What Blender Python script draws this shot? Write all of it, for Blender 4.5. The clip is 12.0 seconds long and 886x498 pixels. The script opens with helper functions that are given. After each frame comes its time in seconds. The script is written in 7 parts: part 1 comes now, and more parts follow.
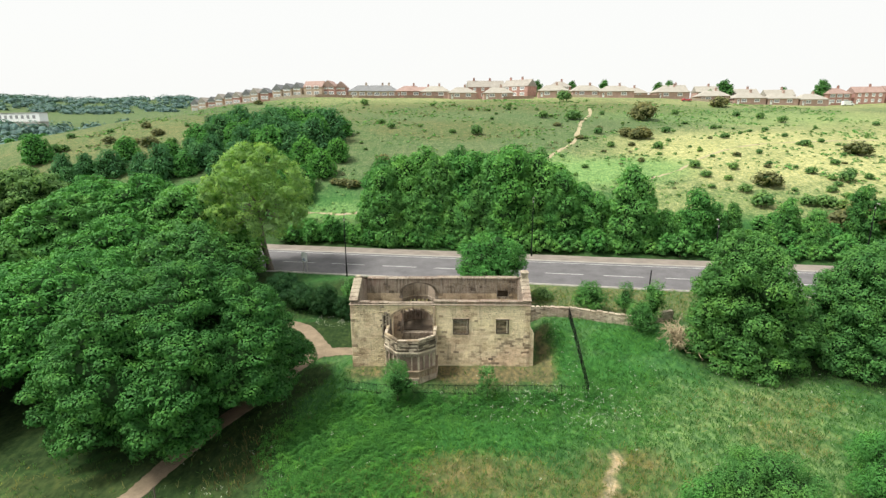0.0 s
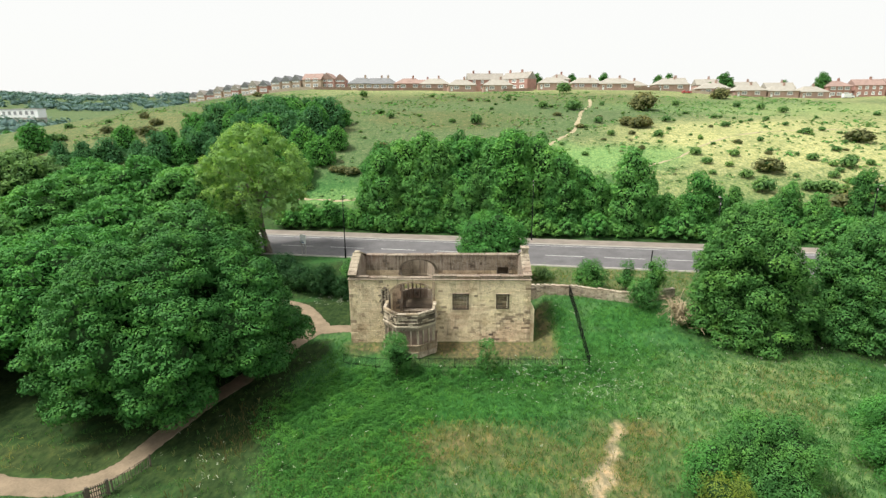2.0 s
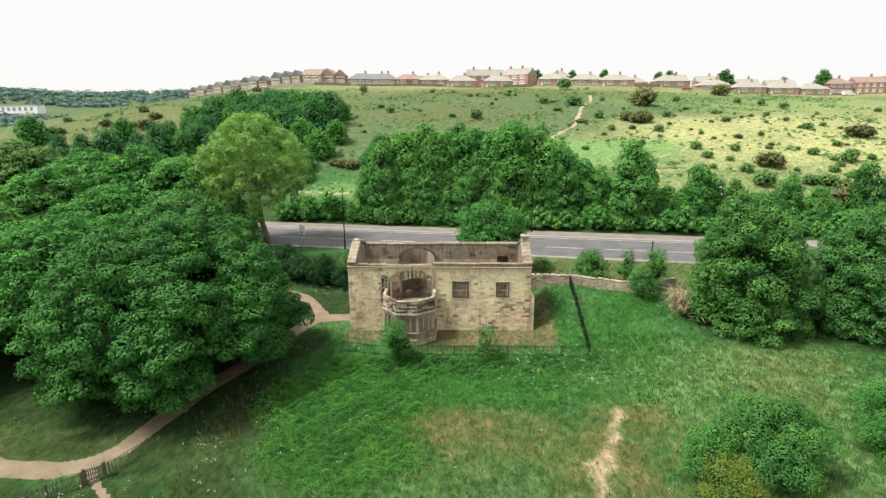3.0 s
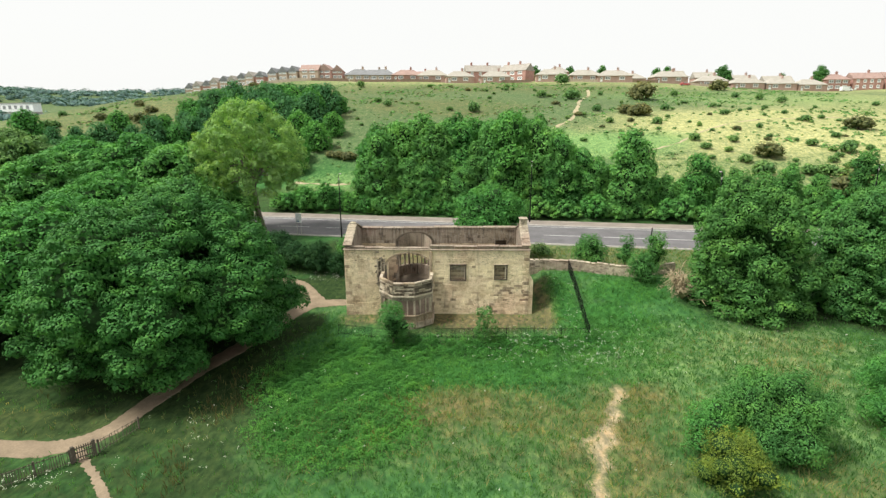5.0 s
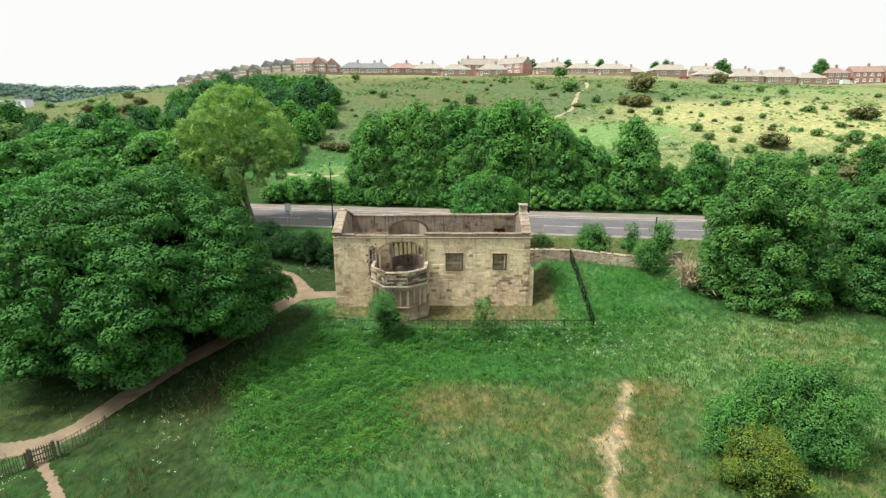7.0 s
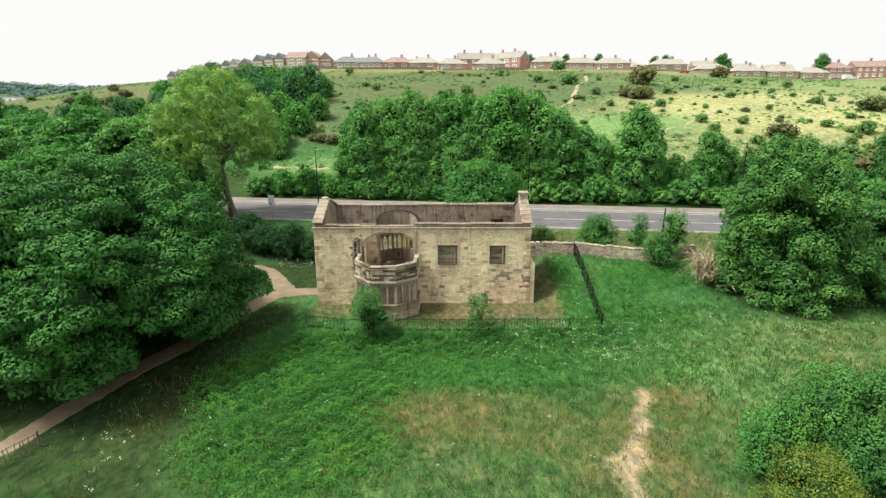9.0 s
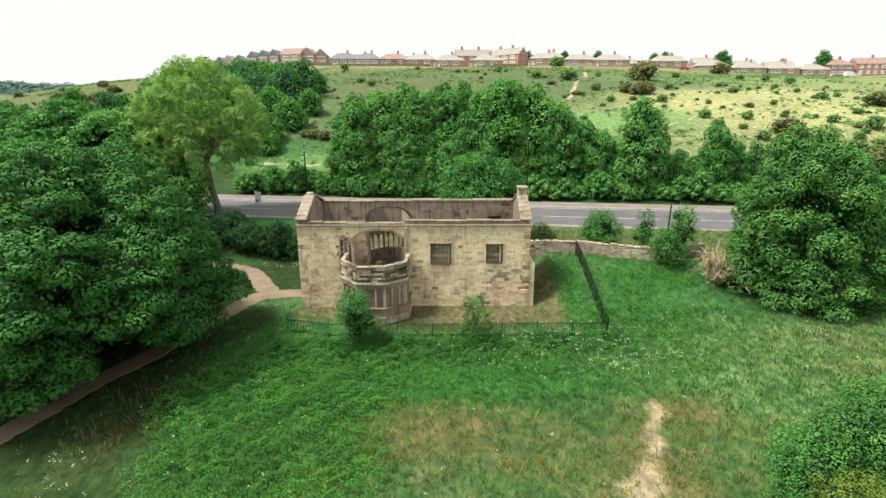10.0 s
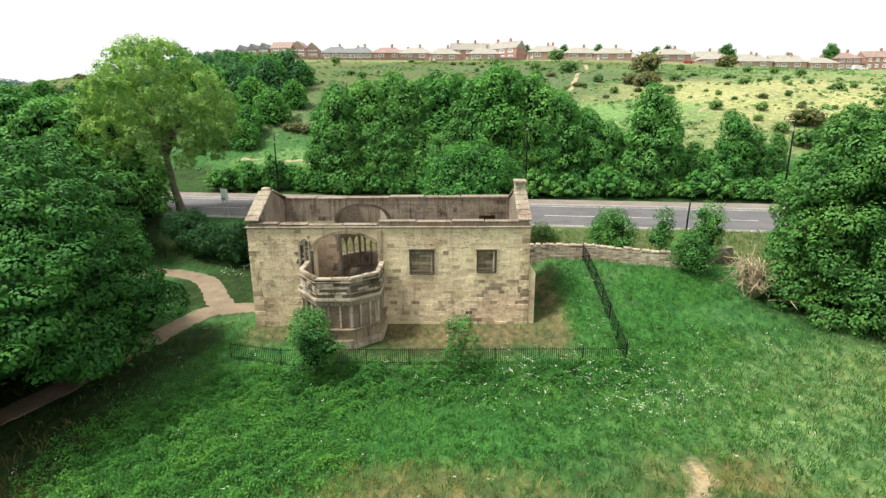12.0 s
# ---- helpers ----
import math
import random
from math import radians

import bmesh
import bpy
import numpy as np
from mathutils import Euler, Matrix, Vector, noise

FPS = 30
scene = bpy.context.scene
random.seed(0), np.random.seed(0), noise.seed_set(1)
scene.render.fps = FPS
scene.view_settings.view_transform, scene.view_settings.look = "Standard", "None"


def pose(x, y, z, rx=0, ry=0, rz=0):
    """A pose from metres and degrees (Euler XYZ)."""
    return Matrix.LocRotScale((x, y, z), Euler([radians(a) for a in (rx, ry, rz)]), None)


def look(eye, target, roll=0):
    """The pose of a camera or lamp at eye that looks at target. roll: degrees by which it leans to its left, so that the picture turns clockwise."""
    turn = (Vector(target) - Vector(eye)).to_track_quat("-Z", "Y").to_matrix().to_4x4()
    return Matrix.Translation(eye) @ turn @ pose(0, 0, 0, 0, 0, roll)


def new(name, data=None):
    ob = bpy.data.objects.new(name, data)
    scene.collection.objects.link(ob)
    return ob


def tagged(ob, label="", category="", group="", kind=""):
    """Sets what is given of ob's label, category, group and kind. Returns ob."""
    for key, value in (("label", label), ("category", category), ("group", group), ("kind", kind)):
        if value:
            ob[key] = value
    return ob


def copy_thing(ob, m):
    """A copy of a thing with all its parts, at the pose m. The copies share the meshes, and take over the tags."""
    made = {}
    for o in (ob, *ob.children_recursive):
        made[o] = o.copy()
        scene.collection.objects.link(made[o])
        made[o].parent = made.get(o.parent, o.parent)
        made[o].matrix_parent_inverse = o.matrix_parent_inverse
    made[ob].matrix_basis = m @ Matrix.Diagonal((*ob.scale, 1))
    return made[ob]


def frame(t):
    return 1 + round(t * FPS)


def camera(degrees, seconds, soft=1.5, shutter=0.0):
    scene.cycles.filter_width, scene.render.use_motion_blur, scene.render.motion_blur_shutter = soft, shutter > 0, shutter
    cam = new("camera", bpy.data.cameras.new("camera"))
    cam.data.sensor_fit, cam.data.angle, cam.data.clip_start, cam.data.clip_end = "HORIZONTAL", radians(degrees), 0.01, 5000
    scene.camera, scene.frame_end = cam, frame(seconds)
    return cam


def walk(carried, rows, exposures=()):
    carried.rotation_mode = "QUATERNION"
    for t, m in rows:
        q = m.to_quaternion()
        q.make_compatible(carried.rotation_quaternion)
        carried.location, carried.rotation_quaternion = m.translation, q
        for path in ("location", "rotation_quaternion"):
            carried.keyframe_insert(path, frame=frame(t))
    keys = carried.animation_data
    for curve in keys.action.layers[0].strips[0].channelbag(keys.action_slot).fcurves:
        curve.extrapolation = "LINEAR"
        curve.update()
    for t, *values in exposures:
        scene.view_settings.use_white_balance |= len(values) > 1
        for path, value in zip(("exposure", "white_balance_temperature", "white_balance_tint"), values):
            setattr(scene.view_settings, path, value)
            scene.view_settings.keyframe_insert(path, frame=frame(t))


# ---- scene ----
cam = camera(80.7, 12.0, soft=1.4)
PATH = [
    (0, (2.251, -53.105, 26.501), (2.183, -51.165, 26.021), -0.4),
    (0.5, (2.255, -53.161, 25.81), (2.188, -51.221, 25.327), -0.4),
    (1, (2.243, -53.165, 25.134), (2.176, -51.226, 24.648), -0.4),
    (1.5, (2.224, -53.16, 24.458), (2.158, -51.221, 23.972), -0.4),
    (2, (2.228, -53.157, 23.832), (2.162, -51.218, 23.346), -0.4),
    (2.5, (2.199, -53.152, 23.218), (2.134, -51.213, 22.729), -0.3),
    (3, (2.18, -53.184, 22.634), (2.116, -51.247, 22.143), -0.2),
    (5, (2.22, -52.933, 20.649), (2.164, -50.995, 20.158), -0.2),
    (5.5, (2.25, -52.489, 20.254), (2.196, -50.551, 19.761), -0.2),
    (6, (2.287, -51.829, 19.827), (2.235, -49.892, 19.331), -0.2),
    (6.5, (2.283, -51.01, 19.362), (2.236, -49.073, 18.865), -0.2),
    (7, (2.291, -50.135, 18.905), (2.247, -48.199, 18.406), -0.2),
    (9, (2.652, -45.588, 17.011), (2.619, -43.652, 16.51), -0.2),
    (9.5, (2.819, -44.125, 16.594), (2.789, -42.19, 16.092), -0.2),
    (10, (3.029, -42.469, 16.147), (3.003, -40.534, 15.644), -0.2),
    (10.5, (3.252, -40.703, 15.736), (3.227, -38.768, 15.231), -0.2),
    (11, (3.531, -38.859, 15.354), (3.507, -36.925, 14.848), -0.2),
    (11.5, (3.821, -36.933, 15.014), (3.8, -34.999, 14.507), -0.2),
    (12, (4.132, -34.946, 14.743), (4.111, -33.011, 14.236), -0.3),
]
walk(cam, [(t, look(eye, target, roll)) for t, eye, target, roll in PATH], [(0, 0.49, 6450, 7), (9, 0.50, 6450, 7), (12, 0.57, 6450, 7)])


# ---------------- light ----------------
world = bpy.data.worlds.new("overcast_sky")
scene.world = world
world.use_nodes = True
wn = world.node_tree
wn.nodes.clear()
SUN_EL, SUN_AZ = 59.0, 254.0          # degrees above the horizon; clockwise from the view direction
sky = wn.nodes.new("ShaderNodeTexSky")
sky.sky_type = "NISHITA"
sky.sun_disc = False
sky.sun_elevation = radians(SUN_EL)
sky.sun_rotation = radians(SUN_AZ)
sky.dust_density = 4.0
cloud = wn.nodes.new("ShaderNodeMixRGB")   # an even white cloud cover, with a trace of the blue behind it
cloud.inputs["Fac"].default_value = 0.94
cloud.inputs["Color2"].default_value = (10.45, 10.25, 10.1, 1)
wbg = wn.nodes.new("ShaderNodeBackground")
wbg.inputs["Strength"].default_value = 0.0705
wout = wn.nodes.new("ShaderNodeOutputWorld")
wn.links.new(sky.outputs[0], cloud.inputs["Color1"])
wn.links.new(cloud.outputs[0], wbg.inputs["Color"])
wn.links.new(wbg.outputs[0], wout.inputs["Surface"])

sun_data = bpy.data.lights.new("sun", "SUN")
sun_data.energy, sun_data.angle, sun_data.color = 4.1, radians(15), (1.0, 0.95, 0.87)
sun = new("sun", sun_data)
el, az = radians(SUN_EL), radians(SUN_AZ)
sun_dir = Vector((math.sin(az) * math.cos(el), math.cos(az) * math.cos(el), math.sin(el)))
sun.matrix_world = look(sun_dir * 200, (0, 0, 0))


# ---------------- materials ----------------
def material(name, rough=0.9, spec=0.25):
    m = bpy.data.materials.new(name)
    m.use_nodes = True
    b = m.node_tree.nodes["Principled BSDF"]
    b.inputs["Roughness"].default_value = rough
    b.inputs["Specular IOR Level"].default_value = spec
    return m, m.node_tree, b


def node(nt, kind, **inputs):
    n = nt.nodes.new(kind)
    for key, value in inputs.items():
        n.inputs[key.replace("_", " ")].default_value = value
    return n


def ramp(nt, fac, stops):
    n = nt.nodes.new("ShaderNodeValToRGB")
    els = n.color_ramp.elements
    while len(els) < len(stops):
        els.new(0.5)
    for e, (p, c) in zip(els, stops):
        e.position, e.color = p, (*c, 1)
    nt.links.new(fac, n.inputs["Fac"])
    return n.outputs["Color"]


def blend(nt, a, b, fac, mode="MIX"):
    n = nt.nodes.new("ShaderNodeMixRGB")
    n.blend_type = mode
    for sock, v in (("Color1", a), ("Color2", b), ("Fac", fac)):
        if isinstance(v, bpy.types.NodeSocket):
            nt.links.new(v, n.inputs[sock])
        elif isinstance(v, tuple):
            n.inputs[sock].default_value = (*v, 1)
        else:
            n.inputs[sock].default_value = v
    return n.outputs["Color"]


def maths(nt, op, a, b=0.0, clamp=False):
    n = nt.nodes.new("ShaderNodeMath")
    n.operation, n.use_clamp = op, clamp
    for i, v in enumerate((a, b)):
        if isinstance(v, bpy.types.NodeSocket):
            nt.links.new(v, n.inputs[i])
        else:
            n.inputs[i].default_value = v
    return n.outputs[0]


def place(nt):
    return nt.nodes.new("ShaderNodeNewGeometry").outputs["Position"]


def noise_of(nt, vec, scale, detail=4.0, rough=0.55):
    n = node(nt, "ShaderNodeTexNoise", Scale=scale, Detail=detail, Roughness=rough)
    nt.links.new(vec, n.inputs["Vector"])
    return n.outputs["Fac"]


def stretched(nt, vec, s):
    n = nt.nodes.new("ShaderNodeMapping")
    n.inputs["Scale"].default_value = s
    nt.links.new(vec, n.inputs["Vector"])
    return n.outputs["Vector"]


def bump(nt, b, height, strength, dist):
    n = node(nt, "ShaderNodeBump", Strength=strength, Distance=dist)
    nt.links.new(height, n.inputs["Height"])
    nt.links.new(n.outputs["Normal"], b.inputs["Normal"])


def attr(nt, name):
    n = nt.nodes.new("ShaderNodeAttribute")
    n.attribute_name = name
    return n.outputs["Fac"]


def plain(name, colour, rough=0.7, vary=0.25, scale=3.0, metal=0.0, spec=0.3, relief=0.0):
    """A surface with grain and blotches at two scales round one colour."""
    m, nt, b = material(name, rough, spec)
    p = place(nt)
    n1, n2 = noise_of(nt, p, scale), noise_of(nt, p, scale * 9, 3)
    lo = tuple(c * (1 - vary) for c in colour)
    hi = tuple(min(1, c * (1 + vary)) for c in colour)
    both = maths(nt, "ADD", maths(nt, "MULTIPLY", n1, 0.6), maths(nt, "MULTIPLY", n2, 0.4))
    nt.links.new(ramp(nt, both, [(0.35, lo), (0.65, hi)]), b.inputs["Base Color"])
    b.inputs["Metallic"].default_value = metal
    if relief:
        bump(nt, b, n2, 0.6, relief)
    return m


def leaf_material(name, dark, light, tip, glow=0.2):
    """Leaves: colour varies by leaf, by clump and by tree; light passes through."""
    m, nt, b = material(name, 0.6, 0.11)
    geo = nt.nodes.new("ShaderNodeNewGeometry")
    oi = nt.nodes.new("ShaderNodeObjectInfo")
    low = tuple(0.3 * a + 0.7 * b for a, b in zip(dark, light))
    base = ramp(nt, geo.outputs["Random Per Island"], [(0.0, low), (0.6, light), (1.0, tuple(0.4 * a + 0.6 * b for a, b in zip(tip, light)))])
    n2 = noise_of(nt, geo.outputs["Position"], 1.6, 2, 0.5)
    base = blend(nt, base, ramp(nt, n2, [(0.35, (0.82, 0.85, 0.88)), (0.65, (1.16, 1.13, 1.02))]), 1.0, "MULTIPLY")
    n1 = noise_of(nt, geo.outputs["Position"], 0.4, 3, 0.6)
    base = blend(nt, base, ramp(nt, n1, [(0.33, (0.68, 0.74, 0.74)), (0.52, (0.97, 0.98, 0.95)), (0.68, (1.30, 1.17, 0.98))]), 1.0, "MULTIPLY")
    base = blend(nt, base, ramp(nt, oi.outputs["Random"], [(0.0, (0.84, 0.90, 0.88)), (0.6, (1.0, 1.0, 0.97)), (1.0, (1.13, 1.06, 0.94))]), 1.0, "MULTIPLY")
    nt.links.new(base, b.inputs["Base Color"])
    tr = nt.nodes.new("ShaderNodeBsdfTranslucent")
    nt.links.new(blend(nt, base, (1.15, 1.3, 0.6), 1.0, "MULTIPLY"), tr.inputs["Color"])
    mix = nt.nodes.new("ShaderNodeMixShader")
    mix.inputs["Fac"].default_value = glow
    nt.links.new(b.outputs[0], mix.inputs[1])
    nt.links.new(tr.outputs[0], mix.inputs[2])
    nt.links.new(mix.outputs[0], nt.nodes["Material Output"].inputs["Surface"])
    return m


LEAF_CHESTNUT = leaf_material("chestnut_leaf", (0.021, 0.079, 0.022), (0.044, 0.150, 0.036), (0.084, 0.228, 0.056), 0.06)
LEAF_HOLLY = leaf_material("holly_leaf", (0.013, 0.046, 0.017), (0.026, 0.084, 0.030), (0.048, 0.125, 0.046), 0.08)
LEAF_PALE = leaf_material("pale_broadleaf", (0.080, 0.155, 0.055), (0.145, 0.270, 0.095), (0.21, 0.345, 0.140))
LEAF_OLIVE = leaf_material("spring_leaf", (0.105, 0.190, 0.072), (0.180, 0.300, 0.115), (0.25, 0.38, 0.16), 0.28)
LEAF_WOOD = leaf_material("woodland_leaf", (0.060, 0.170, 0.046), (0.120, 0.310, 0.082), (0.205, 0.425, 0.130))
LEAF_DARK = leaf_material("hawthorn_leaf", (0.044, 0.130, 0.040), (0.088, 0.235, 0.064), (0.145, 0.325, 0.092))
LEAF_ASH = leaf_material("ash_leaf", (0.042, 0.123, 0.041), (0.082, 0.220, 0.064), (0.135, 0.305, 0.092))
LEAF_BRIGHT = leaf_material("elder_leaf", (0.042, 0.145, 0.036), (0.088, 0.265, 0.064), (0.15, 0.36, 0.105))
LEAF_RUST = leaf_material("gorse_leaf", (0.090, 0.100, 0.045), (0.155, 0.162, 0.075), (0.23, 0.22, 0.105))
# far ridge leaves: distance haze put into the colour as a pale blue tint
LEAF_FAR_HAZE = leaf_material("haze_tinted_leaf", (0.090, 0.165, 0.180), (0.140, 0.235, 0.250), (0.165, 0.265, 0.275))
LEAF_YELLOW = leaf_material("yellow_shrub_leaf", (0.075, 0.125, 0.025), (0.145, 0.215, 0.042), (0.22, 0.29, 0.065))
# hillside wood: the bluer tint is distance haze worked into the leaf colour
LEAF_HILL = leaf_material("haze_blue_hawthorn_leaf", (0.040, 0.122, 0.052), (0.076, 0.208, 0.088), (0.125, 0.285, 0.120))
LEAF_SYCAMORE = leaf_material("yellow_green_leaf", (0.160, 0.270, 0.095), (0.265, 0.420, 0.150), (0.34, 0.50, 0.20), 0.40)
BARK = plain("bark", (0.085, 0.068, 0.050), 0.95, 0.4, 2.0, relief=0.03)
# dark colour of the crown hearts: painted shade for the gaps between leaves
HEART_SHADE = plain("crown_heart_shade", (0.022, 0.050, 0.017), 1.0, 0.4, 2.0, spec=0.03)
BARK_PALE = plain("pale_bark", (0.16, 0.14, 0.11), 0.95, 0.35, 2.0, relief=0.03)
DEADWOOD = plain("dead_wood", (0.43, 0.345, 0.225), 0.9, 0.3, 3.0)


def ground_material():
    """Meadow: mown and lush grass, dry straw, bare earth, painted tree shade and a sun patch, from soft masks broken up
    by noise.
    """
    m, nt, b = material("meadow", 0.95, 0.1)
    p = place(nt)
    big, mid, fine = noise_of(nt, p, 0.09, 5), noise_of(nt, p, 0.7, 6, 0.72), noise_of(nt, p, 7.0, 4, 0.7)
    tuft = noise_of(nt, stretched(nt, p, (1.0, 0.55, 1.0)), 2.4, 3, 0.6)
    grass = ramp(nt, mid, [(0.25, (0.031, 0.094, 0.026)), (0.5, (0.044, 0.128, 0.036)), (0.75, (0.063, 0.165, 0.048))])
    olive = ramp(nt, mid, [(0.25, (0.070, 0.102, 0.044)), (0.5, (0.108, 0.146, 0.068)), (0.75, (0.158, 0.188, 0.098))])
    lush = ramp(nt, mid, [(0.25, (0.024, 0.085, 0.022)), (0.5, (0.038, 0.135, 0.030)), (0.75, (0.062, 0.185, 0.044))])
    straw = ramp(nt, mid, [(0.25, (0.058, 0.090, 0.028)), (0.5, (0.112, 0.118, 0.046)), (0.75, (0.215, 0.175, 0.085))])
    # pale dry grass, which also carries the sunlit patch on the hill
    pale = ramp(nt, mid, [(0.25, (0.25, 0.28, 0.11)), (0.5, (0.36, 0.365, 0.165)), (0.75, (0.47, 0.455, 0.235))])
    fresh = ramp(nt, mid, [(0.25, (0.10, 0.19, 0.062)), (0.5, (0.15, 0.265, 0.09)), (0.75, (0.21, 0.325, 0.125))])
    earth = ramp(nt, mid, [(0.25, (0.19, 0.15, 0.09)), (0.5, (0.31, 0.25, 0.155)), (0.75, (0.44, 0.37, 0.24))])
    bare = ramp(nt, mid, [(0.3, (0.090, 0.082, 0.040)), (0.7, (0.165, 0.140, 0.075))])
    # near-black ground colour: forest floor, and tree shade painted in
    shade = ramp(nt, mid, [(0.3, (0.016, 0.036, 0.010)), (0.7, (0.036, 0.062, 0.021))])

    def mask(name, soft=0.5):
        k = maths(nt, "MULTIPLY", maths(nt, "SUBTRACT", mid, 0.5), 1.1)
        k = maths(nt, "ADD", k, maths(nt, "MULTIPLY", maths(nt, "SUBTRACT", fine, 0.5), 0.5))
        k = maths(nt, "ADD", k, maths(nt, "MULTIPLY", maths(nt, "SUBTRACT", big, 0.5), 0.8))
        k = maths(nt, "ADD", attr(nt, name), maths(nt, "MULTIPLY", k, maths(nt, "MULTIPLY", attr(nt, name), 2.5, True)))
        return maths(nt, "MULTIPLY", maths(nt, "SUBTRACT", k, max(0.06, 0.5 - soft / 2)), 1 / soft, True)

    col = blend(nt, grass, olive, ramp(nt, big, [(0.5, (0, 0, 0)), (0.75, (0.6, 0.6, 0.6))]))
    col = blend(nt, col, lush, mask("lush"))
    col = blend(nt, col, olive, mask("olive", 0.9))
    col = blend(nt, col, pale, mask("pale", 1.1))
    col = blend(nt, col, fresh, mask("fresh", 0.9))
    col = blend(nt, col, straw, mask("dry", 0.9))
    col = blend(nt, col, shade, mask("litter_shade"))
    col = blend(nt, col, bare, mask("bare", 0.8))
    col = blend(nt, col, earth, mask("earth", 0.5))
    col = blend(nt, col, ramp(nt, tuft, [(0.35, (0.60, 0.67, 0.68)), (0.52, (1.0, 1.0, 1.0)), (0.68, (1.46, 1.28, 1.18))]), 1.0, "MULTIPLY")
    col = blend(nt, col, ramp(nt, fine, [(0.3, (0.80, 0.81, 0.78)), (0.7, (1.18, 1.17, 1.15))]), 1.0, "MULTIPLY")
    nt.links.new(col, b.inputs["Base Color"])
    bump(nt, b, maths(nt, "ADD", maths(nt, "MULTIPLY", mid, 0.7), maths(nt, "MULTIPLY", fine, 0.3)), 0.7, 0.18)
    return m


GROUND = ground_material()


def stone_material(name, light, mid, dark, soot, grimy=0.55, lime=0.0):
    """Weathered sandstone: each block its own tone, with stains and dark weathering streaks."""
    m, nt, b = material(name, 0.95, 0.15)
    oi = nt.nodes.new("ShaderNodeObjectInfo")
    geo = nt.nodes.new("ShaderNodeNewGeometry")
    p = geo.outputs["Position"]
    each = maths(nt, "FRACT", maths(nt, "ADD", oi.outputs["Random"], geo.outputs["Random Per Island"]))
    col = ramp(nt, each, [(0.0, dark), (0.06, mid), (0.35, light), (1.0, tuple(c * 1.07 for c in light))])
    drift = noise_of(nt, stretched(nt, p, (0.8, 0.8, 1.2)), 0.28, 3, 0.5)
    col = blend(nt, col, ramp(nt, drift, [(0.38, (1.10, 1.09, 1.01)), (0.50, (1.06, 1.04, 1.01)), (0.64, (1.0, 0.90, 0.88))]), 1.0, "MULTIPLY")
    stain = noise_of(nt, p, 0.55, 6, 0.65)
    streak = noise_of(nt, stretched(nt, p, (1.6, 1.6, 0.22)), 1.2, 4)
    fine = noise_of(nt, p, 11.0, 4, 0.7)
    beds = noise_of(nt, stretched(nt, p, (1.6, 1.6, 5.5)), 2.0, 5, 0.65)
    where = noise_of(nt, p, 0.42, 3)
    grime = noise_of(nt, stretched(nt, p, (1.0, 1.0, 0.45)), 0.9, 7, 0.72)
    thin = noise_of(nt, stretched(nt, p, (5.0, 5.0, 0.35)), 1.0, 4, 0.6)
    col = blend(nt, col, tuple(c * 0.30 for c in mid), maths(nt, "MULTIPLY", ramp(nt, beds, [(0.54, (0, 0, 0)), (0.62, (1, 1, 1))]), maths(nt, "MULTIPLY", ramp(nt, where, [(0.50, (0.02, 0.02, 0.02)), (0.62, (1, 1, 1))]), 0.85)))
    col = blend(nt, col, ramp(nt, stain, [(0.33, (0.62, 0.56, 0.50)), (0.52, (1.05, 1.04, 1.02))]), 0.8, "MULTIPLY")
    col = blend(nt, col, soot, maths(nt, "MULTIPLY", ramp(nt, streak, [(0.58, (0, 0, 0)), (0.78, (1, 1, 1))]), 0.7))
    col = blend(nt, col, soot, maths(nt, "MULTIPLY", ramp(nt, grime, [(0.56, (0, 0, 0)), (0.72, (1, 1, 1))]), grimy))
    col = blend(nt, col, soot, maths(nt, "MULTIPLY", ramp(nt, thin, [(0.56, (0, 0, 0)), (0.70, (1, 1, 1))]), max(0.0, grimy - 0.42) * 1.6))
    if lime:
        wash = noise_of(nt, stretched(nt, p, (4.5, 4.5, 0.5)), 1.3, 6, 0.7)
        col = blend(nt, col, (0.46, 0.43, 0.38), maths(nt, "MULTIPLY", ramp(nt, wash, [(0.52, (0, 0, 0)), (0.66, (1, 1, 1))]), lime))
    col = blend(nt, col, ramp(nt, fine, [(0.3, (0.75, 0.73, 0.70)), (0.7, (1.18, 1.18, 1.18))]), 1.0, "MULTIPLY")
    nt.links.new(col, b.inputs["Base Color"])
    bump(nt, b, maths(nt, "ADD", fine, maths(nt, "MULTIPLY", stain, 1.5)), 0.7, 0.03)
    return m


STONE = stone_material("sandstone", (0.69, 0.605, 0.445), (0.62, 0.535, 0.39), (0.37, 0.30, 0.22), (0.18, 0.14, 0.115), 0.42)
STONE_WORN = stone_material("worn_sandstone", (0.56, 0.475, 0.345), (0.47, 0.395, 0.285), (0.27, 0.22, 0.16), (0.13, 0.10, 0.08), 0.6)
STONE_DARK = stone_material("sooty_sandstone", (0.250, 0.215, 0.178), (0.19, 0.160, 0.130), (0.10, 0.083, 0.067), (0.035, 0.03, 0.026), 0.9, 0.6)
STONE_BAY = stone_material("black_streaked_sandstone", (0.36, 0.30, 0.22), (0.27, 0.225, 0.165), (0.10, 0.08, 0.062), (0.055, 0.046, 0.039), 0.85, 0.4)
STONE_WALL = stone_material("field_wall_stone", (0.44, 0.395, 0.33), (0.36, 0.32, 0.265), (0.22, 0.19, 0.155), (0.10, 0.087, 0.073), 0.75)
# black stone: sooty blocks, and panels and frames that paint recess shade
STONE_SOOT_SHADE = stone_material("soot_and_shade_stone", (0.125, 0.108, 0.090), (0.090, 0.077, 0.064), (0.05, 0.043, 0.036), (0.02, 0.017, 0.015), 0.5)
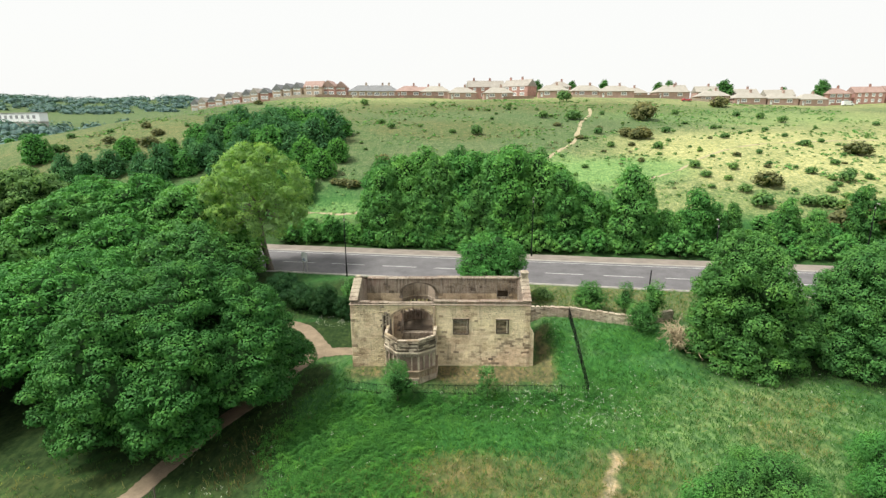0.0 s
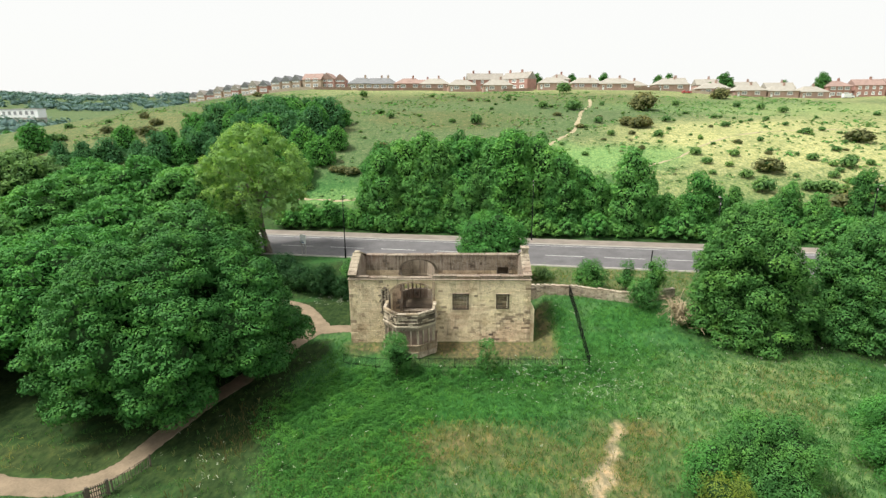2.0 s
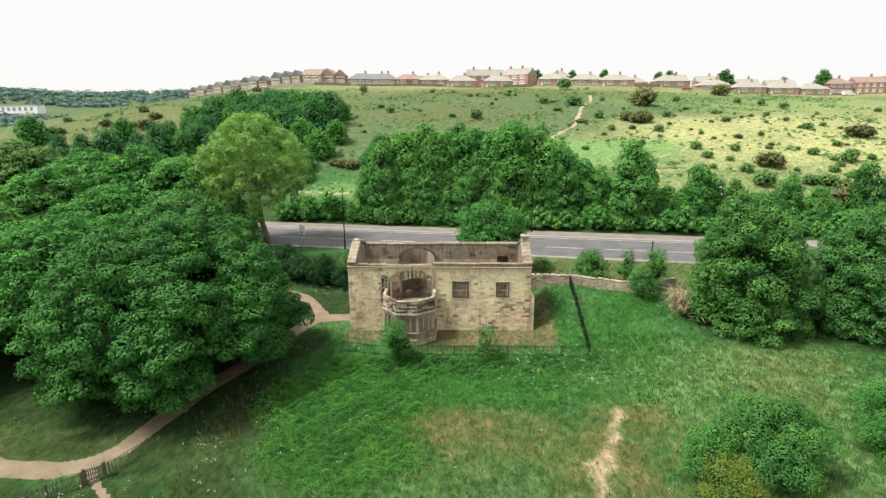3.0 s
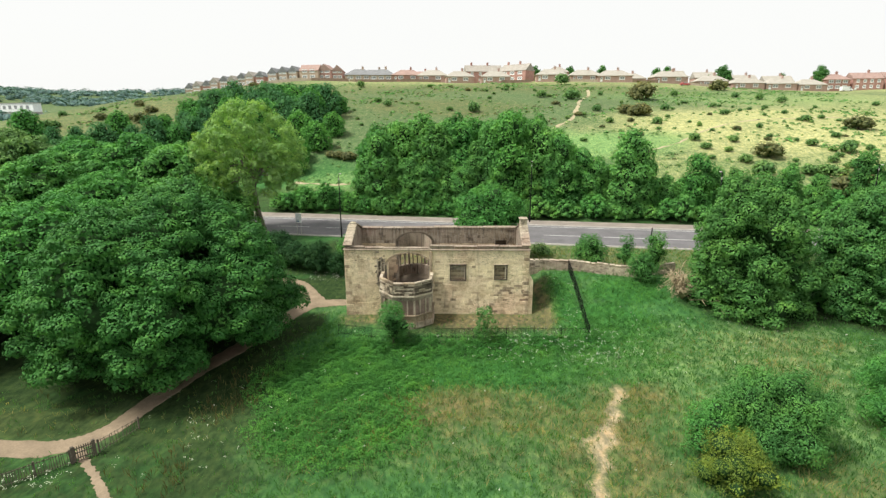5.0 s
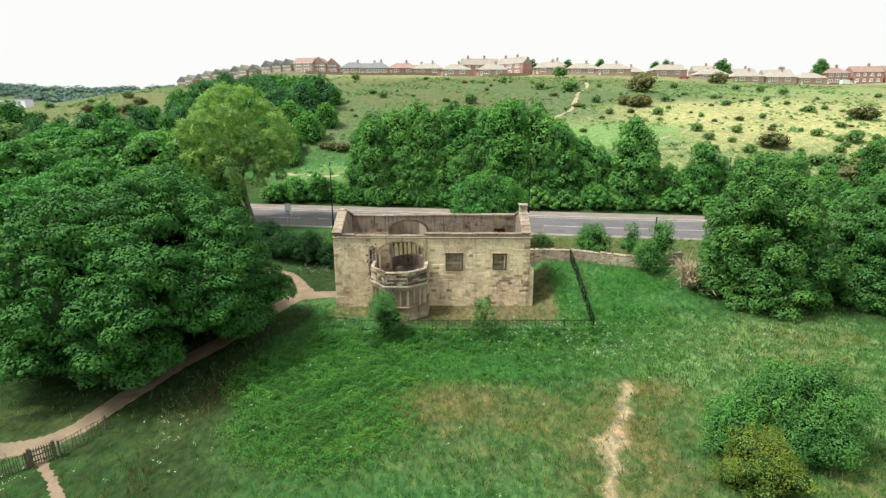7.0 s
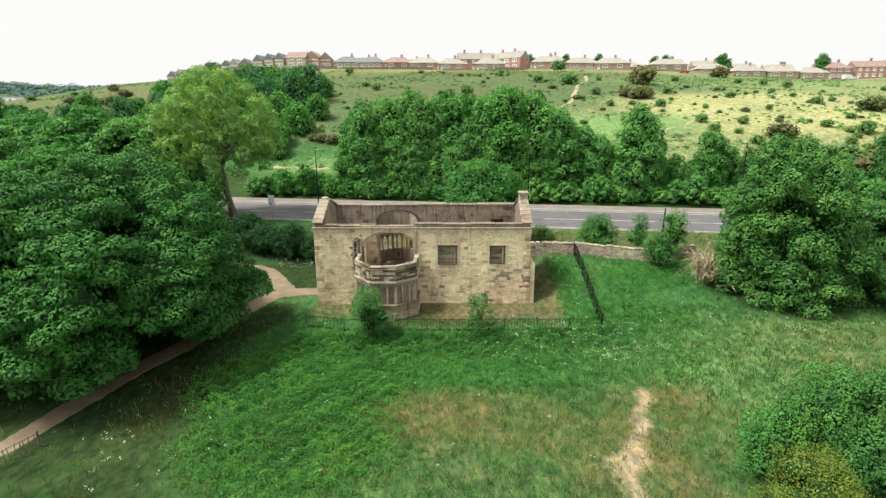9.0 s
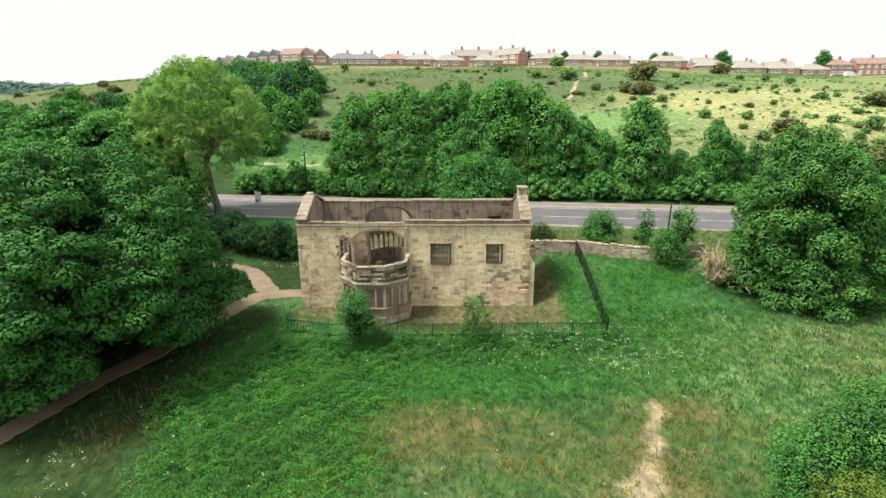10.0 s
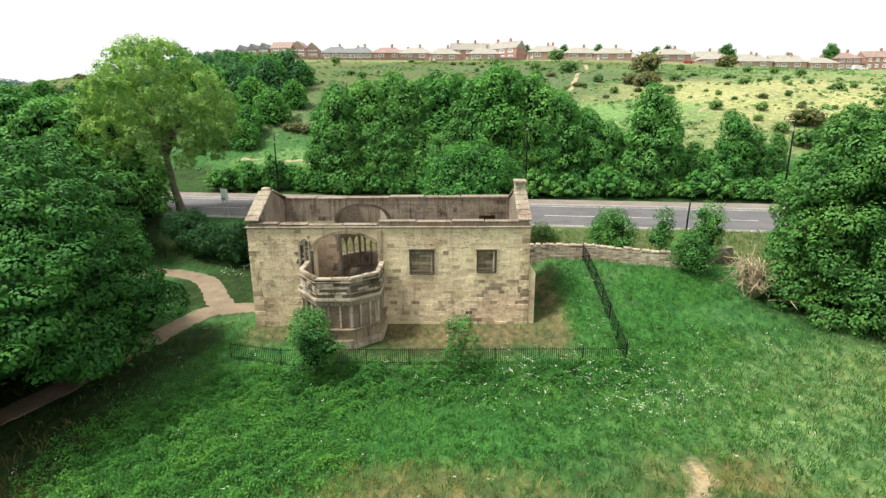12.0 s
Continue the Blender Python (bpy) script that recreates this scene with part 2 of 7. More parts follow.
STONE_COPING = stone_material("lichened_coping_stone", (0.32, 0.285, 0.235), (0.25, 0.222, 0.18), (0.13, 0.112, 0.09), (0.06, 0.052, 0.044), 0.85, 0.2)
IRON = plain("black_painted_iron", (0.010, 0.0105, 0.011), 0.8, 0.3, 5.0, spec=0.1)
WOOD_POST = plain("weathered_fence_wood", (0.10, 0.085, 0.065), 0.9, 0.35, 6.0)
WHITE = plain("white_paint", (0.80, 0.81, 0.81), 0.5, 0.1, 3.0)
ASPHALT = plain("asphalt", (0.128, 0.123, 0.128), 0.85, 0.22, 0.35)
FOOTWAY = plain("footway_asphalt", (0.225, 0.195, 0.17), 0.9, 0.22, 0.5)
KERB = plain("concrete_kerb", (0.36, 0.34, 0.31), 0.9, 0.2, 1.5)
LINE = plain("road_paint", (0.47, 0.47, 0.46), 0.7, 0.2, 2.0)
DIRT = plain("trodden_earth", (0.222, 0.173, 0.118), 0.97, 0.25, 0.8, relief=0.03)
DRY_SOIL = plain("dry_pale_soil", (0.34, 0.29, 0.185), 0.97, 0.25, 0.8, relief=0.03)
INFILL = stone_material("brown_blocking_stone", (0.25, 0.205, 0.15), (0.20, 0.16, 0.115), (0.12, 0.095, 0.07), (0.06, 0.048, 0.037))
FLOOR_EARTH = plain("dark_brown_earth", (0.105, 0.082, 0.06), 0.95, 0.35, 0.9, relief=0.03)
STONE_INNER = stone_material("inner_wall_stone", (0.46, 0.385, 0.29), (0.38, 0.315, 0.235), (0.24, 0.195, 0.145), (0.11, 0.09, 0.072), 0.5)
BOARD = plain("weathered_red_boarding", (0.25, 0.185, 0.15), 0.9, 0.35, 1.2)


# ---------------- the lie of the land ----------------
def sstep(a, b, x):
    t = np.clip((np.asarray(x, float) - a) / (b - a), 0, 1)
    return t * t * (3 - 2 * t)


# height of the hill against distance behind the road
HILL = np.array([(-200, 2.4), (36, 2.4), (42, 2.5), (52, 5.0), (70, 11.3), (89, 16.9), (110, 22.2), (131, 26.3), (174, 32.9),
                 (205, 36.7), (240, 38.0), (300, 38.2), (380, 33), (520, 22), (700, 14), (5000, 14)], float)


def hill_profile(v):
    k, h = HILL[:, 0], HILL[:, 1]
    m = np.gradient(h, k)
    i = np.clip(np.searchsorted(k, v) - 1, 0, len(k) - 2)
    d = k[i + 1] - k[i]
    t = np.clip((v - k[i]) / d, 0, 1)
    return (h[i] * (1 + 2 * t) * (1 - t) ** 2 + d * m[i] * t * (1 - t) ** 2 + h[i + 1] * t * t * (3 - 2 * t) + d * m[i + 1] * t * t * (t - 1))


def road_v(x, y):
    """Distance across the road's line: 24.3 is its near edge, 38.4 its far edge."""
    return y + 0.15 * np.clip(x, -160, 160) * (1 - sstep(60, 130, y))


def land(x, y):
    x, y = np.asarray(x, float), np.asarray(y, float)
    v = road_v(x, y)
    front = -0.9 + 0.03 * np.clip(x, -30, 35)
    back = -0.2 + 2.5 * sstep(-10, 13, x)
    z = front + (back - front) * sstep(-9, 9, y)
    z = z + (2.4 - z) * sstep(10, 21, v)
    pad = (1 - sstep(10.2, 13.0, np.abs(x))) * sstep(-7.5, -4.5, y) * (1 - sstep(7.5, 12, y))
    z = z * (1 - pad) + (0.02 * np.minimum(x, 0)) * pad
    side = 1 - 0.9 * sstep(70, 300, -x) - 0.14 * sstep(30, 190, x)
    hill = 2.4 + (hill_profile(v) - 2.4) * side
    hill = hill + sstep(50, 80, v) * (0.7 * np.sin(x * 0.043 + 1.0) * np.sin(y * 0.051) + 0.35 * np.sin(x * 0.11) * np.cos(y * 0.13 + 1))
    z = np.where(v > 38, hill, z)
    z = z + (0.10 * np.sin(x * 0.31 + 0.4) * np.sin(y * 0.27) + 0.05 * np.sin(x * 0.83) * np.sin(y * 0.71 + 2)) * (1 - sstep(18, 22, v)) * (1 - pad)
    r = np.hypot(x, y + 50)
    left = sstep(0.30, 0.52, -x / np.maximum(y + 50, 1.0))
    z = z + left * (sstep(480, 1700, r) * 82 + sstep(450, 700, r) * 5 * np.sin(x * 0.012) * np.sin(y * 0.009))
    return z


GRID = 141
WARP = np.sinh(5.5 * np.linspace(-1, 1, 2 * GRID + 1))
GX, GY = 26 * WARP, 5 + 26 * WARP
GZ = land(GX[None, :], GY[:, None])


def on_land(x, y):
    """Height of the ground sheet itself at (x, y)."""
    i = int(np.clip(np.searchsorted(GX, x) - 1, 0, 2 * GRID - 1))
    j = int(np.clip(np.searchsorted(GY, y) - 1, 0, 2 * GRID - 1))
    a, b = (x - GX[i]) / (GX[i + 1] - GX[i]), (y - GY[j]) / (GY[j + 1] - GY[j])
    z00, z10, z01, z11 = GZ[j, i], GZ[j, i + 1], GZ[j + 1, i], GZ[j + 1, i + 1]
    return float(z00 + a * (z10 - z00) + b * (z11 - z10) if a >= b else z00 + b * (z01 - z00) + a * (z11 - z01))


# ---------------- helpers for meshes ----------------
def mesh_of(name, verts, faces, mats=(), index=None, smooth=False):
    me = bpy.data.meshes.new(name)
    me.from_pydata([tuple(map(float, v)) for v in verts], [], [tuple(map(int, f)) for f in faces])
    for m in mats:
        me.materials.append(m)
    if index is not None:
        me.polygons.foreach_set("material_index", index)
    if smooth:
        me.polygons.foreach_set("use_smooth", [True] * len(me.polygons))
    me.update()
    return me


def quads_mesh(name, verts, quads, mats):
    """A large mesh of quads from numpy arrays."""
    me = bpy.data.meshes.new(name)
    n, k = len(verts), len(quads)
    me.vertices.add(n)
    me.vertices.foreach_set("co", np.ascontiguousarray(verts, np.float32).ravel())
    me.loops.add(4 * k)
    me.loops.foreach_set("vertex_index", np.ascontiguousarray(quads, np.int32).ravel())
    me.polygons.add(k)
    me.polygons.foreach_set("loop_start", np.arange(0, 4 * k, 4, dtype=np.int32))
    for m in mats:
        me.materials.append(m)
    me.update(calc_edges=True)
    me.validate()
    return me


def thing(name, at, label, category, group="", kind="", turn=0.0):
    ob = new(name)
    ob.matrix_basis = pose(*at, 0, 0, turn)
    return tagged(ob, label, category, group, kind)


def part(name, data, mat, parent, label="", kind=""):
    """One mesh object under a thing or a part; data is a bmesh or a mesh."""
    if isinstance(data, bmesh.types.BMesh):
        me = bpy.data.meshes.new(name)
        data.to_mesh(me)
        data.free()
    else:
        me = data
    if mat is not None and not me.materials:
        me.materials.append(mat)
    ob = new(name, me)
    ob.parent = parent
    return tagged(ob, label, "", "", kind)


def box_bm(*boxes, bevel=0.0):
    """Boxes (x0, y0, z0, x1, y1, z1) in one bmesh."""
    bm = bmesh.new()
    for x0, y0, z0, x1, y1, z1 in boxes:
        v = [bm.verts.new((x, y, z)) for z in (z0, z1) for x, y in ((x0, y0), (x1, y0), (x1, y1), (x0, y1))]
        for f in ((3, 2, 1, 0), (4, 5, 6, 7), (0, 1, 5, 4), (1, 2, 6, 5), (2, 3, 7, 6), (3, 0, 4, 7)):
            bm.faces.new([v[i] for i in f])
    if bevel:
        bmesh.ops.bevel(bm, geom=bm.edges[:], offset=bevel, segments=1, affect="EDGES")
    return bm


def tube(points, radii, sides=8, closed=True):
    """Vertices and quads of a tapering tube along points."""
    pts = [Vector(p) for p in points]
    verts, quads = [], []
    for i, p in enumerate(pts):
        d = (pts[min(i + 1, len(pts) - 1)] - pts[max(i - 1, 0)]).normalized()
        a = d.orthogonal().normalized() if abs(d.z) < 0.95 else Vector((1, 0, 0)).cross(d).normalized()
        b = d.cross(a)
        for k in range(sides):
            t = 2 * math.pi * k / sides
            verts.append(p + (a * math.cos(t) + b * math.sin(t)) * radii[i])
    for i in range(len(pts) - 1):
        for k in range(sides):
            k2 = (k + 1) % sides
            quads.append((i * sides + k, i * sides + k2, (i + 1) * sides + k2, (i + 1) * sides + k))
    faces = list(quads)
    if closed:
        faces.append(tuple(range(sides))[::-1])
        faces.append(tuple((len(pts) - 1) * sides + k for k in range(sides)))
    return verts, faces


def joined(pieces):
    verts, faces = [], []
    for v, f in pieces:
        o = len(verts)
        verts += list(v)
        faces += [tuple(i + o for i in q) for q in f]
    return verts, faces


def curve_through(points, steps=8):
    """Catmull-Rom through points (tuples of any length)."""
    p = [np.array(q, float) for q in points]
    p = [2 * p[0] - p[1]] + p + [2 * p[-1] - p[-2]]
    out = []
    for i in range(1, len(p) - 2):
        for k in range(steps):
            t = k / steps
            out.append(0.5 * (2 * p[i] + (p[i + 1] - p[i - 1]) * t + (2 * p[i - 1] - 5 * p[i] + 4 * p[i + 1] - p[i + 2]) * t * t
                              + (3 * p[i] - p[i - 1] - 3 * p[i + 1] + p[i + 2]) * t ** 3))
    out.append(p[-2])
    return out


# ---------------- ground ----------------
def blob(X, Y, x, y, rx, ry, turn=0.0):
    a = radians(turn)
    u, v = (X - x) * math.cos(a) + (Y - y) * math.sin(a), -(X - x) * math.sin(a) + (Y - y) * math.cos(a)
    return 1 - sstep(0.55, 1.35, np.hypot(u / rx, v / ry))


def along(X, Y, pts, width):
    best = np.full(X.shape, 1e9)
    pts = curve_through(pts, 6)
    for (x0, y0), (x1, y1) in zip(pts[:-1], pts[1:]):
        dx, dy = x1 - x0, y1 - y0
        t = np.clip(((X - x0) * dx + (Y - y0) * dy) / (dx * dx + dy * dy), 0, 1)
        best = np.minimum(best, np.hypot(X - x0 - t * dx, Y - y0 - t * dy))
    return 1 - sstep(width * 0.5, width * 1.6, best)


def masks(X, Y):
    v = road_v(X, Y)
    top = np.maximum.reduce
    lush = top([blob(X, Y, -7.6, -13, 7.6, 6.8), blob(X, Y, -6.2, -19.5, 6.6, 5.5), blob(X, Y, 3, -11, 12, 4.5) * 0.85, blob(X, Y, 15, -10, 7, 5) * 0.7, blob(X, Y, 18, -4, 5, 5) * 0.9,
                blob(X, Y, 13, 2, 2.5, 6) * 0.7, blob(X, Y, 21, 3, 5, 3) * 0.8, blob(X, Y, 12, 58, 22, 8) * 0.6])
    dry = top([blob(X, Y, 0, -20.5, 16, 5) * 0.26, blob(X, Y, 17, -22, 10, 6) * 0.32, blob(X, Y, 28, -9, 8, 4) * 0.14, blob(X, Y, 2, -17.5, 5.5, 3.0) * 0.85, blob(X, Y, 7.5, -18.5, 4.5, 3.6) * 0.62, blob(X, Y, 16.5, -15.5, 2.6, 1.0), blob(X, Y, 13.0, -20.0, 2.2, 3.4) * 0.85, blob(X, Y, -16.5, -17, 2.6, 6) * 0.55,
               blob(X, Y, 30, -13, 4, 3) * 0.35, blob(X, Y, 34, -8, 5, 2) * 0.3, blob(X, Y, 12, -24, 4.5, 5) * 0.62, blob(X, Y, 15, -17, 4, 3) * 0.6, blob(X, Y, 25, -27, 4, 4) * 0.35,
               blob(X, Y, -30, -18.5, 7, 2.6) * 0.7, blob(X, Y, -4, 118, 30, 14) * 0.45, blob(X, Y, -90, 120, 70, 40) * 0.42, blob(X, Y, 20, 165, 90, 24) * 0.42, blob(X, Y, 70, 44, 4, 5) * 0.95,
               blob(X, Y, 3.0, -3.0, 9, 2.4) * 0.35, blob(X, Y, 11.3, 0, 1.3, 5) * 0.7, sstep(11, 15, v) * (1 - sstep(24, 25, v)) * 0.42 * sstep(2, 10, X)])
    earth = top([along(X, Y, [(15.4, -14.6), (14.2, -17), (12.6, -21), (10.9, -25.5), (9.5, -31)], 0.34) * 0.95, blob(X, Y, 15.0, -15.0, 1.0, 0.55) * 0.6, blob(X, Y, 14.2, -18.6, 0.7, 1.1) * 0.55, blob(X, Y, 11.2, -22.0, 1.0, 1.4) * 0.55])
    olive = top([blob(X, Y, 32, -13, 10, 8) * 0.22, blob(X, Y, 0, -22, 20, 8) * 0.16, sstep(56, 80, v) * 0.78, blob(X, Y, 25, -12, 18, 10) * 0.2, blob(X, Y, -22, -14, 6, 10) * 0.7, sstep(10, 13, v) * (1 - sstep(24, 25, v)) * 0.9 * sstep(2, 10, X)])
    # pale grass; the large hill blobs paint a patch of sunlight
    pale = top([blob(X, Y, 92, 86, 54, 30) * 0.97, blob(X, Y, 130, 96, 60, 30) * 0.9, blob(X, Y, 62, 60, 26, 10) * 0.5, blob(X, Y, 108, 64, 40, 17) * 0.85, blob(X, Y, 150, 118, 70, 50) * 0.6, sstep(150, 200, v) * 0.55 * sstep(-120, -40, X), blob(X, Y, -110, 120, 60, 25) * 0.2,
                blob(X, Y, 40, 78, 20, 14) * 0.5, blob(X, Y, 30, -12, 14, 11) * 0.14])
    # leaf litter under trees; also paints their shade beside the path and on the lawn
    litter_shade = top([blob(X, Y, 3.0, -2.8, 10, 2.6) * 0.6, blob(X, Y, 11.3, 1, 1.2, 5) * 0.5, blob(X, Y, -25, -6, 11, 11), blob(X, Y, -17.5, -11, 5, 9) * 0.8, blob(X, Y, -20.5, -18, 3, 7) * 0.7, blob(X, Y, -39, -9, 9, 7), along(X, Y, [(-14, -1), (-17.5, -6), (-19.0, -11), (-19.8, -16), (-20.2, -21)], 2.2) * 0.95, blob(X, Y, -37, -12, 10, 6) * 0.9, blob(X, Y, -16, -18.5, 5.5, 8) * 0.6, blob(X, Y, -18, -25.5, 9, 4) * 0.72, blob(X, Y, -8.5, -25.5, 8, 3) * 0.5, blob(X, Y, -29, -18, 8, 4) * 0.62, blob(X, Y, -28, -26, 7, 3.4) * 0.75, blob(X, Y, 3, -8, 13, 2.2) * 0.42, blob(X, Y, -15, 9, 7, 6.5) * 0.85, blob(X, Y, -3, 15, 7, 8) * 0.8, blob(X, Y, -15, 20, 9, 5) * 0.7, blob(X, Y, -40, 2, 12, 16), blob(X, Y, -36, 22, 16, 9) * 0.9, blob(X, Y, -18, 18, 9, 6) * 0.6, blob(X, Y, 34, 1, 8, 6) * 0.9,
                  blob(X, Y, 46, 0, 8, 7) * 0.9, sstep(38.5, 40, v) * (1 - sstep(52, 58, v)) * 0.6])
    bare = top([blob(X, Y, 4.8, -1.2, 6.8, 3.0) * 0.85, blob(X, Y, -8, -1.0, 2.6, 2.4) * 0.8, blob(X, Y, -3, 17, 6, 6) * 0.8, along(X, Y, [(10.8, -3), (11.6, 2), (11.8, 7)], 0.9) * 0.75])
    fresh = top([blob(X, Y, 38, 76, 20, 11) * 0.95, blob(X, Y, 27, 84, 8, 8) * 0.7, blob(X, Y, 29, -14, 15, 11) * 0.34, blob(X, Y, -23, 56, 17, 9) * 0.75, blob(X, Y, 100, 150, 60, 26) * 0.4])
    return dict(fresh=fresh, bare=bare, lush=lush, dry=dry, earth=earth, olive=olive, pale=pale, litter_shade=litter_shade)


def build_ground():
    n = 2 * GRID + 1
    X, Y = np.meshgrid(GX, GY)
    verts = np.stack([X, Y, GZ], -1).reshape(-1, 3)
    k = np.arange(n * n).reshape(n, n)
    a, b, c, d = k[:-1, :-1].ravel(), k[:-1, 1:].ravel(), k[1:, 1:].ravel(), k[1:, :-1].ravel()
    tris = np.concatenate([np.stack([a, b, c], 1), np.stack([a, c, d], 1)])
    me = bpy.data.meshes.new("ground")
    me.vertices.add(len(verts))
    me.vertices.foreach_set("co", verts.astype(np.float32).ravel())
    me.loops.add(3 * len(tris))
    me.loops.foreach_set("vertex_index", tris.astype(np.int32).ravel())
    me.polygons.add(len(tris))
    me.polygons.foreach_set("loop_start", np.arange(0, 3 * len(tris), 3, dtype=np.int32))
    me.materials.append(GROUND)
    me.update(calc_edges=True)
    me.polygons.foreach_set("use_smooth", [True] * len(tris))
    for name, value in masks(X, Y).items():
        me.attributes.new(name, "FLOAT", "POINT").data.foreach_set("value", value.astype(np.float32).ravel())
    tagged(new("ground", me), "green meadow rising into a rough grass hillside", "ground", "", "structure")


build_ground()


def ribbon(name, pts, offsets, mat, lift, kind="structure", label="", category="", parent=None, wobble=0.0, seed=0):
    """A strip laid on the land along pts, from the offsets (a, b) to its left and right; its rim turns down into the ground."""
    rng = random.Random(seed)
    pts = curve_through(pts, 10)
    verts, faces = [], []
    a, b = offsets
    cross = [a, a * 0.5 + b * 0.5, b]
    for i, p in enumerate(pts):
        d = pts[min(i + 1, len(pts) - 1)] - pts[max(i - 1, 0)]
        d = d / np.hypot(*d[:2])
        w = [rng.uniform(-wobble, wobble) for _ in range(2)]
        row = [(a + w[0] - 0.12, -0.12), (a + w[0], lift), (cross[1], lift + 0.01), (b + w[1], lift), (b + w[1] + 0.12, -0.12)]
        for o, up in row:
            x, y = p[0] - d[1] * o, p[1] + d[0] * o
            verts.append((x, y, on_land(x, y) + up))
    for i in range(len(pts) - 1):
        for k in range(4):
            o = i * 5 + k
            faces.append((o, o + 5, o + 6, o + 1))
    me = mesh_of(name, verts, faces, [mat])
    if parent:
        return part(name, me, mat, parent, label)
    return tagged(new(name, me), label, category, "", kind)


def road_strip(name, a, b, mat, lift, x0=-150, x1=150, label="", category="", parent=None):
    pts = []
    n = max(1, int((x1 - x0) / 25))
    for i in range(n + 1):
        x = x0 + (x1 - x0) * i / n
        pts.append((x, 31.4 - 0.15 * x))
    return ribbon(name, pts, (a, b), mat, lift, "structure", label, category, parent)


road_strip("road", -6.9, 6.6, ASPHALT, 0.06, label="grey asphalt two-lane road with worn white markings", category="road")
road_strip("pavement", 6.75, 10.2, FOOTWAY, 0.16, label="brownish asphalt footway along the far side of the road", category="pavement")
road_strip("kerb", 6.55, 6.80, KERB, 0.19, label="pale concrete kerb between road and footway", category="kerb")
road_strip("kerb", -7.1, -6.85, KERB, 0.17, label="pale concrete kerb along the grass verge", category="kerb")
for x in range(-146, 146, 9):
    road_strip("centre_line", -1.05, -0.85, LINE, 0.075, x, x + 6, "white broken centre line painted on the asphalt", "road marking")
road_strip("edge_line", 5.55, 5.70, LINE, 0.075, label="thin white edge line painted on the asphalt", category="road marking")

ribbon("footpath", [(-9.2, 3.6), (-12, 4.2), (-14.6, 3.6), (-16.4, 0.8), (-18.3, -3.5), (-20.2, -8), (-21.6, -12.2), (-22.6, -16.5), (-23.4, -19.8), (-25.4, -21.6),
                    (-29, -21.8), (-36, -21), (-48, -19)], (-0.95, 0.95), DIRT, 0.035, label="trodden earth footpath past the ruin and under trees", category="path", wobble=0.11, seed=3)
ribbon("footpath", [(-13.6, 3.9), (-15.2, 6.0), (-17.4, 9.6), (-20.2, 12.2), (-24, 13.2), (-30, 13)], (-0.95, 0.95), DIRT, 0.04,
       label="branch of the earth footpath towards the trees", category="path", wobble=0.11, seed=4)
ribbon("footpath", [(-23.9, -21.9), (-23.1, -22.9), (-21.6, -24.2), (-20.0, -25.7), (-18.7, -27.0), (-16.5, -29.6)], (-0.24, 0.24), DIRT, 0.03, label="narrow earth track from the gate into the meadow", category="path", wobble=0.12, seed=12)
for k, (line, w) in enumerate((([(52, 158), (48.5, 142), (42.5, 128), (40, 118), (34.5, 101), (29, 93), (24, 86), (18, 82)], 0.5), ([(39, 66), (52, 72), (64, 82), (86, 93), (120, 101)], 0.2),
                               ([(-34, 62), (-22, 60), (-14, 63)], 0.25))):
    ribbon("footpath", line, (-w, w), DRY_SOIL, 0.05, label="pale trodden track climbing the grassy hillside", category="path", wobble=0.3, seed=6 + k)


# ---------------- trees and shrubs ----------------
def sphere_grid(nu=9, nv=7):
    verts, quads = [], []
    for j in range(nv + 1):
        t = math.pi * j / nv
        for i in range(nu):
            p = 2 * math.pi * i / nu
            verts.append((math.sin(t) * math.cos(p), math.sin(t) * math.sin(p), math.cos(t)))
    for j in range(nv):
        for i in range(nu):
            a, b = j * nu + i, j * nu + (i + 1) % nu
            quads.append((a, a + nu, b + nu, b))
    return np.array(verts), np.array(quads)


BALL, SMALL = sphere_grid(), sphere_grid(6, 4)


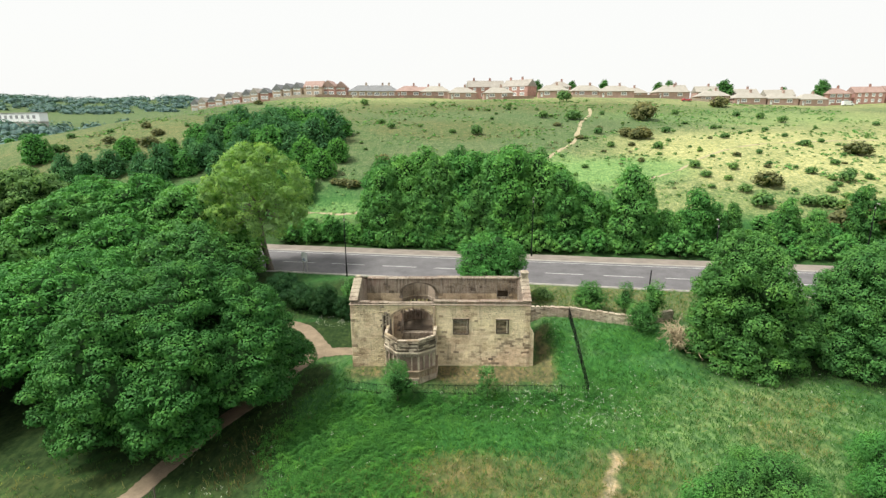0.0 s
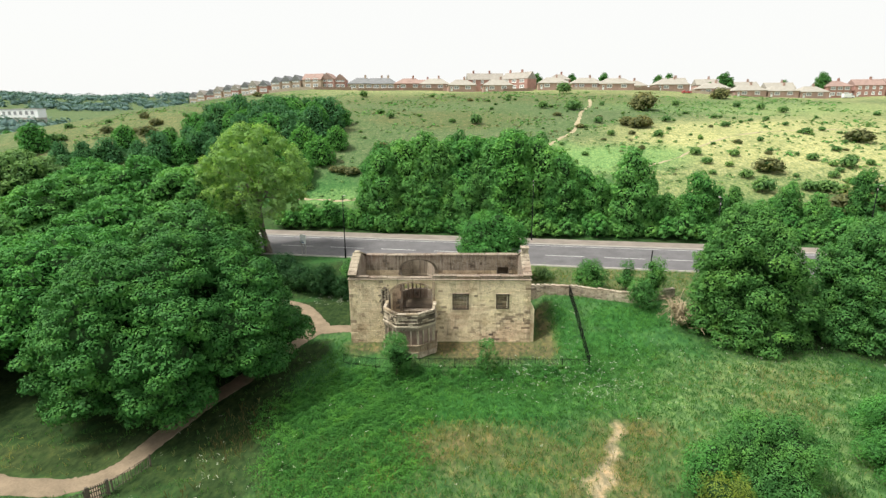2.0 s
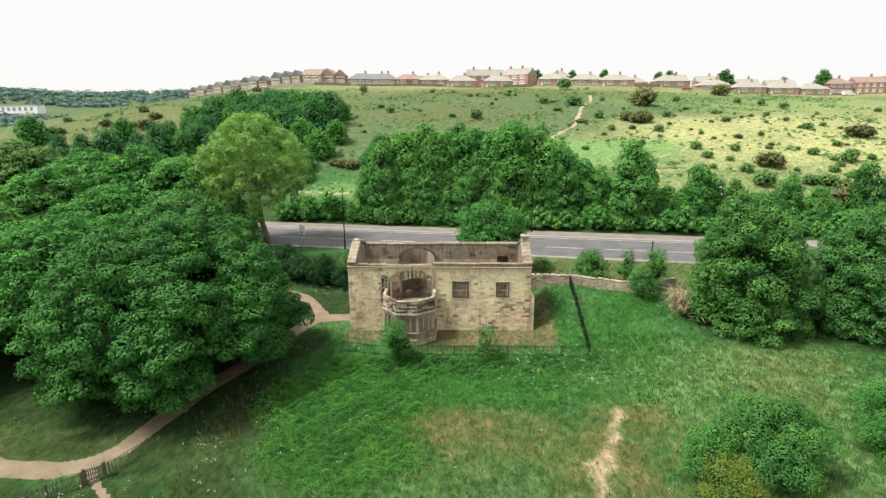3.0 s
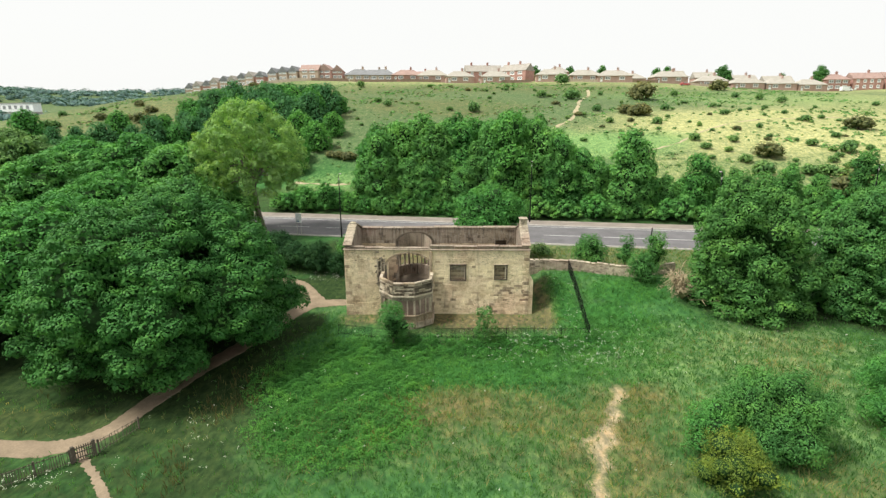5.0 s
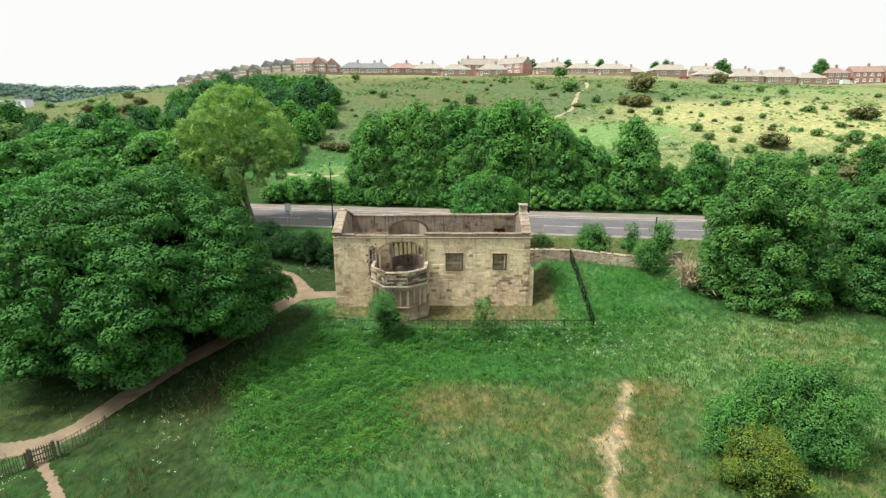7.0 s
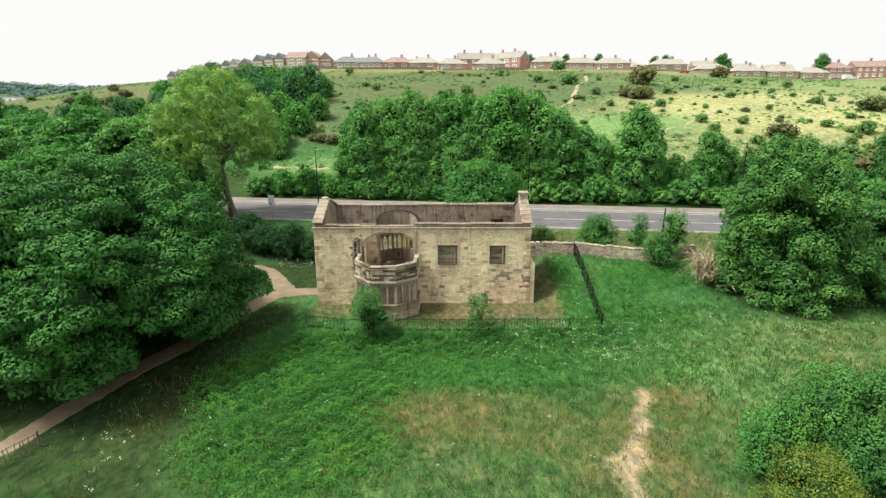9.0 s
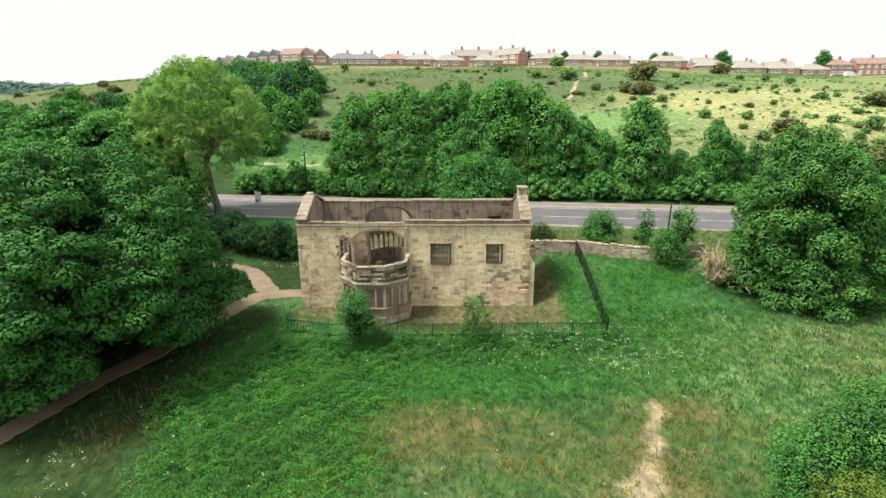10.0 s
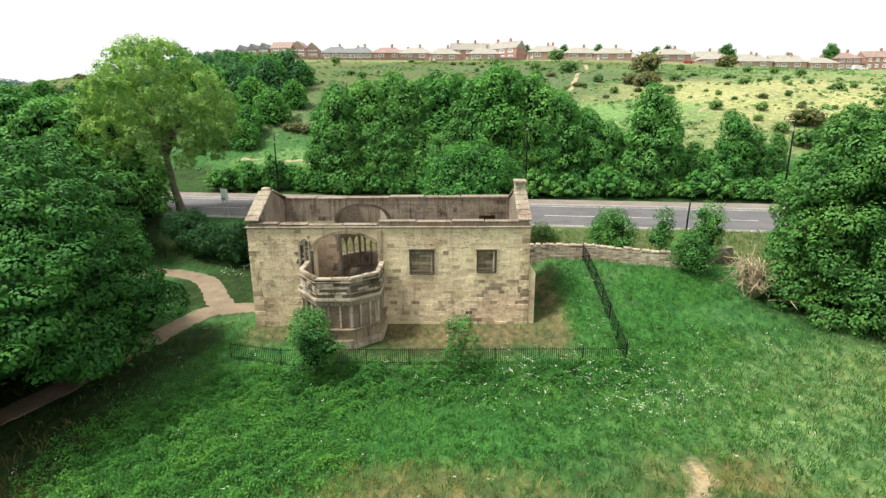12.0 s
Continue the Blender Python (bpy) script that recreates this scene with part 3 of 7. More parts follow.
def foliage(name, lobes, leaf, clumps, per, mat, seed, core=0.8, spread=0.34, low=-0.75, up=0.45, ragged=0.10, hull=True):
    """A crown of leaf clumps over lobes (x, y, z, rx, ry, rz): `clumps` per square metre, `per` leaves each, leaf in metres."""
    rng = np.random.default_rng(seed)
    L = np.array(lobes, float)
    V, Q, hearts, count = [], [], [], 0
    middle = float(np.median(L[:, 3]))
    alone = L[:, 3].max() < 1.5 * middle
    for i, (x, y, z, rx, ry, rz) in enumerate(L):
        c, r = np.array((x, y, z)), np.array((rx, ry, rz))
        area = 4 * math.pi * ((rx * ry) ** 1.6 / 3 + (rx * rz) ** 1.6 / 3 + (ry * rz) ** 1.6 / 3) ** (1 / 1.6)
        n = max(4, int(area * clumps * (0.12 if core and rx > 1.5 * middle else 1)))      # boughs carry few leaves of their own
        d = rng.normal(size=(int(n * 1.5), 3))
        d /= np.linalg.norm(d, axis=1)[:, None]
        d = d[d[:, 2] > low][:n]
        p = c + r * d * rng.normal(1.0, ragged, len(d))[:, None]
        keep = np.ones(len(p), bool)
        for k in np.nonzero(np.linalg.norm(L[:, :3] - c, axis=1) < r.max() + L[:, 3:].max(1))[0]:
            if k != i:
                keep &= np.linalg.norm((p - L[k, :3]) / L[k, 3:], axis=1) > 0.86
        p, d = p[keep], d[keep]
        d = d / r
        d /= np.linalg.norm(d, axis=1)[:, None]
        size = rng.uniform(0.7, 1.35, len(p))
        p = np.repeat(p, per, 0)
        d = np.repeat(d, per, 0)
        g = rng.normal(size=p.shape)
        g /= np.linalg.norm(g, axis=1)[:, None]
        inward = np.minimum((g * d).sum(1), 0)[:, None]
        g = g - 1.5 * inward * d
        p = p + g * (spread * np.repeat(size, per) * rng.uniform(0.55, 1.15, len(p)))[:, None]
        nrm = g * 0.18 + d * 0.9 + np.array((0, 0, up)) + rng.normal(scale=0.16, size=p.shape)
        nrm /= np.linalg.norm(nrm, axis=1)[:, None]
        t = rng.normal(size=p.shape) + d * 0.5 - np.array((0, 0, 0.35))
        t -= (t * nrm).sum(1)[:, None] * nrm
        t /= np.linalg.norm(t, axis=1)[:, None] + 1e-9
        b = np.cross(nrm, t)
        s = (leaf * rng.uniform(0.65, 1.3, len(p)))[:, None]
        quad = np.stack([p - t * s * 0.5, p + b * s * 0.36 + nrm * s * 0.1, p + t * s * 0.58 - nrm * s * 0.12, p - b * s * 0.36 + nrm * s * 0.1], 1)
        V.append(quad.reshape(-1, 3))
        Q.append(np.arange(len(p) * 4).reshape(-1, 4) + count)
        count += len(p) * 4
        if hull and rx < 1.5 * middle:                  # the leafy mass of the clump itself
            ball = SMALL[0] * r * 0.70 * rng.uniform(0.8, 1.14, (len(SMALL[0]), 1)) + c
            V.append(ball)
            Q.append(SMALL[1] + count)
            count += len(ball)
        if core and (rx > 1.5 * middle or alone):      # inner leaves, then a solid ball with the crown's inner shade in its colour
            k = int(area * 2.2 / (leaf * leaf * 9))
            e = rng.normal(size=(k, 3))
            e /= np.linalg.norm(e, axis=1)[:, None]
            q = c + r * e * rng.uniform(0.80, 1.02, k)[:, None]
            u1 = rng.normal(size=(k, 3))
            u1 -= 0.7 * (u1 * e).sum(1)[:, None] * e
            u1 /= np.linalg.norm(u1, axis=1)[:, None]
            u2 = np.cross(e + rng.normal(scale=0.3, size=(k, 3)), u1)
            u2 /= np.linalg.norm(u2, axis=1)[:, None]
            w = (leaf * rng.uniform(1.2, 2.4, k))[:, None]
            V.append(np.stack([q - u1 * w * 0.5, q + u2 * w * 0.3, q + u1 * w * 0.5, q - u2 * w * 0.3], 1).reshape(-1, 3))
            Q.append(np.arange(k * 4).reshape(-1, 4) + count)
            count += k * 4
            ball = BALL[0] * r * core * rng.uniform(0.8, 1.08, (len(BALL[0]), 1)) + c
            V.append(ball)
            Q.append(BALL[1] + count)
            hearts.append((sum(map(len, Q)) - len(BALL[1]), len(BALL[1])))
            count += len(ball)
    me = quads_mesh(name, np.concatenate(V), np.concatenate(Q), [mat, HEART_SHADE])
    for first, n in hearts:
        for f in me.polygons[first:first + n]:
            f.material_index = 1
    return me


def trunk_mesh(height, radius, limbs, seed, lean=(0, 0), bark=None):
    """A tapered trunk with a flared foot and limbs that reach to the points given."""
    rng = random.Random(seed)
    top = Vector((lean[0], lean[1], height))
    pts, rad = [], []
    for i in range(7):
        t = i / 6
        pts.append(top * t + Vector((rng.uniform(-1, 1), rng.uniform(-1, 1), 0)) * radius * 0.3 * (0 < i < 6) + Vector((0, 0, -0.3 if i == 0 else 0)))
        rad.append(radius * (1.5 if i == 0 else 1.05 - 0.45 * t))
    pieces = [tube(pts, rad, 9)]
    for x, y, z in limbs:
        start = top * rng.uniform(0.62, 0.98)
        end = Vector((x, y, z))
        mid = start.lerp(end, 0.5) + Vector((rng.uniform(-0.1, 0.1), rng.uniform(-0.1, 0.1), 0.12)) * (end - start).length
        r0 = radius * rng.uniform(0.38, 0.55)
        pieces.append(tube([start, start.lerp(mid, 0.5) + Vector((0, 0, 0.05)), mid, mid.lerp(end, 0.55), end], [r0, r0 * 0.85, r0 * 0.6, r0 * 0.4, r0 * 0.14], 6))
    v, f = joined(pieces)
    return mesh_of("trunk", v, f, [bark or BARK], smooth=True)


def make_tree(name, at, label, category, lobes, leaf, clumps, per, mat, seed, trunk=(3.0, 0.3), group="", limbs=7, turn=0.0, lean=(0, 0), bark=None, **more):
    x, y = at
    ob = thing(name, (x, y, on_land(x, y) - 0.05), label, category, group, turn=turn)
    rng = random.Random(seed)
    big = sorted(lobes, key=lambda q: -q[3])[:limbs]
    ends = [(q[0] * 0.9, q[1] * 0.9, q[2] + rng.uniform(-0.2, 0.3) * q[5]) for q in big]
    part("trunk", trunk_mesh(trunk[0], trunk[1], ends, seed, lean, bark), BARK, ob)
    part("crown", foliage("crown", lobes, leaf, clumps, per, mat, seed, **more), mat, ob)
    return ob


def dome(radius, z0, z1, n, size, seed, flat=1.0, centre=True, skirt=False):
    """Lobes over a rounded crown from height z0 to z1."""
    rng = random.Random(seed)
    zc, h = (z0 + z1) / 2, (z1 - z0) / 2
    out = [(0, 0, zc, radius * 0.78, radius * 0.78, h * 0.80)] if centre else []
    for i in range(n):
        t = (i + 0.5) / n
        z = 1 - 1.75 * t
        a = i * 2.399963 + rng.uniform(-0.3, 0.3)
        rr = 1 - 0.2 * z * z if skirt and z < 0 else math.sqrt(max(0.0, 1 - z * z))
        s = size * rng.uniform(0.55, 1.45)
        k = (1 - 0.55 * size / radius) * rng.uniform(0.84, 1.06)
        out.append((math.cos(a) * rr * radius * k * rng.uniform(0.9, 1.1), math.sin(a) * rr * radius * k * rng.uniform(0.9, 1.1),
                    zc + z * (h - s * 0.55) * rng.uniform(0.93, 1.05), s, s, s * rng.uniform(0.6, 1.0) * flat))
    return out


def plates(radius, z0, z1, n, size, seed, tuck=0.0):
    """Lobes of a broad crown built up of flat leaf plates, with gaps between them, over a dense heart."""
    rng = random.Random(seed)
    zc, h = (z0 + z1) / 2, (z1 - z0) / 2
    out = [(0, 0, zc, radius * 0.76, radius * 0.76, h * 0.78)]
    for i in range(n):
        z = 1 - 1.8 * (i + 0.5) / n
        a = i * 2.399963 + rng.uniform(-0.35, 0.35)
        rr = 1 - 0.22 * z * z if z < 0 else math.sqrt(max(0.0, 1 - z * z))
        s = size * rng.uniform(0.65, 1.3)
        k = rng.uniform(0.84, 0.99) + 0.03 * math.sin(3 * a + 1) + 0.03 * math.sin(5 * a)
        k *= 1 - tuck * max(0.0, math.cos(a + 0.5)) * max(0.0, 0.25 - z)
        out.append((math.cos(a) * rr * radius * k, math.sin(a) * rr * radius * k, zc + z * h * k, s, s, s * rng.uniform(0.55, 0.8)))
    return out


def clustered(boughs, size, density, seed, squash=0.8, low=-0.35):
    """Small leaf clumps set all over the outside of large boughs, `density` to the square metre; the boughs stay as its heart."""
    rng = np.random.default_rng(seed)
    B = np.array(boughs, float)
    out = [(x, y, z, rx * 0.84, ry * 0.84, rz * 0.84) for x, y, z, rx, ry, rz in boughs]
    for i, (x, y, z, rx, ry, rz) in enumerate(B):
        c, r = np.array((x, y, z)), np.array((rx, ry, rz))
        n = int(4 * math.pi * (rx * ry * rz) ** (2 / 3) * density)
        d = rng.normal(size=(n, 3))
        d /= np.linalg.norm(d, axis=1)[:, None]
        p = c + r * d * rng.uniform(0.86, 1.05, n)[:, None]
        keep = d[:, 2] > low
        for k in range(len(B)):
            if k != i:
                keep &= np.linalg.norm((p - B[k, :3]) / B[k, 3:], axis=1) > 0.9
        for q in p[keep]:
            s = size * rng.uniform(0.5, 1.4)
            out.append((*q, s, s, s * squash * rng.uniform(0.8, 1.2)))
    return out


def broad_boughs(radius, z0, z1, n, size, seed, tuck=0.0):
    """Boughs of a broad crown: rounded masses over a dome, wide and flat below."""
    return [q if i == 0 else (q[0] * 0.86, q[1] * 0.86, q[2] * 0.97, q[3], q[4], q[3] * 0.72) for i, q in enumerate(plates(radius, z0, z1, n, size, seed, tuck))]


def plumes(radius, height, n, seed, low=0.03):
    """Boughs of a young woodland tree: rounded masses heaped in uneven stacks round the tallest one."""
    rng = random.Random(seed)
    out = []
    for i in range(n):
        a = i * 2.4 + rng.uniform(-0.4, 0.4)
        d = 0 if i == 0 else radius * rng.uniform(0.45, 0.75)
        top = height * (1 if i == 0 else rng.uniform(0.6, 0.93))
        w = radius * (0.52 if i == 0 else rng.uniform(0.36, 0.50))
        z0 = height * low
        levels = 4
        for k in range(levels):
            t = k / (levels - 1)
            b = a + rng.uniform(-0.5, 0.5)
            r = w * rng.uniform(0.95, 1.45) * (0.82 if k == levels - 1 else 1.0)
            out.append((math.cos(b) * d * (1.12 - 0.25 * t), math.sin(b) * d * (1.12 - 0.25 * t), z0 + w * 0.5 + (top - z0 - w * 1.5) * t, r, r, max(r * 0.95, (top - z0) / levels * 0.62)))
    return out


# ---------------- the ruined chapel ----------------
def slab(outline, holes, t0, t1, turn=False):
    """A wall with openings: loops of (u, z), from depth t0 to t1. turn: u runs along y and the depth along x."""
    bm = bmesh.new()
    for loop in [outline] + holes:
        vs = [bm.verts.new((t0, u, z) if turn else (u, t0, z)) for u, z in loop]
        for a, b in zip(vs, vs[1:] + vs[:1]):
            bm.edges.new((a, b))
    bmesh.ops.triangle_fill(bm, use_beauty=True, use_dissolve=False, edges=bm.edges[:])
    ex = bmesh.ops.extrude_face_region(bm, geom=bm.faces[:])
    move = [g for g in ex["geom"] if isinstance(g, bmesh.types.BMVert)]
    bmesh.ops.translate(bm, verts=move, vec=((t1 - t0, 0, 0) if turn else (0, t1 - t0, 0)))
    bmesh.ops.recalc_face_normals(bm, faces=bm.faces[:])
    return bm


def arch(x0, x1, z0, spring, apex, n=14):
    """Outline of an opening with a segmental head."""
    pts = [(x0, z0), (x1, z0)]
    for i in range(n + 1):
        a = math.pi * i / n
        pts.append(((x0 + x1) / 2 + (x1 - x0) / 2 * math.cos(a), spring + (apex - spring) * math.sin(a)))
    return pts


def courses(u0, u1, z0, z1, seed, height=0.27, skip=None):
    """Rectangles of a stone facing in level courses with staggered joints."""
    rng = random.Random(seed)
    z, out = z0, []
    while z < z1 - 0.1:
        h = min(height, z1 - z)
        u = u0 - rng.uniform(0, 0.4)
        while u < u1 - 0.08:
            w = rng.choice((0.3, 0.4, 0.5, 0.5, 0.6, 0.7, 0.8, 0.9))
            a, b = max(u, u0), min(u + w, u1)
            if b - a > 0.08 and not (skip and skip(a, b, z, z + h)):
                out.append((a, b, z, z + h))
            u += w
        z += h
    return out


def stone_geo(w, h, depth, chip=0.006, gap=0.003):
    """A facing stone with chipped margins, its back at depth 0, centred in its cell."""
    a, b = w / 2 - gap, h / 2 - gap
    c, d = a - chip, b - chip
    v = [(-a, 0, -b), (a, 0, -b), (a, 0, b), (-a, 0, b), (-c, -depth, -d), (c, -depth, -d), (c, -depth, d), (-c, -depth, d)]
    f = [(4, 5, 6, 7), (0, 1, 5, 4), (1, 2, 6, 5), (2, 3, 7, 6), (3, 0, 4, 7)]
    return v, f


def stones_joined(rects, place_one, seed, depth=0.06):
    rng = random.Random(seed)
    pieces = []
    for a, b, z0, z1 in rects:
        v, f = stone_geo(b - a, z1 - z0, depth * rng.uniform(0.45, 1.25))
        pieces.append(([place_one((a + b) / 2 + p[0], p[1], (z0 + z1) / 2 + p[2]) for p in v], f))
    return joined(pieces)


def overlaps(rects):
    def skip(a, b, c, d):
        return any(a < x1 and b > x0 and c < z1 and d > z0 for x0, x1, z0, z1 in rects)
    return skip


chapel = thing("chapel_ruin", (0, 0, 0), "roofless ruined sandstone chapel with a bay and blocked windows", "ruin")
W = 9.75
ARCH = arch(-5.2, -0.75, 0.2, 5.45, 6.8)
WIN1, WIN2 = (1.5, 3.05, 3.85, 5.43), (6.19, 7.39, 3.96, 5.42)


def rect(x0, x1, z0, z1):
    return [(x0, z0), (x1, z0), (x1, z1), (x0, z1)]


wall_front = part("front_wall", slab(rect(-W, W, -0.9, 7.1), [ARCH, rect(*WIN1), rect(*WIN2)], 0.05, 0.8), STONE, chapel, "pale weathered sandstone wall with an arch")
BACK_ARCH = arch(-4.75, -0.8, 1.2, 6.4, 7.62)
BACK_WIN = (6.6, 7.9, 5.85, 6.7)
# added black panel behind the opening: its inner shade put into colour
part("window_infill", box_bm((BACK_WIN[0] - 0.05, 6.75, BACK_WIN[2] - 0.05, BACK_WIN[1] + 0.05, 6.98, BACK_WIN[3] + 0.05)), STONE_SOOT_SHADE, chapel, "black panel painting the darkness of the back window")
wall_back = part("back_wall", slab(rect(-W, W, -0.9, 8.1), [BACK_ARCH, rect(*BACK_WIN)], 6.35, 7.1), STONE_DARK, chapel, "sooty stone back wall")


def gable(x0, x1, name):
    pts = [(0.8, -0.9), (6.35, -0.9), (6.35, 8.0), (3.6, 9.1), (3.2, 9.1), (0.8, 7.95)]
    return part(name, slab(pts, [], x0, x1, True), STONE_DARK, chapel, "gable end wall blackened by weather")


gable(-W, -W + 0.75, "gable_wall")
gable(W - 0.75, W, "gable_wall")

# string course, parapet and copings
part("string_course", box_bm((-W - 0.12, -0.10, 7.08, W + 0.12, 0.86, 7.2), bevel=0.03), STONE_COPING, chapel, "moulded stone string course")
for i, (x0, x1, top) in enumerate(((-9.7, -7.6, 7.42), (-7.55, -5.6, 7.36), (-5.55, -3.2, 7.30), (-3.15, -0.75, 7.32), (-0.7, 1.9, 7.56), (1.95, 4.3, 7.52),
                                   (4.35, 6.6, 7.57), (6.65, 9.65, 7.54))):
    part("parapet_stone", box_bm((x0, 0.08, 7.2, x1, 0.62, top - 0.07), bevel=0.03), (STONE_DARK, STONE_BAY, STONE_COPING)[i * 5 % 3], chapel)
    part("coping_stone", box_bm((x0 + 0.01, 0.0, top - 0.066, x1 - 0.01, 0.70, top), bevel=0.02), STONE_DARK, chapel)
for x0, x1, top in ((-9.0, -6.5, 8.19), (-6.45, -4.1, 8.17), (-4.05, -0.6, 8.2), (-0.55, 2.2, 8.28), (2.25, 5.1, 8.24), (5.15, 9.0, 8.27)):
    part("coping_stone", box_bm((x0, 6.28, 8.1, x1, 7.2, top), bevel=0.03), STONE_DARK, chapel)


def coping_run(x0, x1, y0, z0, y1, z1, n):
    for i in range(n):
        a, b = i / n, (i + 0.97) / n
        d = Vector((0, y1 - y0, z1 - z0))
        nrm = Vector((0, -(z1 - z0), y1 - y0)).normalized() * (1 if y1 > y0 else -1)
        p, q = Vector((0, y0, z0)) + d * a, Vector((0, y0, z0)) + d * b
        v = [(x, *(r + nrm * h)[1:]) for h in (0.0, 0.15) for x, r in ((x0, p), (x1, p), (x1, q), (x0, q))]
        bm = bmesh.new()
        vs = [bm.verts.new(c) for c in v]
        for f in ((3, 2, 1, 0), (4, 5, 6, 7), (0, 1, 5, 4), (1, 2, 6, 5), (2, 3, 7, 6), (3, 0, 4, 7)):
            bm.faces.new([vs[k] for k in f])
        bmesh.ops.recalc_face_normals(bm, faces=bm.faces[:])
        bmesh.ops.bevel(bm, geom=bm.edges[:], offset=0.03, segments=1, affect="EDGES")
        part("coping_stone", bm, STONE_COPING, chapel)


for x0, x1 in ((-W - 0.1, -W + 0.85), (W - 0.85, W + 0.1)):
    coping_run(x0, x1, 0.0, 7.52, 3.2, 9.12, 6)
    coping_run(x0, x1, 3.65, 9.1, 7.0, 7.95, 6)
# chimney-like finial on one gable, a low stub on the other
part("finial", box_bm((W - 0.72, 3.0, 9.1, W + 0.02, 3.9, 9.75), (W - 0.8, 2.92, 9.75, W + 0.1, 3.98, 9.93), bevel=0.03), STONE_WALL, chapel, "square stone gable finial")
part("finial", box_bm((-W + 0.1, 3.15, 9.15, -W + 0.65, 3.7, 9.42), bevel=0.04), STONE_WALL, chapel, "broken stone finial stub")

# arch rings
def arch_ring(x0, x1, spring, apex, y, out, n=13, mat=STONE_BAY):
    cx, rx, rz = (x0 + x1) / 2, (x1 - x0) / 2, apex - spring
    for i in range(n):
        a0, a1 = math.pi * (i + 0.03) / n, math.pi * (i + 0.97) / n
        bm = bmesh.new()
        vs = []
        for yy in (y - out, y + 0.2):
            for a, k in ((a0, 0.0), (a1, 0.0), (a1, 0.30), (a0, 0.30)):
                vs.append(bm.verts.new((cx + (rx + k) * math.cos(a), yy, spring + (rz + k * 0.45) * math.sin(a))))
        for f in ((0, 1, 2, 3), (7, 6, 5, 4), (0, 4, 5, 1), (1, 5, 6, 2), (2, 6, 7, 3), (3, 7, 4, 0)):
            bm.faces.new([vs[k] for k in f])
        bmesh.ops.recalc_face_normals(bm, faces=bm.faces[:])
        part("voussoir", bm, mat, chapel)


arch_ring(-5.2, -0.75, 5.45, 6.72, 0.0, 0.05)
arch_ring(-4.75, -0.8, 6.4, 7.62, 6.35, 0.12, 13, STONE_SOOT_SHADE)
part("pilaster", box_bm((-0.78, -0.13, -0.3, -0.46, 0.3, 7.0), bevel=0.03), STONE_BAY, chapel)


def broken_jamb():
    """The torn edge of the wall beside the arch: shafts with flat black panels between them that paint shade, and
    stones left sticking out.
    """
    r = random.Random(17)
    for x0, x1, z0, z1, y in ((-6.30, -6.16, 3.2, 6.05, -0.10), (-5.92, -5.80, 3.4, 6.35, -0.07), (-5.60, -5.46, 3.3, 6.2, -0.09)):
        part("shaft", box_bm((x0, y, z0, x1, 0.04, z1), bevel=0.03), STONE_COPING, chapel)
    # flat black panels on the wall: the shade of deep recesses put into colour
    for x0, x1, z0, z1 in ((-6.16, -5.93, 3.9, 5.9), (-5.79, -5.61, 4.2, 6.1), (-5.45, -5.30, 3.6, 5.6)):
        part("slot", box_bm((x0, -0.005, z0, x1, 0.045, z1)), STONE_SOOT_SHADE, chapel, "flat blackened panel painting a deep recess's shade")
    for i in range(26):
        x, z = r.uniform(-6.45, -5.35), r.uniform(3.3, 6.9)
        w, h, d = r.uniform(0.14, 0.4), r.uniform(0.10, 0.24), r.uniform(0.0, 0.07)
        part("torn_stone", box_bm((x - w / 2, -d, z - h / 2, x + w / 2, 0.06, z + h / 2), bevel=0.03), r.choice((STONE_COPING, STONE_BAY, STONE_DARK, STONE_SOOT_SHADE)), chapel)


broken_jamb()

# blocked windows
def blocked_window(x0, x1, z0, z1, lights):
    ob = part("window", box_bm((x0, 0.26, z0, x1, 0.5, z1)), INFILL, chapel, "small blocked window with a worn stone surround")
    t = 0.10
    # black frame: soot, and the deep recess's shading put into its colour
    part("window_frame", box_bm((x0 - t, -0.03, z0 - t, x0, 0.2, z1 + t), (x1, -0.03, z0 - t, x1 + t, 0.2, z1 + t), (x0, -0.028, z1, x1, 0.2, z1 + t), (x0, -0.06, z0 - t, x1, 0.2, z0)),
         STONE_SOOT_SHADE, ob)
    r = random.Random(int(x0 * 10))
    rows, z = 6, z0
    for k in range(rows):
        h = (z1 - z0) / rows
        cut_at = x0 + (x1 - x0) * r.uniform(0.3, 0.7)
        for a, b in ((x0, cut_at), (cut_at, x1)):
            part("blocking_stone", box_bm((a + 0.012, 0.15 + r.uniform(0, 0.08), z + 0.01, b - 0.012, 0.27, z + h - 0.01), bevel=0.015), r.choice((INFILL, INFILL, STONE_BAY, STONE_COPING)), ob)
        z += h
    part("jamb", box_bm((x1 - 0.16, 0.02, z0, x1 - 0.04, 0.20, z1), bevel=0.02), STONE_WALL, ob)
    part("hood_mould", box_bm((x0 - 0.2, -0.09, z1 + t + 0.004, x1 + 0.2, 0.1, z1 + t + 0.07), bevel=0.02), STONE_DARK, ob)
    for i in range(1, lights):
        x = x0 + (x1 - x0) * i / lights
        part("mullion", box_bm((x - 0.06, 0.05, z0, x + 0.06, 0.27, z1), bevel=0.02), STONE, ob)
    return ob


blocked_window(*WIN1, 1)
blocked_window(*WIN2, 1)

# corner buttresses
bm = box_bm((W, 0.1, -0.5, W + 0.5, 1.5, 4.5), bevel=0.06)
for v in bm.verts:
    if v.co.z > 4 and v.co.x > W + 0.2:
        v.co.z -= 0.7
part("buttress", bm, STONE, chapel, "crumbling stone corner buttress")


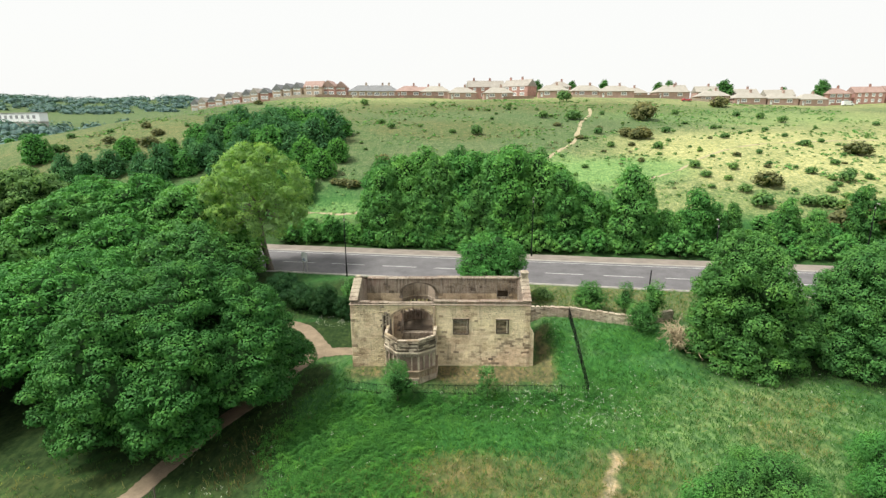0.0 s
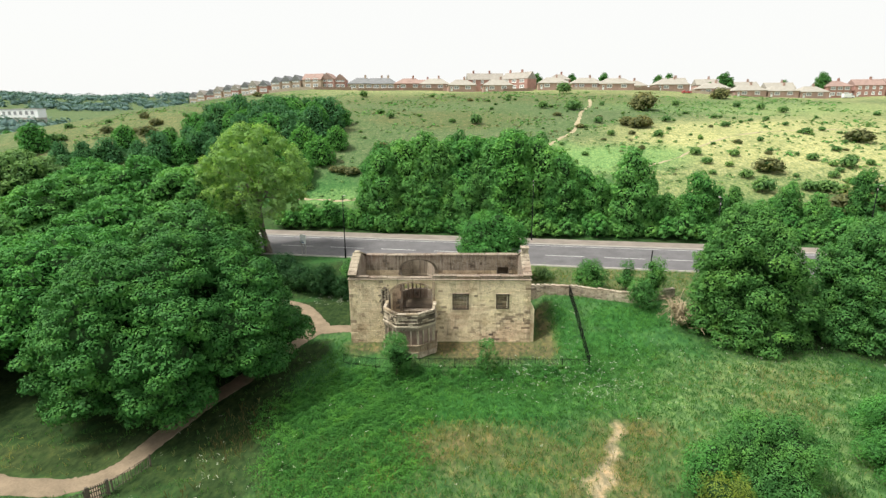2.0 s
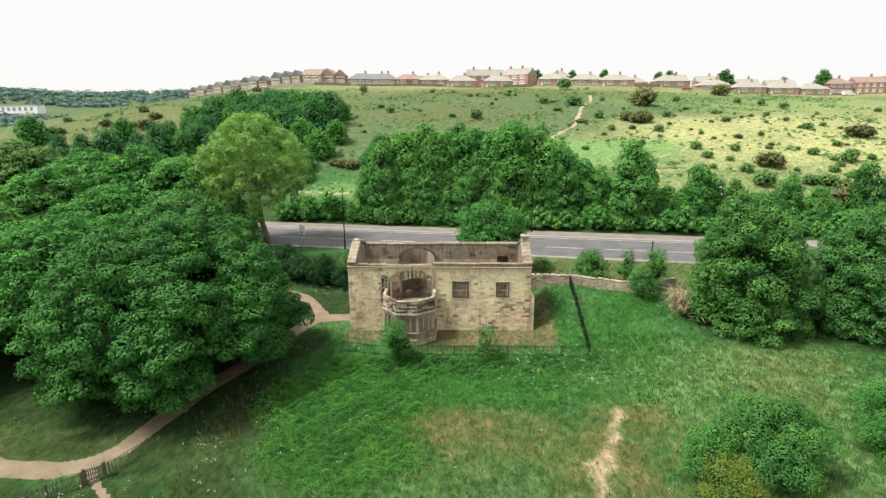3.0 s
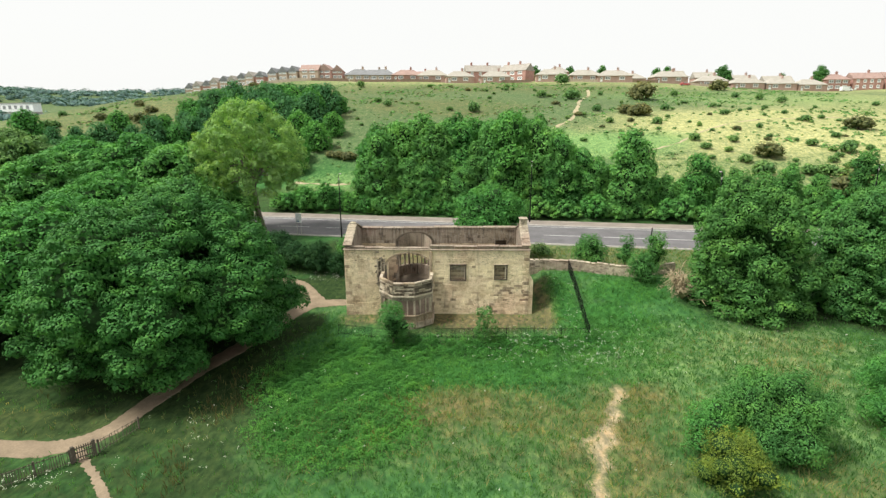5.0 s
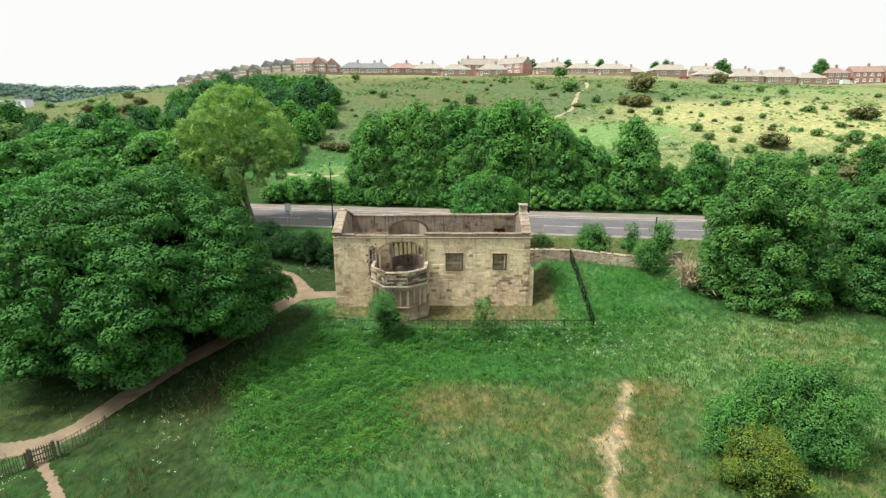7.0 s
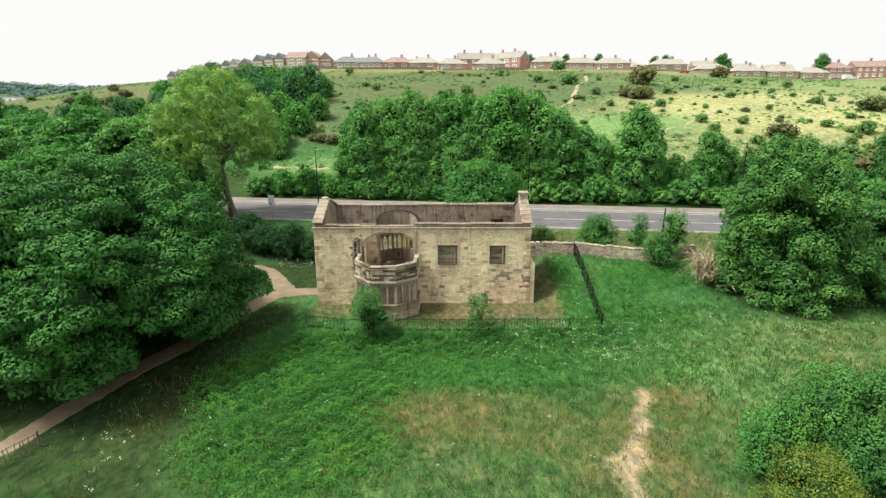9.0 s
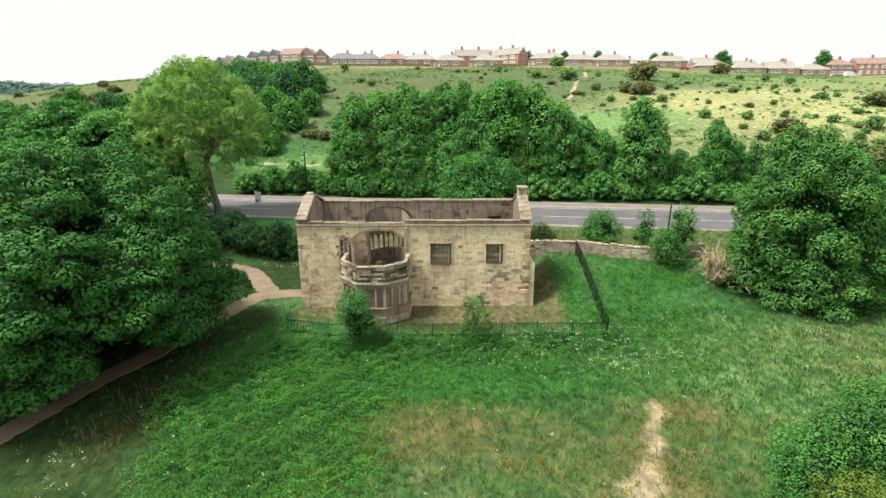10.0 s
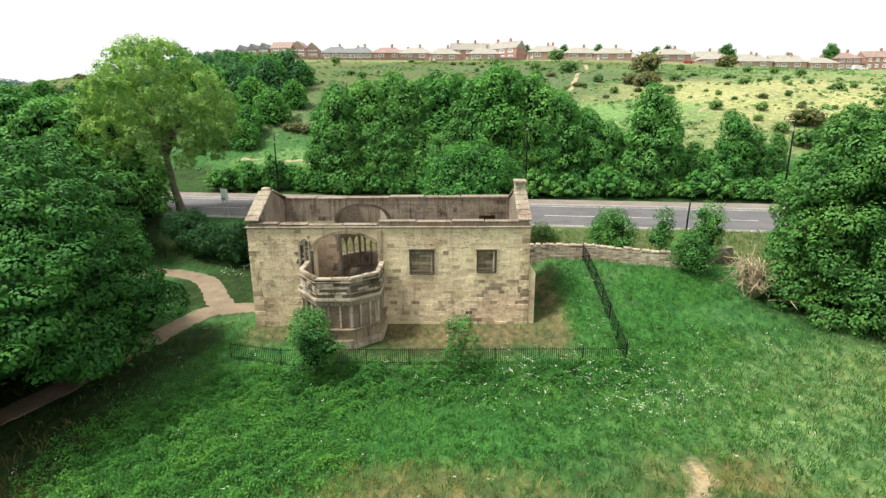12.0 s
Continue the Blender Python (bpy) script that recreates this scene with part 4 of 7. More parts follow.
# the bays: five-sided, open to the sky
BAY = [(-5.75, -0.02), (-5.75, -2.1), (-4.25, -3.95), (-2.05, -3.95), (-0.4, -2.65), (-0.4, -0.02)]


def inset(poly, d):
    """An open polyline moved inwards by d, with mitred corners and square ends."""
    out = []
    for i, p in enumerate(poly):
        p = Vector((*p, 0))
        dirs = []
        if i > 0:
            dirs.append((p - Vector((*poly[i - 1], 0))).normalized())
        if i < len(poly) - 1:
            dirs.append((Vector((*poly[i + 1], 0)) - p).normalized())
        ns = [Vector((-q.y, q.x, 0)) for q in dirs]
        n = sum(ns, Vector()).normalized()
        out.append(tuple((p + n * (d / max(0.3, n.dot(ns[0]))))[:2]))
    return out


def band(poly, outer, inner, z0, z1):
    a, b = inset(poly, -outer), inset(poly, inner)
    bm = bmesh.new()
    rows = [[bm.verts.new((*p, z)) for p in pl] for pl, z in ((a, z0), (a, z1), (b, z1), (b, z0))]
    n = len(poly)
    for r in range(4):
        s = (r + 1) % 4
        for i in range(n - 1):
            bm.faces.new((rows[r][i], rows[r][i + 1], rows[s][i + 1], rows[s][i]))
    for i in (0, n - 1):
        bm.faces.new([rows[r][i] for r in range(4)])
    bmesh.ops.recalc_face_normals(bm, faces=bm.faces[:])
    return bm


def facet_pose(poly, i, flip):
    p, q = Vector((*poly[i], 0)), Vector((*poly[i + 1], 0))
    d = (q - p).normalized()
    n = Vector((d.y, -d.x, 0))

    def put(u, depth, z):
        return tuple(p + d * u - n * depth + Vector((0, 0, z)))
    return put, (q - p).length


def build_bay(poly, z, lights, label, seed, parapet=True):
    stone = STONE_BAY if parapet else STONE_DARK
    bay = part("bay", band(poly, 0.12, 0.45, z - 0.9, z + 0.55), stone, chapel, label)
    part("plinth", band(poly, 0.06, 0.45, z + 0.55, z + 1.15), stone, bay)
    part("sill", band(poly, 0.16, 0.45, z + 1.15, z + 1.27), stone, bay)
    part("lintel", band(poly, 0.02, 0.40, z + 2.85, z + 3.2), STONE_DARK, bay)
    part("string_course", band(poly, 0.11, 0.42, z + 3.2, z + 3.355), STONE_WALL, bay)
    if parapet:
        part("boarding", band(poly, -0.2, 0.26, z + 1.27, z + 2.85), BOARD, bay, "weathered reddish boarding behind the lights")
        part("parapet", band(poly, -0.02, 0.25, z + 3.36, z + 4.55), STONE_DARK, bay, "blackened stone parapet")
        part("coping_bed", band(poly, 0.05, 0.28, z + 4.55, z + 4.60), STONE_BAY, bay)
        r = random.Random(seed + 3)
        for i in range(len(poly) - 1):             # broken coping stones, uneven in height
            put, length = facet_pose(poly, i, False)
            cuts = [0.03] + sorted(length * (k + r.uniform(-0.15, 0.15)) / 2 for k in (1,)) + [length - 0.03]
            for a, b in zip(cuts[:-1], cuts[1:]):
                h, out = r.uniform(0.07, 0.17), r.uniform(0.05, 0.11)
                bm = bmesh.new()
                vs = [bm.verts.new(put(u, d, z + zz)) for zz, k in ((4.602, 0.0), (4.602 + h, 0.03)) for u, d in ((a + 0.012 + k, -out + k), (b - 0.012 - k, -out + k), (b - 0.012 - k, 0.28 - k), (a + 0.012 + k, 0.28 - k))]
                for f in ((3, 2, 1, 0), (4, 5, 6, 7), (0, 1, 5, 4), (1, 2, 6, 5), (2, 3, 7, 6), (3, 0, 4, 7)):
                    bm.faces.new([vs[j] for j in f])
                bmesh.ops.recalc_face_normals(bm, faces=bm.faces[:])
                part("coping_stone", bm, r.choice((STONE_WALL, STONE_COPING, STONE_COPING, STONE_BAY)), bay)
        part("moulding", band(poly, 0.07, 0.1, z + 4.40, z + 4.43), STONE_WALL, bay)
        part("moulding", band(poly, 0.065, 0.1, z + 3.66, z + 3.69), STONE_WALL, bay)
    else:
        part("upper_wall", band(poly, 0.0, 0.40, z + 3.36, z + 5.55), STONE_COPING, bay, "grey weathered upper wall")
        part("coping", band(poly, 0.06, 0.44, z + 5.55, z + 5.68), STONE_DARK, bay)
    pieces, dark = [], []
    for i in range(len(poly) - 1):
        put, length = facet_pose(poly, i, False)
        rects = courses(0.04, length - 0.04, z + 3.38, z + 4.53, seed + i, 0.192) if parapet else []
        rng = random.Random(seed + i)
        for a, b, z0, z1 in rects:
            v, f = stone_geo(b - a, z1 - z0, 0.05 * rng.uniform(0.5, 1.4))
            (dark if rng.random() < (0.8 if i > 2 else 0.45) else pieces).append(([put((a + b) / 2 + p[0], p[1] + 0.02, (z0 + z1) / 2 + p[2]) for p in v], f))
        rects = courses(0.04, length - 0.04, z - 0.35, z + 0.53, seed + 9 + i, 0.29)
        for a, b, z0, z1 in rects:
            v, f = stone_geo(b - a, z1 - z0, 0.04 * rng.uniform(0.5, 1.4))
            pieces.append(([put((a + b) / 2 + p[0], p[1] - 0.12, (z0 + z1) / 2 + p[2]) for p in v], f))
        n = lights[i]
        for k in range(n + 1):
            u = length * k / n
            w = 0.13 if k in (0, n) else 0.06
            bm = bmesh.new()
            vs = [bm.verts.new(put(min(max(uu, 0), length), dd, zz)) for zz in (z + 1.27, z + 2.85) for uu, dd in ((u - w, 0.04), (u + w, 0.04), (u + w * 0.8, 0.32), (u - w * 0.8, 0.32))]
            for f in ((3, 2, 1, 0), (4, 5, 6, 7), (0, 1, 5, 4), (1, 2, 6, 5), (2, 3, 7, 6), (3, 0, 4, 7)):
                bm.faces.new([vs[j] for j in f])
            bmesh.ops.recalc_face_normals(bm, faces=bm.faces[:])
            part("mullion", bm, STONE_WALL if parapet else stone, bay)
        for k in range(0 if parapet else n):       # pointed heads of the lights
            u0, u1 = length * k / n + 0.085, length * (k + 1) / n - 0.085
            uc = (u0 + u1) / 2
            outline = [(u0, z + 2.86), (u0, z + 2.45), (u0 + (uc - u0) * 0.45, z + 2.72), (uc, z + 2.82), (u1 - (u1 - uc) * 0.45, z + 2.72), (u1, z + 2.45), (u1, z + 2.86)]
            bm = bmesh.new()
            fr = [bm.verts.new(put(uu, 0.10, zz)) for uu, zz in outline]
            bk = [bm.verts.new(put(uu, 0.26, zz)) for uu, zz in outline]
            bm.faces.new(fr)
            bm.faces.new(bk[::-1])
            for a in range(len(fr)):
                b = (a + 1) % len(fr)
                bm.faces.new((fr[a], bk[a], bk[b], fr[b]))
            bmesh.ops.recalc_face_normals(bm, faces=bm.faces[:])
            part("tracery", bm, stone, bay)
    for stones, mat in ((pieces, STONE_WALL if parapet else STONE_BAY), (dark, STONE_SOOT_SHADE)):
        if stones:
            v, f = joined(stones)
            part("facing_stone", mesh_of("facing_stone", v, f, [mat]), None, bay, "", "stuff")
    return bay


build_bay(BAY, 0.05, (2, 3, 3, 3, 2), "five-sided stone bay with mullioned lights and a parapet", 40)
build_bay([(-x - 6.05, 7.15 - y) for x, y in BAY], 1.25, (2, 3, 4, 3, 2), "rear five-sided stone bay with pointed lights", 60, False)

# inner floors
def bay_floor():
    """Earth floor inside the rear bay."""
    rim = [(-x - 6.05, 7.15 - y) for x, y in BAY]
    bm = bmesh.new()
    low, high = [[bm.verts.new((x, y, z)) for x, y in inset(rim, 0.2)] for z in (0.2, 1.3)]
    bm.faces.new(high)
    bm.faces.new(low[::-1])
    for i in range(len(low)):
        j = (i + 1) % len(low)
        bm.faces.new((low[i], low[j], high[j], high[i]))
    bmesh.ops.recalc_face_normals(bm, faces=bm.faces[:])
    me = bpy.data.meshes.new("floor")
    bm.to_mesh(me)
    bm.free()
    me.materials.append(FLOOR_EARTH)
    tagged(new("floor", me), "raised bare earth floor inside the rear bay", "floor", "", "structure")


bay_floor()
tagged(new("floor", mesh_of("floor", [(-9, 0.8, 0.03), (9, 0.8, 0.03), (9, 6.35, 0.03), (-9, 6.35, 0.03), (-9, 0.8, -0.2), (9, 0.8, -0.2), (9, 6.35, -0.2), (-9, 6.35, -0.2)],
                            [(0, 1, 2, 3), (7, 6, 5, 4), (0, 4, 5, 1), (1, 5, 6, 2), (2, 6, 7, 3), (3, 7, 4, 0)], [FLOOR_EARTH])), "bare earth floor inside the roofless chapel", "floor", "", "structure")


# ---------------- trees: setting ----------------
def wood_proto(name, at, label, radius, height, mat, seed, n=6, size=0.7, leaf=0.38, clumps=9.5, per=1, low=0.03, group=""):
    return make_tree(name, at, label, "tree", clustered(plumes(radius, height, n, seed, low), size, 0.85, seed, 1.0, -0.7), leaf, clumps, per, mat, seed, (height * 0.45, 0.16), group, 5, core=0.9, spread=0.18, ragged=0.15, low=-0.6, up=0.3, hull=False)


# big horse chestnuts beside the path
make_tree("chestnut_tree", (-24.2, -8.2), "huge rounded dark green horse chestnut beside the footpath", "tree",
          clustered([(q[0] * (1 - 0.17 * min(1, max(0, q[2] - 5) / 8)) if q[0] > 0 else q[0], *q[1:]) for q in broad_boughs(10.7, -0.6, 14.2, 60, 2.5, 11, 0.12)], 0.72, 0.85, 11, 0.62), 0.22, 40, 1, LEAF_CHESTNUT, 11, (5.0, 0.75), limbs=16, core=0.9, spread=0.14, low=-0.45, ragged=0.1, up=0.18, hull=False)
make_tree("chestnut_tree", (-40.5, -1.8), "broad bright green horse chestnut among other trees", "tree",
          clustered(broad_boughs(10.4, 1.6, 12.9, 54, 2.5, 12), 0.75, 0.8, 12, 0.62), 0.28, 21, 1, LEAF_BRIGHT, 12, (5.0, 0.7), limbs=12, core=0.9, spread=0.14, low=-0.45, ragged=0.1, up=0.35, hull=False)
make_tree("chestnut_tree", (-51.0, -11.5), "spreading green horse chestnut beside other trees", "tree",
          clustered(broad_boughs(8.6, 1.4, 11.5, 40, 2.3, 13), 0.75, 0.75, 13, 0.62), 0.30, 16, 1, LEAF_CHESTNUT, 13, (5.0, 0.6), limbs=10, core=0.9, spread=0.14, low=-0.45, ragged=0.1, up=0.35, hull=False)
for k, (x, y, r, h, mat) in enumerate(((-35, 15, 6.8, 12.0, LEAF_DARK), (-47, 18, 7.4, 12.6, LEAF_BRIGHT), (-60, 25, 8.0, 14.2, LEAF_WOOD), (-55, 4, 9, 12.0, LEAF_DARK),
                                       (-42, 29.6, 6.4, 13.6, LEAF_WOOD), (-51, 31.0, 6.4, 14.4, LEAF_BRIGHT), (-60, 32.5, 6.4, 14.8, LEAF_BRIGHT), (-72, 14, 8.5, 12.5, LEAF_PALE), (-75, 36, 8.5, 16.6, LEAF_PALE), (-37.5, 27.5, 4.2, 8.6, LEAF_DARK), (-33.5, 24.5, 3.4, 6.4, LEAF_DARK))):
    make_tree("broadleaf_tree", (x, y), "large leafy broadleaf tree in the roadside belt", "tree", clustered(broad_boughs(r, h * 0.10, h, 34, 2.0, 20 + k), 0.75, 0.75, 20 + k, 0.65), 0.36, 12, 1, mat, 20 + k,
              (h * 0.4, 0.4), "roadside tree belt", 8, core=0.9, spread=0.15, low=-0.45, up=0.35, hull=False)
# tall thin-leaved tree by the road
make_tree("sycamore_tree", (-29.4, 29.5), "tall airy yellow-green tree with a bare lower trunk", "tree",
          [(q[0] * (1.10 - 0.30 * max(0, q[2] - 13) / 8) - 1.2, q[1], q[2], q[3] * (1 - 0.03 * max(0, q[2] - 13)), q[4], q[5]) for q in dome(7.9, 4.6, 20.9, 150, 0.85, 31, centre=False) + dome(5.2, 6.0, 18.0, 60, 0.95, 32, centre=False)],
          0.26, 3.5, 9, LEAF_SYCAMORE, 31, (11.0, 0.46), limbs=26, bark=BARK_PALE, core=0, hull=False, spread=0.34, ragged=0.2, low=-0.6, lean=(-1.6, 0))
# trees on the other side of the meadow
def ash_boughs(radius, z0, z1, n, seed):
    """A full crown that narrows towards its top and hangs down to the grass."""
    return [(q[0] * (1.0 - 0.020 * max(0, q[2])), q[1] * (1.0 - 0.020 * max(0, q[2])), *q[2:]) for q in dome(radius, z0, z1, n, radius * 0.27, seed, 1.1, skirt=True)]


make_tree("ash_tree", (33.0, 0.4), "dense rounded dark green tree at the meadow's edge", "tree", clustered([(q[0] - 0.05 * q[2], *q[1:]) for q in ash_boughs(5.2, -3.2, 13.2, 48, 41)], 0.56, 1.05, 41, 0.8, -0.6),
          0.21, 40, 1, LEAF_ASH, 41, (5, 0.4), limbs=10, core=0.9, spread=0.16, ragged=0.14, low=-0.6, hull=False)
make_tree("ash_tree", (45.0, -0.3), "dense dark green tree with low branches in the meadow", "tree", clustered(ash_boughs(5.4, -3.0, 12.6, 44, 42), 0.56, 1.05, 42, 0.8, -0.6), 0.21, 38, 1, LEAF_ASH, 42, (4, 0.4), limbs=10, core=0.9, spread=0.16, ragged=0.14, low=-0.6, hull=False)
make_tree("ash_tree", (52, 3), "dense dark green tree with low branches in the meadow", "tree", clustered(ash_boughs(5.8, -1.2, 10.6, 36, 43), 0.6, 1.0, 43, 0.8, -0.6), 0.23, 26, 1, LEAF_ASH, 43, (4, 0.4), limbs=8, core=0.9, spread=0.16, ragged=0.14, low=-0.6, hull=False)
make_tree("roadside_tree", (6.0, 13.4), "compact round green tree between chapel and road", "tree", clustered(dome(4.2, 0.2, 10.3, 30, 1.2, 44, skirt=True), 0.48, 1.3, 44, 0.85, -0.6), 0.19, 34, 1, LEAF_BRIGHT, 44, (3.5, 0.2), limbs=8, core=0.9, spread=0.16, ragged=0.15, low=-0.6, hull=False)
# near bushes
def bush(name, at, label, radius, height, mat, seed, leaf=0.12, size=0.42, crowns=10):
    """A dense bush: rounded boughs down to the grass, set all over with leaf sprays."""
    return make_tree(name, at, label, "bush", clustered(dome(radius, -0.3, height, crowns, radius * 0.42, seed, 1.0, skirt=True), size, 1.35, seed, 0.9, -0.6), leaf, 120, 1, mat, seed, (height * 0.3, 0.1), limbs=6,
                     core=0.8, spread=0.16, ragged=0.28, low=-0.7, hull=False)


bush("elder_bush", (18.5, -22.5), "small bright green elder bush in the grass", 1.55, 3.2, LEAF_BRIGHT, 56, 0.10, 0.36, 9)
bush("elder_bush", (22.8, -22.6), "rounded dense green elder bush in the grass", 2.55, 4.9, LEAF_DARK, 51, 0.105, 0.42, 16)
bush("yellow_bush", (18.2, -26.7), "small yellow-green shrub in front of an elder bush", 1.85, 3.5, LEAF_YELLOW, 52, 0.075, 0.26)
bush("elder_bush", (33.4, -20.8), "bright green elder bush in the grass", 3.1, 4.9, LEAF_BRIGHT, 53, 0.11, 0.42, 14)
bush("sapling", (-3.95, -6.6), "leafy green sapling in front of the chapel bay", 1.5, 4.6, LEAF_DARK, 54, 0.12, 0.3, 10)
make_tree("sapling", (4.9, -6.4), "thin leafy sapling at the iron fence", "bush", [(q[0] * 0.9, q[1] * 0.9, *q[2:]) for q in dome(1.1, 0.2, 3.7, 18, 0.30, 57, centre=False)], 0.11, 14, 12, LEAF_DARK, 55, (1.2, 0.05), limbs=6, spread=0.22, core=0, hull=False)

# wood behind the road: four kinds of tree, each copied
KIND = "wood behind the road"
protos = [wood_proto("woodland_tree", (-13.0, 47.5), "leafy woodland tree behind the roadside hedge", 3.6, 14.6, LEAF_WOOD, 61, group=KIND),
          wood_proto("woodland_tree", (-8.2, 49.5), "leafy woodland tree behind the roadside hedge", 3.5, 15.2, LEAF_WOOD, 62, 7, 0.66, group=KIND),
          wood_proto("woodland_tree", (-2.6, 48.0), "leafy dark woodland tree behind the roadside hedge", 3.5, 15.4, LEAF_DARK, 63, group=KIND),
          wood_proto("woodland_tree", (3.2, 48.6), "bright leafy woodland tree behind the roadside hedge", 3.3, 14.8, LEAF_BRIGHT, 64, 7, 0.66, group=KIND)]
rng = random.Random(7)


def copy_at(ob, x, y, s, turn, tall=1.0):
    m = pose(x, y, on_land(x, y) - 0.1, 0, 0, turn) @ Matrix.Diagonal((s, s, s * tall, 1))
    return copy_thing(ob, m)


for x, y, s, k in ((8.6, 47.6, 1.05, 0), (12.6, 45.2, 1.14, 3), (16.6, 46.0, 1.02, 1), (20.6, 45.0, 0.9, 0), (24.4, 45.0, 0.72, 3), (-15.6, 52.5, 0.8, 3), (-10.6, 55, 0.95, 0), (-16.0, 47.8, 0.62, 1),
                   (-4.6, 55.5, 0.98, 1), (1.8, 55.0, 0.95, 2), (8, 55, 0.92, 0), (13.5, 53, 1.0, 1), (17.6, 51.5, 0.95, 2), (21.8, 49.5, 0.82, 1), (-6.0, 46.5, 0.7, 1), (5.8, 45.8, 0.8, 2), (0.2, 46.4, 0.7, 0), (-11.0, 46.8, 0.66, 2), (-3.4, 45.6, 0.6, 3), (3.4, 44.8, 0.62, 1), (9.6, 44.2, 0.66, 2), (15.0, 43.6, 0.6, 0), (18.8, 43.4, 0.6, 3), (-13.4, 51.0, 0.95, 2), (5.2, 51.5, 1.0, 3), (-1.0, 51.8, 1.0, 0), (10.8, 50.0, 1.05, 1),
                   (33.4, 41.5, 0.96, 1), (36.2, 41.6, 0.62, 3), (44.2, 40.6, 0.70, 3), (30.6, 43.5, 0.55, 0), (27.4, 44.0, 0.62, 1), (40.0, 42.0, 0.45, 0), (48.5, 41.5, 0.5, 1), (52.0, 43.0, 0.44, 2), (61.5, 42, 0.5, 1), (64.5, 38.5, 0.48, 0), (74, 41, 0.62, 2), (79, 40, 0.66, 1)):
    copy_at(protos[k], x, y, s, rng.uniform(0, 360))

# the upper wood on the hillside
upper = wood_proto("hillside_tree", (-41, 112), "dark green hawthorn thicket tree on the hillside", 3.4, 7.6, LEAF_HILL, 65, 6, 0.6, 0.52, 3.6, 1, 0.0, "wood on the hillside")
upper2 = wood_proto("hillside_tree", (-48, 104), "dark green hawthorn thicket tree on the hillside", 3.3, 7.2, LEAF_BRIGHT, 66, 6, 0.6, 0.52, 3.6, 1, 0.0, "wood on the hillside")
WOOD_EDGE = [(-123.0, 99.5, 3.51), (-98.9, 85.5, 2.28), (-91.1, 84.3, 3.01), (-92.3, 94.4, 2.73), (-81.1, 81.6, 2.66), (-75.5, 81.0, 3.3), (-70.3, 82.7, 2.67), (-67.5, 85.7, 3.02), (-60.7, 81.5, 2.93), (-73.9, 99.0, 2.95), (-67.8, 101.3, 3.32), (-57.1, 89.9, 3.4), (-63.5, 107.6, 3.44), (-53.5, 96.8, 3.54), (-48.6, 97.9, 3.56), (-41.8, 90.9, 3.09), (-38.9, 95.5, 3.5), (-36.1, 103.5, 3.67), (-42.5, 113.7, 3.54), (-50.8, 116.4, 3.6), (-57.9, 115.7, 3.59), (-35.0, 110.2, 2.95), (-71.0, 116.6, 2.71), (-74.5, 109.9, 2.62), (-79.2, 92.8, 2.37)]
for i, (x, y, r) in enumerate(WOOD_EDGE):
    copy_at((upper, upper2)[i * 7 % 3 == 0], x, y, r / 3.2, rng.uniform(0, 360), rng.uniform(0.85, 1.1))
for i in range(46):
    x = rng.uniform(-72, -38)
    y = rng.uniform(88, 112)
    copy_at((upper, upper2)[i % 2], x, y, rng.uniform(0.75, 1.1), rng.uniform(0, 360), rng.uniform(0.85, 1.15))
for x, y, s in ((-35, 67, 0.7), (-40, 69, 0.8), (-46, 71, 0.8), (-36, 72, 0.8), (-52, 73, 0.8), (-33, 79, 0.9), (-38, 83, 1.0), (-31, 88, 0.8), (-43, 78, 0.9)):
    copy_at(upper2, x, y, s, rng.uniform(0, 360))

# hedge along the footway
hedge = [make_tree("hedge_shrub", (-33.0, 48.2), "leafy green shrub in the roadside hedge", "shrub", dome(1.8, -0.2, 3.8, 20, 0.55, 71, skirt=True), 0.25, 10, 1, LEAF_WOOD, 71, (1.0, 0.08), "roadside hedge", 4, spread=0.16, ragged=0.18, low=-0.5),
         make_tree("hedge_shrub", (-31.0, 47.8), "bright leafy green shrub in the roadside hedge", "shrub", dome(1.6, -0.2, 3.9, 20, 0.52, 72, skirt=True), 0.25, 10, 1, LEAF_BRIGHT, 72, (1.0, 0.08), "roadside hedge", 4, spread=0.16, ragged=0.18, low=-0.5)]
hedge.append(make_tree("hedge_shrub", (-27.5, 48.6), "tall feathery pale green shrub in the roadside hedge", "shrub", dome(1.5, -0.2, 4.6, 26, 0.48, 73, skirt=True), 0.2, 18, 1, LEAF_BRIGHT, 73, (1.0, 0.08), "roadside hedge", 4, spread=0.3, ragged=0.3, low=-0.5))
for i in range(66):
    x = -29 + 1.75 * i + rng.uniform(-0.5, 0.5)
    y = 43.8 - 0.15 * x + rng.uniform(-0.5, 1.2)
    copy_at(hedge[2 if x < -9 and rng.random() < 0.75 else rng.random() < 0.35], x, y, rng.uniform(0.6, 1.15), rng.uniform(0, 360), rng.uniform(0.8, 1.25))

for i in range(34):      # feathery growth behind the hedge's thin end
    x = -31 + 0.72 * i + rng.uniform(-0.4, 0.4)
    copy_at(hedge[2], x, 45.4 - 0.15 * x + rng.uniform(-0.8, 1.6), rng.uniform(0.6, 0.95), rng.uniform(0, 360), rng.uniform(0.75, 1.05))

